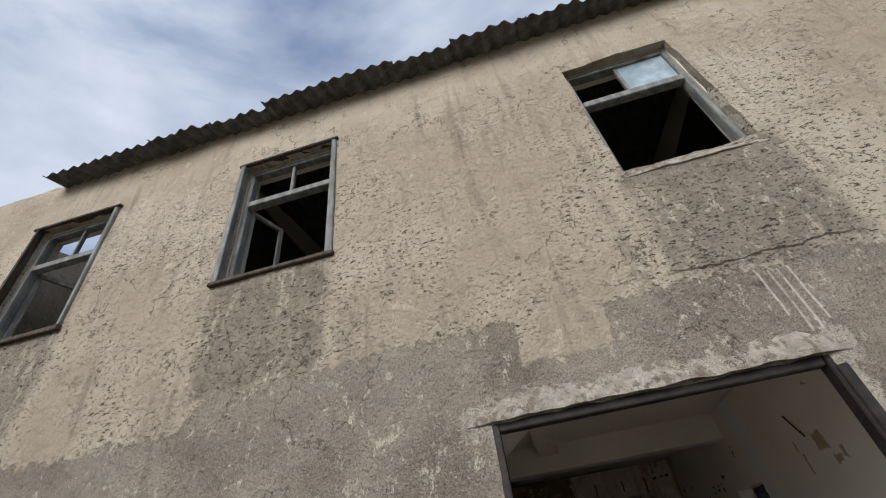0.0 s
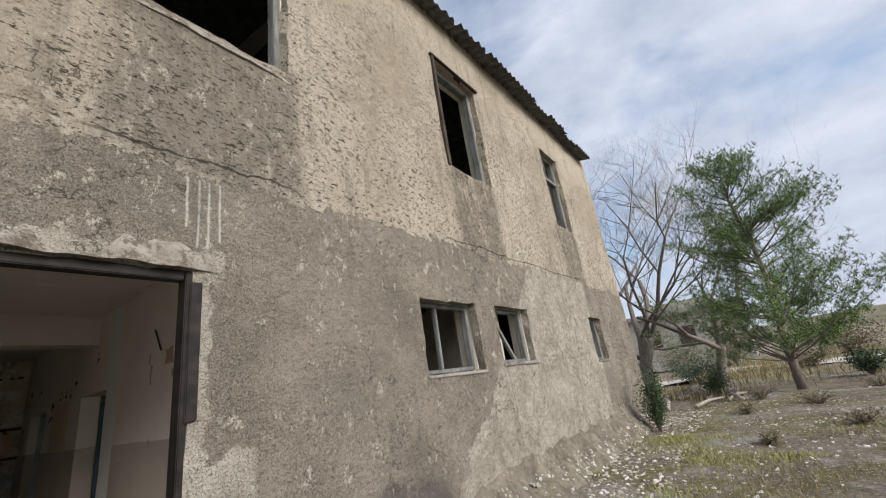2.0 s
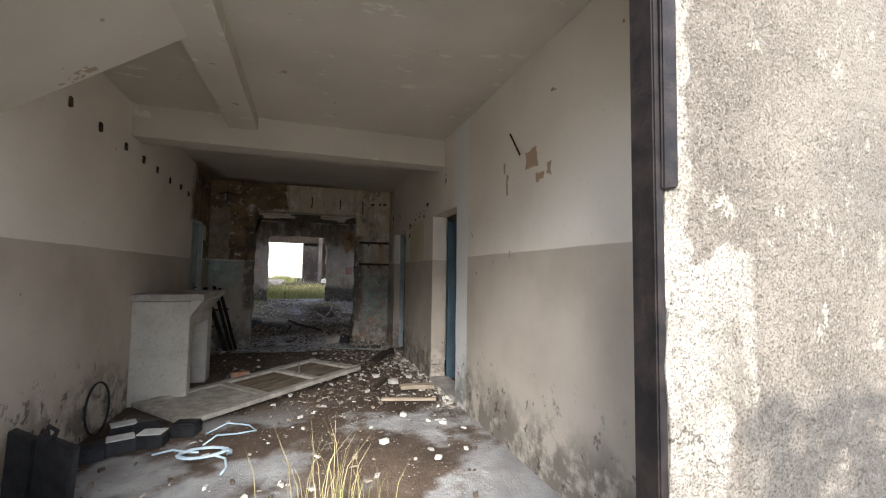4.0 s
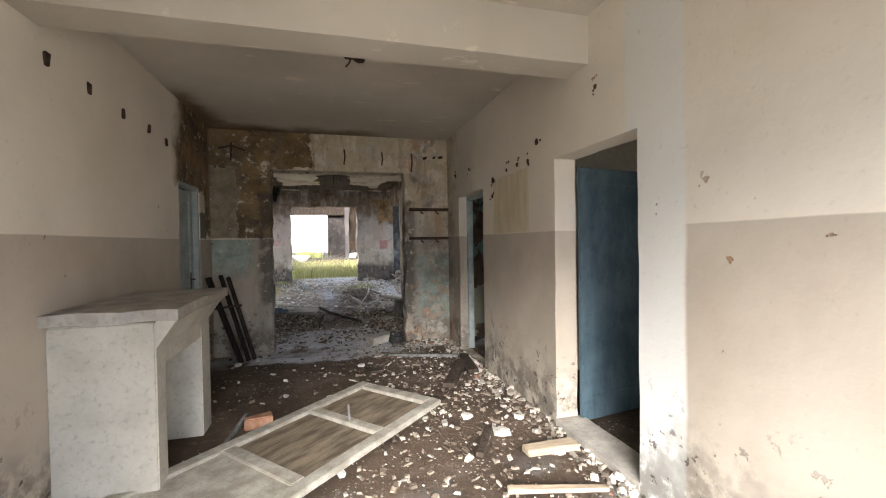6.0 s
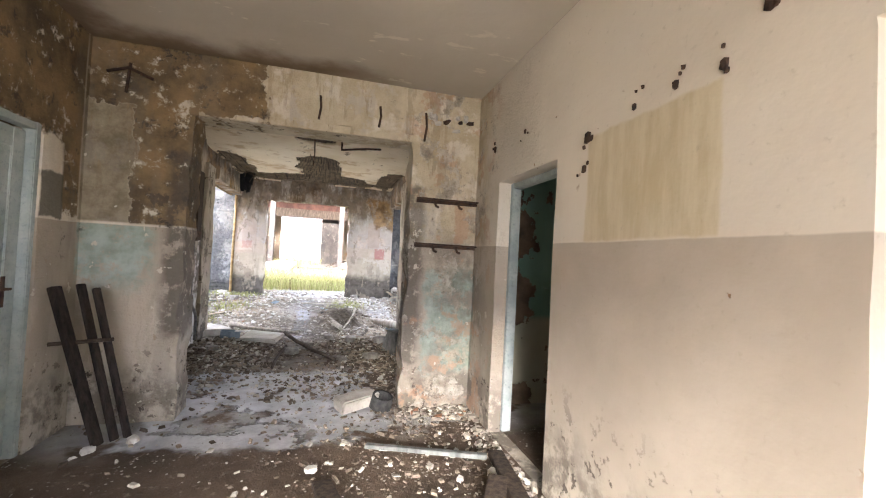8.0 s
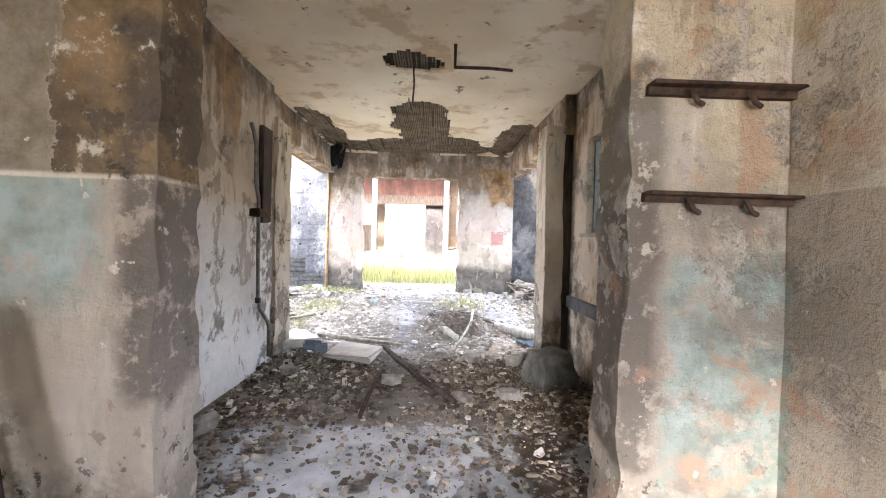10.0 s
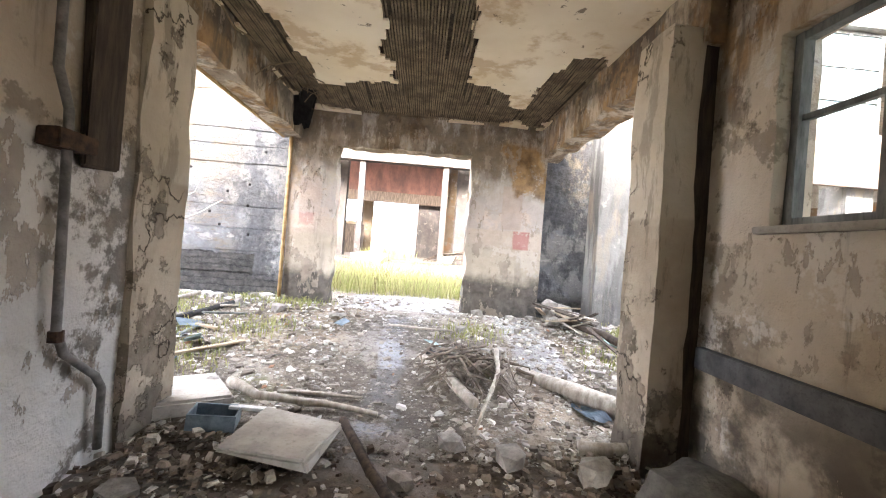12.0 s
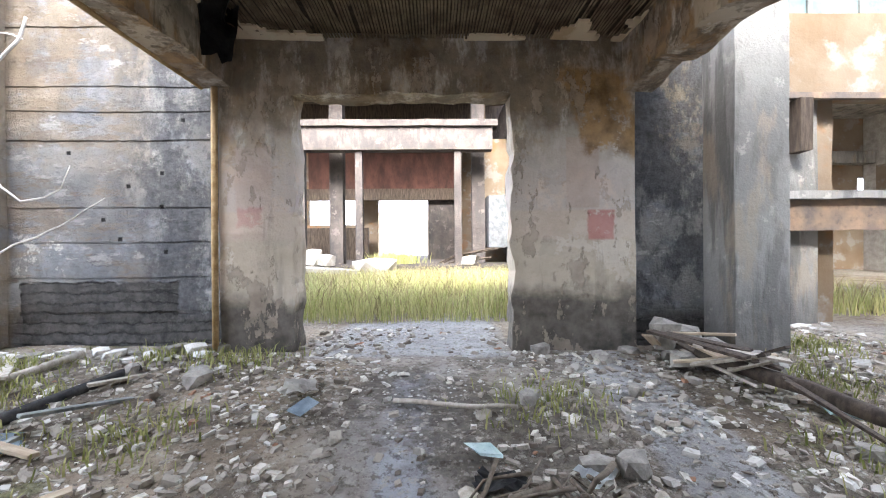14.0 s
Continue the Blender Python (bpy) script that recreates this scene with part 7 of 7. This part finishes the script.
for i in range(16):
    l = r3.uniform(.25, .7)
    plank(2.22 + r3.gauss(0, .14), 16.0 + r3.gauss(0, .3), .42 + .015 * i, l, r3.uniform(.03, .09), .018, r3.gauss(115, 28), r3.gauss(0, 16), mat_=(WOODDARK, DRIFT, WOODPALE, WOODDARK)[i % 4], label="broken lath in the heap at the wall", name="lath")

# white dead creeper at the west side
STEM = plain("bleached_stem", (0.50, 0.47, 0.43), (0.72, 0.69, 0.65), 15)
branch("creeper", [(-3.02, 16.6, 3.2), (-3.08, 16.6, 3.0), (-3.30, 16.58, 2.74), (-3.29, 16.55, 2.5), (-3.42, 16.55, 2.42), (-3.75, 16.7, 2.3), (-3.8, 16.9, 1.9), (-3.8, 16.9, 0.3)], .011, .014, STEM, "bleached dead creeper stem at the concrete wall", "creeper", 6, .03)
branch("creeper", [(-3.8, 16.9, 2.7), (-3.6, 16.62, 2.5), (-3.42, 16.6, 2.2), (-3.22, 16.58, 1.82), (-3.07, 16.58, 1.70), (-2.9, 16.6, 1.73), (-2.78, 16.62, 1.80), (-2.72, 16.64, 2.0)], .013, .005, STEM, "bleached dead creeper stem at the concrete wall", "creeper", 6, .02)
branch("creeper", [(-3.75, 16.92, 0.9), (-3.6, 16.7, 1.12), (-3.4, 16.58, 1.22), (-2.93, 16.56, 1.41), (-2.6, 16.55, 1.55), (-2.37, 16.55, 1.72)], .012, .004, STEM, "bleached dead creeper stem at the concrete wall", "creeper", 6, .03)
branch("creeper", [(-3.05, 16.6, 3.0), (-3.3, 16.62, 3.1), (-3.45, 16.64, 3.0), (-3.75, 16.9, 2.9)], .007, .003, STEM, "thin bleached creeper twig", "creeper", 5, .05)

# yard grass
blades("yard_grass", 42000, lambda r: (r.uniform(-8, 6.5), 18.1 + 6.3 * r.random() ** 1.0, .36), lambda r: r.uniform(.2, .58), .011, YARDGRASS, "tall pale green grass filling the yard", 41, .55)
blades("yard_grass_dry", 9000, lambda r: (r.uniform(-8, 6.5), 18.3 + 6.1 * r.random(), .36), lambda r: r.uniform(.4, .72), .014, DRYGRASS, "dry seeding grass among the green", 42, .6)
blades("platform_grass", 900, lambda r: (-1.0 + r.gauss(0, .35), RY + 1.5 + r.gauss(0, .4), PLAT), lambda r: r.uniform(.2, .55), .02, GRASS, "green weeds on the ruin platform", 43, .6)

# ---- outdoors by the facade ----


def tree(name, label, x, y, height, r0, depth, seed, lean, mat_, spread=.55, gravity=.0, bole=.34):
    r = random.Random(seed)
    t = empty(name, label, "tree", at=pose(x, y, ground_z(x, y) - .05))
    trunk, crown = bmesh.new(), bmesh.new()
    tips = []

    def grow(p, d, length, rad, lvl):
        bm = trunk if lvl == 0 else crown
        pts, rad2 = [p], [rad]
        q, dd = p.copy(), d.copy()
        n = 5 if lvl < 2 else 3
        for i in range(n):
            dd = (dd + Vector((r.uniform(-1, 1), r.uniform(-1, 1), r.uniform(-.6, .9) + gravity)) * .22).normalized()
            q = q + dd * length / n
            pts.append(q.copy())
            rad2.append(rad * (1 - .5 * (i + 1) / n))
        tube(bm, pts, rad2, 8 if lvl < 2 else (5 if lvl < 4 else 3), False)
        tips.append(q)
        if lvl >= depth:
            return
        for c in range(3 if lvl < 3 else 4):
            f = r.randint(max(1, n // 2 - 1), n)
            side = Vector((r.uniform(-1, 1), r.uniform(-1, 1), r.uniform(-.1, .7))).normalized()
            grow(pts[f], (dd * (1 - spread) + side * spread * 1.25).normalized(), (height * .34 if lvl == 0 else length) * r.uniform(.6, .86), rad2[f] * r.uniform(.55, .8), lvl + 1)

    grow(Vector((0, 0, 0)), Vector((*lean, 1)).normalized(), height * bole, r0, 0)
    part("trunk", trunk, mat_, t, smooth=True)
    part("crown", crown, mat_, t, "bare twigs", smooth=True)
    return t


tree("bare_tree", "bare grey tree with crooked limbs beside the house", 17.0, 3.9, 19.5, .30, 6, 8, (.05, -.1), BARK, .55, .12, .13)
tree("bare_tree", "leaning bare tree behind the house corner", 20.0, 1.9, 15.0, .2, 6, 12, (.1, -.2), BARK, .5, .15, .22)


def pine(x, y, height, seed, label):
    r = random.Random(seed)
    g = ground_z(x, y) - .05
    t = empty("pine_tree", label, "tree", at=pose(x, y, g))
    trunk, limbs = bmesh.new(), bmesh.new()
    spine = [Vector((.25 * math.sin(z * .9) * z / height, .2 * math.cos(z * 1.1) * z / height - .2 * z / height, z)) for z in [height * i / 9 for i in range(10)]]
    tube(trunk, spine, [.12 * (1 - .88 * i / 9) for i in range(10)], 8)
    verts, faces = [], []
    for i in range(120):
        f = .1 + .88 * r.random() ** 1.25
        k2 = f * 9
        base = spine[int(k2)].lerp(spine[min(9, int(k2) + 1)], k2 % 1)
        a = r.uniform(0, 6.28)
        l = (3.3 * (1 - f) ** .8 + .55) * r.uniform(.6, 1.15)
        pts = [base]
        d = Vector((math.cos(a), math.sin(a), r.uniform(.15, .7)))
        for s in range(4):
            d = (d + Vector((r.uniform(-.3, .3), r.uniform(-.3, .3), r.uniform(-.1, .3)))).normalized()
            pts.append(pts[-1] + d * l / 4)
        tube(limbs, pts, [.028, .022, .016, .01, .005], 4, False)
        for s in range(int(34 * l) + 14):
            ft = r.uniform(.3, 1.0) * 3.99
            c = pts[int(ft)].lerp(pts[int(ft) + 1], ft % 1) + Vector((r.gauss(0, .13), r.gauss(0, .13), r.gauss(0, .1)))
            for n in range(7):
                dd = Vector((r.gauss(0, 1), r.gauss(0, 1), r.gauss(.5, .8))).normalized() * r.uniform(.09, .17)
                w2 = dd.orthogonal().normalized() * .008
                b3 = len(verts)
                verts += [c - w2, c + w2, c + dd]
                faces.append((b3, b3 + 1, b3 + 2))
    part("trunk", trunk, BARK, t, smooth=True)
    part("crown_wood", limbs, BARK, t, smooth=True)
    raw("crown", verts, faces, NEEDLE, t, "green needle tufts")


pine(15.2, -0.2, 7.1, 3, "young green pine with an open crown")


def bush(x, y, w, h, seed, mat_, label, count=2600, leaf=.05, name="bush"):
    r = random.Random(seed)
    b4 = empty(name, label, "bush", at=pose(x, y, ground_z(x, y) - .03))
    stems = bmesh.new()
    verts, faces = [], []
    ends = []
    for i in range(16):
        e = Vector((r.gauss(0, w * .35), r.gauss(0, w * .35), h * r.uniform(.55, 1.0)))
        tube(stems, [(0, 0, 0), e * .5 + Vector((0, 0, h * .1)), e], [.018, .012, .005], 4, False)
        ends.append(e)
    for i in range(count):
        e = ends[int(r.random() * 16)]
        c = e * r.uniform(.3, 1.05) + Vector((r.gauss(0, w * .13), r.gauss(0, w * .13), r.gauss(0, h * .07)))
        c.z = max(.03, c.z)
        d = Vector((r.gauss(0, 1), r.gauss(0, 1), r.gauss(.4, .7))).normalized() * leaf * r.uniform(.6, 1.5)
        s = d.orthogonal().normalized() * leaf * .22
        b3 = len(verts)
        verts += [c, c + d * .5 + s, c + d, c + d * .5 - s]
        faces.append((b3, b3 + 1, b3 + 2, b3 + 3))
    part("branchwork", stems, BARK, b4)
    raw("foliage", verts, faces, mat_, b4, "dense small leaves")


bush(9.65, 2.3, .42, 1.2, 4, LEAF, "dark green shrub growing against the house corner", 3000)
bush(14.9, 1.7, .75, 1.0, 5, LEAF, "dark green rounded bush beside fallen wood", 3600)
for i, (x, y, w2, h2, m2) in enumerate(((17.3, -1.9, .8, .7, LEAF), (26, 3.5, 1.6, 1.4, LEAF), (24, -1, 1.2, .8, SCRUB), (29, -3, 2.2, 1.6, SCRUB), (33, 2, 2.5, 2, SCRUB), (30, -9, 2.6, 1.8, SCRUB), (36, -16, 3.4, 3.5, LEAF), (40, -10, 3.4, 3.2, LEAF), (21, -8, 1.0, .7, SCRUB), (38, 6, 3, 2.4, SCRUB), (46, -4, 4, 3.0, SCRUB), (28, 9, 2, 1.8, SCRUB))):
    bush(x, y, w2, h2, 50 + i, m2, "dry scrub bush beyond the road" if m2 is SCRUB else "dark green bush beyond the road", 2200, .05 + .03 * w2)

# road and the low ruin beyond it
bm = bmesh.new()
for i in range(41):
    y = -70 + 3.6 * i
    x = 27 + 7 * math.sin(y * .03) + .22 * y
    for dx in (-2.0, 2.0):
        bm.verts.new((x + dx, y, ground_z(x + dx, y) + .05))
bm.verts.ensure_lookup_table()
for i in range(40):
    bm.faces.new((bm.verts[2 * i], bm.verts[2 * i + 1], bm.verts[2 * i + 3], bm.verts[2 * i + 2]))
link("road", bm, ROAD, label="pale gravel road", kind="structure")
shed = empty("low_building", "low grey concrete building with a flat roof", "building")
part("wall", boxed(46, 56, 1, 13, 0, 5.0), SLAB, shed)
part("roof", boxed(45.4, 56.5, .5, 13.5, 5.0, 5.45), CONCRETE, shed)
part("parapet", boxed(48, 55, 3, 9, 5.45, 6.4), SLAB, shed)
for y in (2, 5, 8, 11):
    part("window", boxed(45.9, 45.99, y, y + 1.4, 2.2, 3.8), WOODDARK, shed)
# distant rise
bm = bmesh.new()
cols = []
for i in range(61):
    a = radians(-75 + 150 * i / 60)
    rr = 230
    h2 = 7 + 4 * noise.noise(Vector((i * .13, 0, 0))) + 1.5 * noise.noise(Vector((i * .6, 3, 0)))
    cols.append([bm.verts.new((rr * math.cos(a), rr * math.sin(a), -1)), bm.verts.new(((rr + 60) * math.cos(a), (rr + 60) * math.sin(a), h2)), bm.verts.new(((rr + 160) * math.cos(a), (rr + 160) * math.sin(a), -1))])
for a, b2 in zip(cols, cols[1:]):
    for j in range(2):
        bm.faces.new((a[j], b2[j], b2[j + 1], a[j + 1]))
k = Kit("distant_scrub")
base = k.tint(k.noise(.05, 6, .7), (0.07, 0.075, 0.045), (0.22, 0.185, 0.12))
link("backdrop_hill", bm, k.done(base, .95), label="low scrub-covered rise in the distance", kind="structure")


def front_spot(r):
    while True:
        x, y = 1.6 + 13 * r.random() ** 1.2, 2.5 - 7 * r.random() ** 1.3
        if noise.noise(Vector((x * .7, y * .7, 3))) + r.uniform(-.5, .5) > -.15:
            return x, y, ground_z(x, y) - .004


def foot_spot(r):
    x = 1.6 + 11 * r.random()
    y = 2.36 - .75 * r.random() ** 1.5
    return x, y, ground_z(x, y)


chips("front_gravel", 6500, front_spot, lambda r: 0.014 + 0.055 * r.random() ** 3, PALE, "pale stones scattered over the dry ground", 61)
chips("wall_foot_stones", 1100, foot_spot, lambda r: 0.012 + 0.06 * r.random() ** 2.6, PALE, "pale stones fallen along the wall foot", 62, .7)


def tuft_spot(centres, s):
    def f(r):
        a, b2, w2 = centres[int(r.random() * len(centres))]
        x, y = a + r.gauss(0, w2), b2 + r.gauss(0, w2)
        return x, y, ground_z(x, y)
    return f


blades("grass_tuft", 1300, tuft_spot(((3.15, 1.75, .13), (3.45, 1.95, .1)), 1), lambda r: r.uniform(.25, .6), .0042, DRYGRASS, "tall tuft of dry yellow-green grass", 63, .9)
low_c = [(rng.uniform(2.2, 13), rng.uniform(-4.5, 2.2), rng.uniform(.15, .5)) for _ in range(46)]
blades("low_grass", 15000, tuft_spot(low_c, 1), lambda r: r.uniform(.03, .10), .0055, DRYGRASS, "low dry grass and moss on the stony ground", 64, .9)
low_c2 = [(rng.uniform(2.0, 9), rng.uniform(0.2, 2.3), rng.uniform(.12, .35)) for _ in range(22)]
blades("low_green", 6000, tuft_spot(low_c2, 1), lambda r: r.uniform(.03, .09), .009, GRASS, "low green moss and grass by the wall", 65, .9)
straw_c = [(rng.uniform(14, 34), rng.uniform(-14, 6), rng.uniform(.6, 1.6)) for _ in range(40)]
blades("straw_field", 12000, tuft_spot(straw_c, 1), lambda r: r.uniform(.15, .45), .025, DRYGRASS, "dry straw-coloured grass beyond the trees", 66, .7)
for i in range(9):
    x, y = 13.2 + rng.uniform(-1.6, 1.8), 2.2 + rng.uniform(-1.2, .9)
    a = rng.uniform(-.6, .6)
    branch("deadwood", [(x, y, ground_z(x, y) + .05), (x + .6, y + a * .5, ground_z(x, y) + .12), (x + 1.3, y + a, ground_z(x, y) + .08)], .05, .025, DRIFT, "grey dead branch lying by the bushes", "branch")
for x, y, l in ((9.2, -1.2, 1.4), (10.6, -2.2, 1.0), (7.2, -2.0, .7)):
    branch("deadwood", [(x, y, ground_z(x, y) + .04), (x + l * .5, y + .1, ground_z(x, y) + .06), (x + l, y - .1, ground_z(x, y) + .04)], .035, .02, DRIFT, "grey dead branch on the stony ground", "branch")

# flat stones, torn plastic and broken boards littering the sides of the porch
r4 = random.Random(29)
TORN = plain("torn_white_plastic", (0.42, 0.44, 0.45), (0.66, 0.68, 0.68), 6, rough=0.4, bump=0.004)


def torn_sheet(x, y, size, mat_, label, seed):
    """A crumpled scrap of sheet lying on the rubble."""
    bm = bmesh.new()
    n = 7
    grid = []
    for j in range(n):
        grid.append([])
        for i in range(n):
            u, v = (i / (n - 1) - .5) * size * 1.5, (j / (n - 1) - .5) * size
            edge = 1 + .35 * noise.noise(Vector((i * .9, j * .9, seed)))
            h2 = .025 + .05 * noise.noise(Vector((u * 9, v * 9, seed))) + .02 * noise.noise(Vector((u * 30, v * 30, seed)))
            grid[-1].append(bm.verts.new((u * edge, v * edge, h2)))
    for j in range(n - 1):
        for i in range(n - 1):
            bm.faces.new((grid[j][i], grid[j][i + 1], grid[j + 1][i + 1], grid[j + 1][i]))
    bmesh.ops.solidify(bm, geom=bm.faces[:], thickness=.003)
    ob = link("torn_sheet", bm, mat_, None, label, "plastic sheet", "torn sheets")
    ob.matrix_basis = pose(x, y, ground_z(x, y) + .02, 0, 0, seed * 57)


for i, (x, y, w2, m2, lab) in enumerate(((-2.1, 15.0, .32, TORN, "crumpled pale plastic sheet in the rubble"), (-2.6, 15.2, .26, BLUETRAY, "crumpled blue-grey plastic sheet in the rubble"), (-1.95, 14.5, .28, BLUETRAY, "dark torn plastic in the rubble"), (-2.5, 14.4, .34, TORN, "crumpled pale plastic sheet in the rubble"), (-0.62, 15.9, .2, SLAB, "crumpled dusty cardboard scrap"), (2.55, 14.9, .24, TORN, "crumpled pale plastic sheet in the rubble"), (1.0, 15.05, .12, TORN, "small white plastic scrap on the earth"), (1.75, 14.1, .2, BLUETRAY, "blue plastic scrap under the log"), (0.55, 15.0, .14, RUBBER, "dark torn rubber scrap"))):
    torn_sheet(x, y, w2, m2, lab, i + 1)
for i in range(16):
    x = -3.5 + 1.95 * (i + r4.uniform(-.3, .3)) / 15
    y = 16.72 + r4.uniform(-.16, .12)
    sx2 = r4.uniform(.07, .17)
    ob = link("flat_stone", stone(bmesh.new(), 0, 0, 0, sx2, sx2 * .6, sx2 * .38, i * 1.7), PALE if i % 3 else GREYSTONE, None, "pale flat stone at the foot of the concrete wall", "stone", "stones along the wall foot")
    ob.matrix_basis = pose(x, y, ground_z(x, y) - .01, 0, 0, r4.uniform(0, 180))
for i in range(9):
    x, y = r4.uniform(-3.2, -1.3), r4.uniform(14.4, 16.5)
    plank(x, y, ground_z(x, y) + .02, r4.uniform(.3, .8), r4.uniform(.03, .07), .02, r4.uniform(0, 180), r4.gauss(0, 4), mat_=(DRIFT, WOODPALE, WOODGREY)[i % 3], label="weathered lath lying in the rubble", name="lath")

# black torn roofing felt hanging out of the corner of the porch ceiling
for i, (x, y, w2, h2, turn) in enumerate(((-1.34, 16.3, .34, .42, 15), (-1.22, 16.05, .22, .28, -25))):
    bm = bmesh.new()
    grid = []
    for j in range(9):
        grid.append([])
        for q in range(7):
            u, v = (q / 6 - .5) * w2 * (1 - .45 * j / 8), -h2 * j / 8 * (1 + .3 * noise.noise(Vector((q * .8, i, 2))))
            grid[-1].append(bm.verts.new((u, .06 * noise.noise(Vector((u * 8, v * 8, i * 5.0))) + .04 * math.sin(u * 25), v)))
    for j in range(8):
        for q in range(6):
            bm.faces.new((grid[j][q], grid[j][q + 1], grid[j + 1][q + 1], grid[j + 1][q]))
    bmesh.ops.solidify(bm, geom=bm.faces[:], thickness=.004)
    ob = link("roofing_felt", bm, BLACK, None, "black torn roofing felt hanging from the ceiling corner", "roofing felt", "hanging felt")
    ob.matrix_basis = pose(x, y, 3.14, 0, 0, turn)

# low grey-brown scrub on the stony ground in front
for i, (x, y, w2, h2) in enumerate(((11.2, .9, .4, .28), (12.4, -.3, .5, .3), (9.6, -.6, .35, .22), (13.6, .7, .5, .32), (10.8, -1.7, .45, .25), (8.4, .6, .3, .2), (14.6, -1.6, .6, .35), (12.0, -2.8, .5, .3), (7.3, -.9, .3, .2), (15.5, -2.8, .7, .4))):
    bush(x, y, w2, h2, 90 + i, SCRUB, "low dry grey-brown scrub on stony ground", 700, .035)
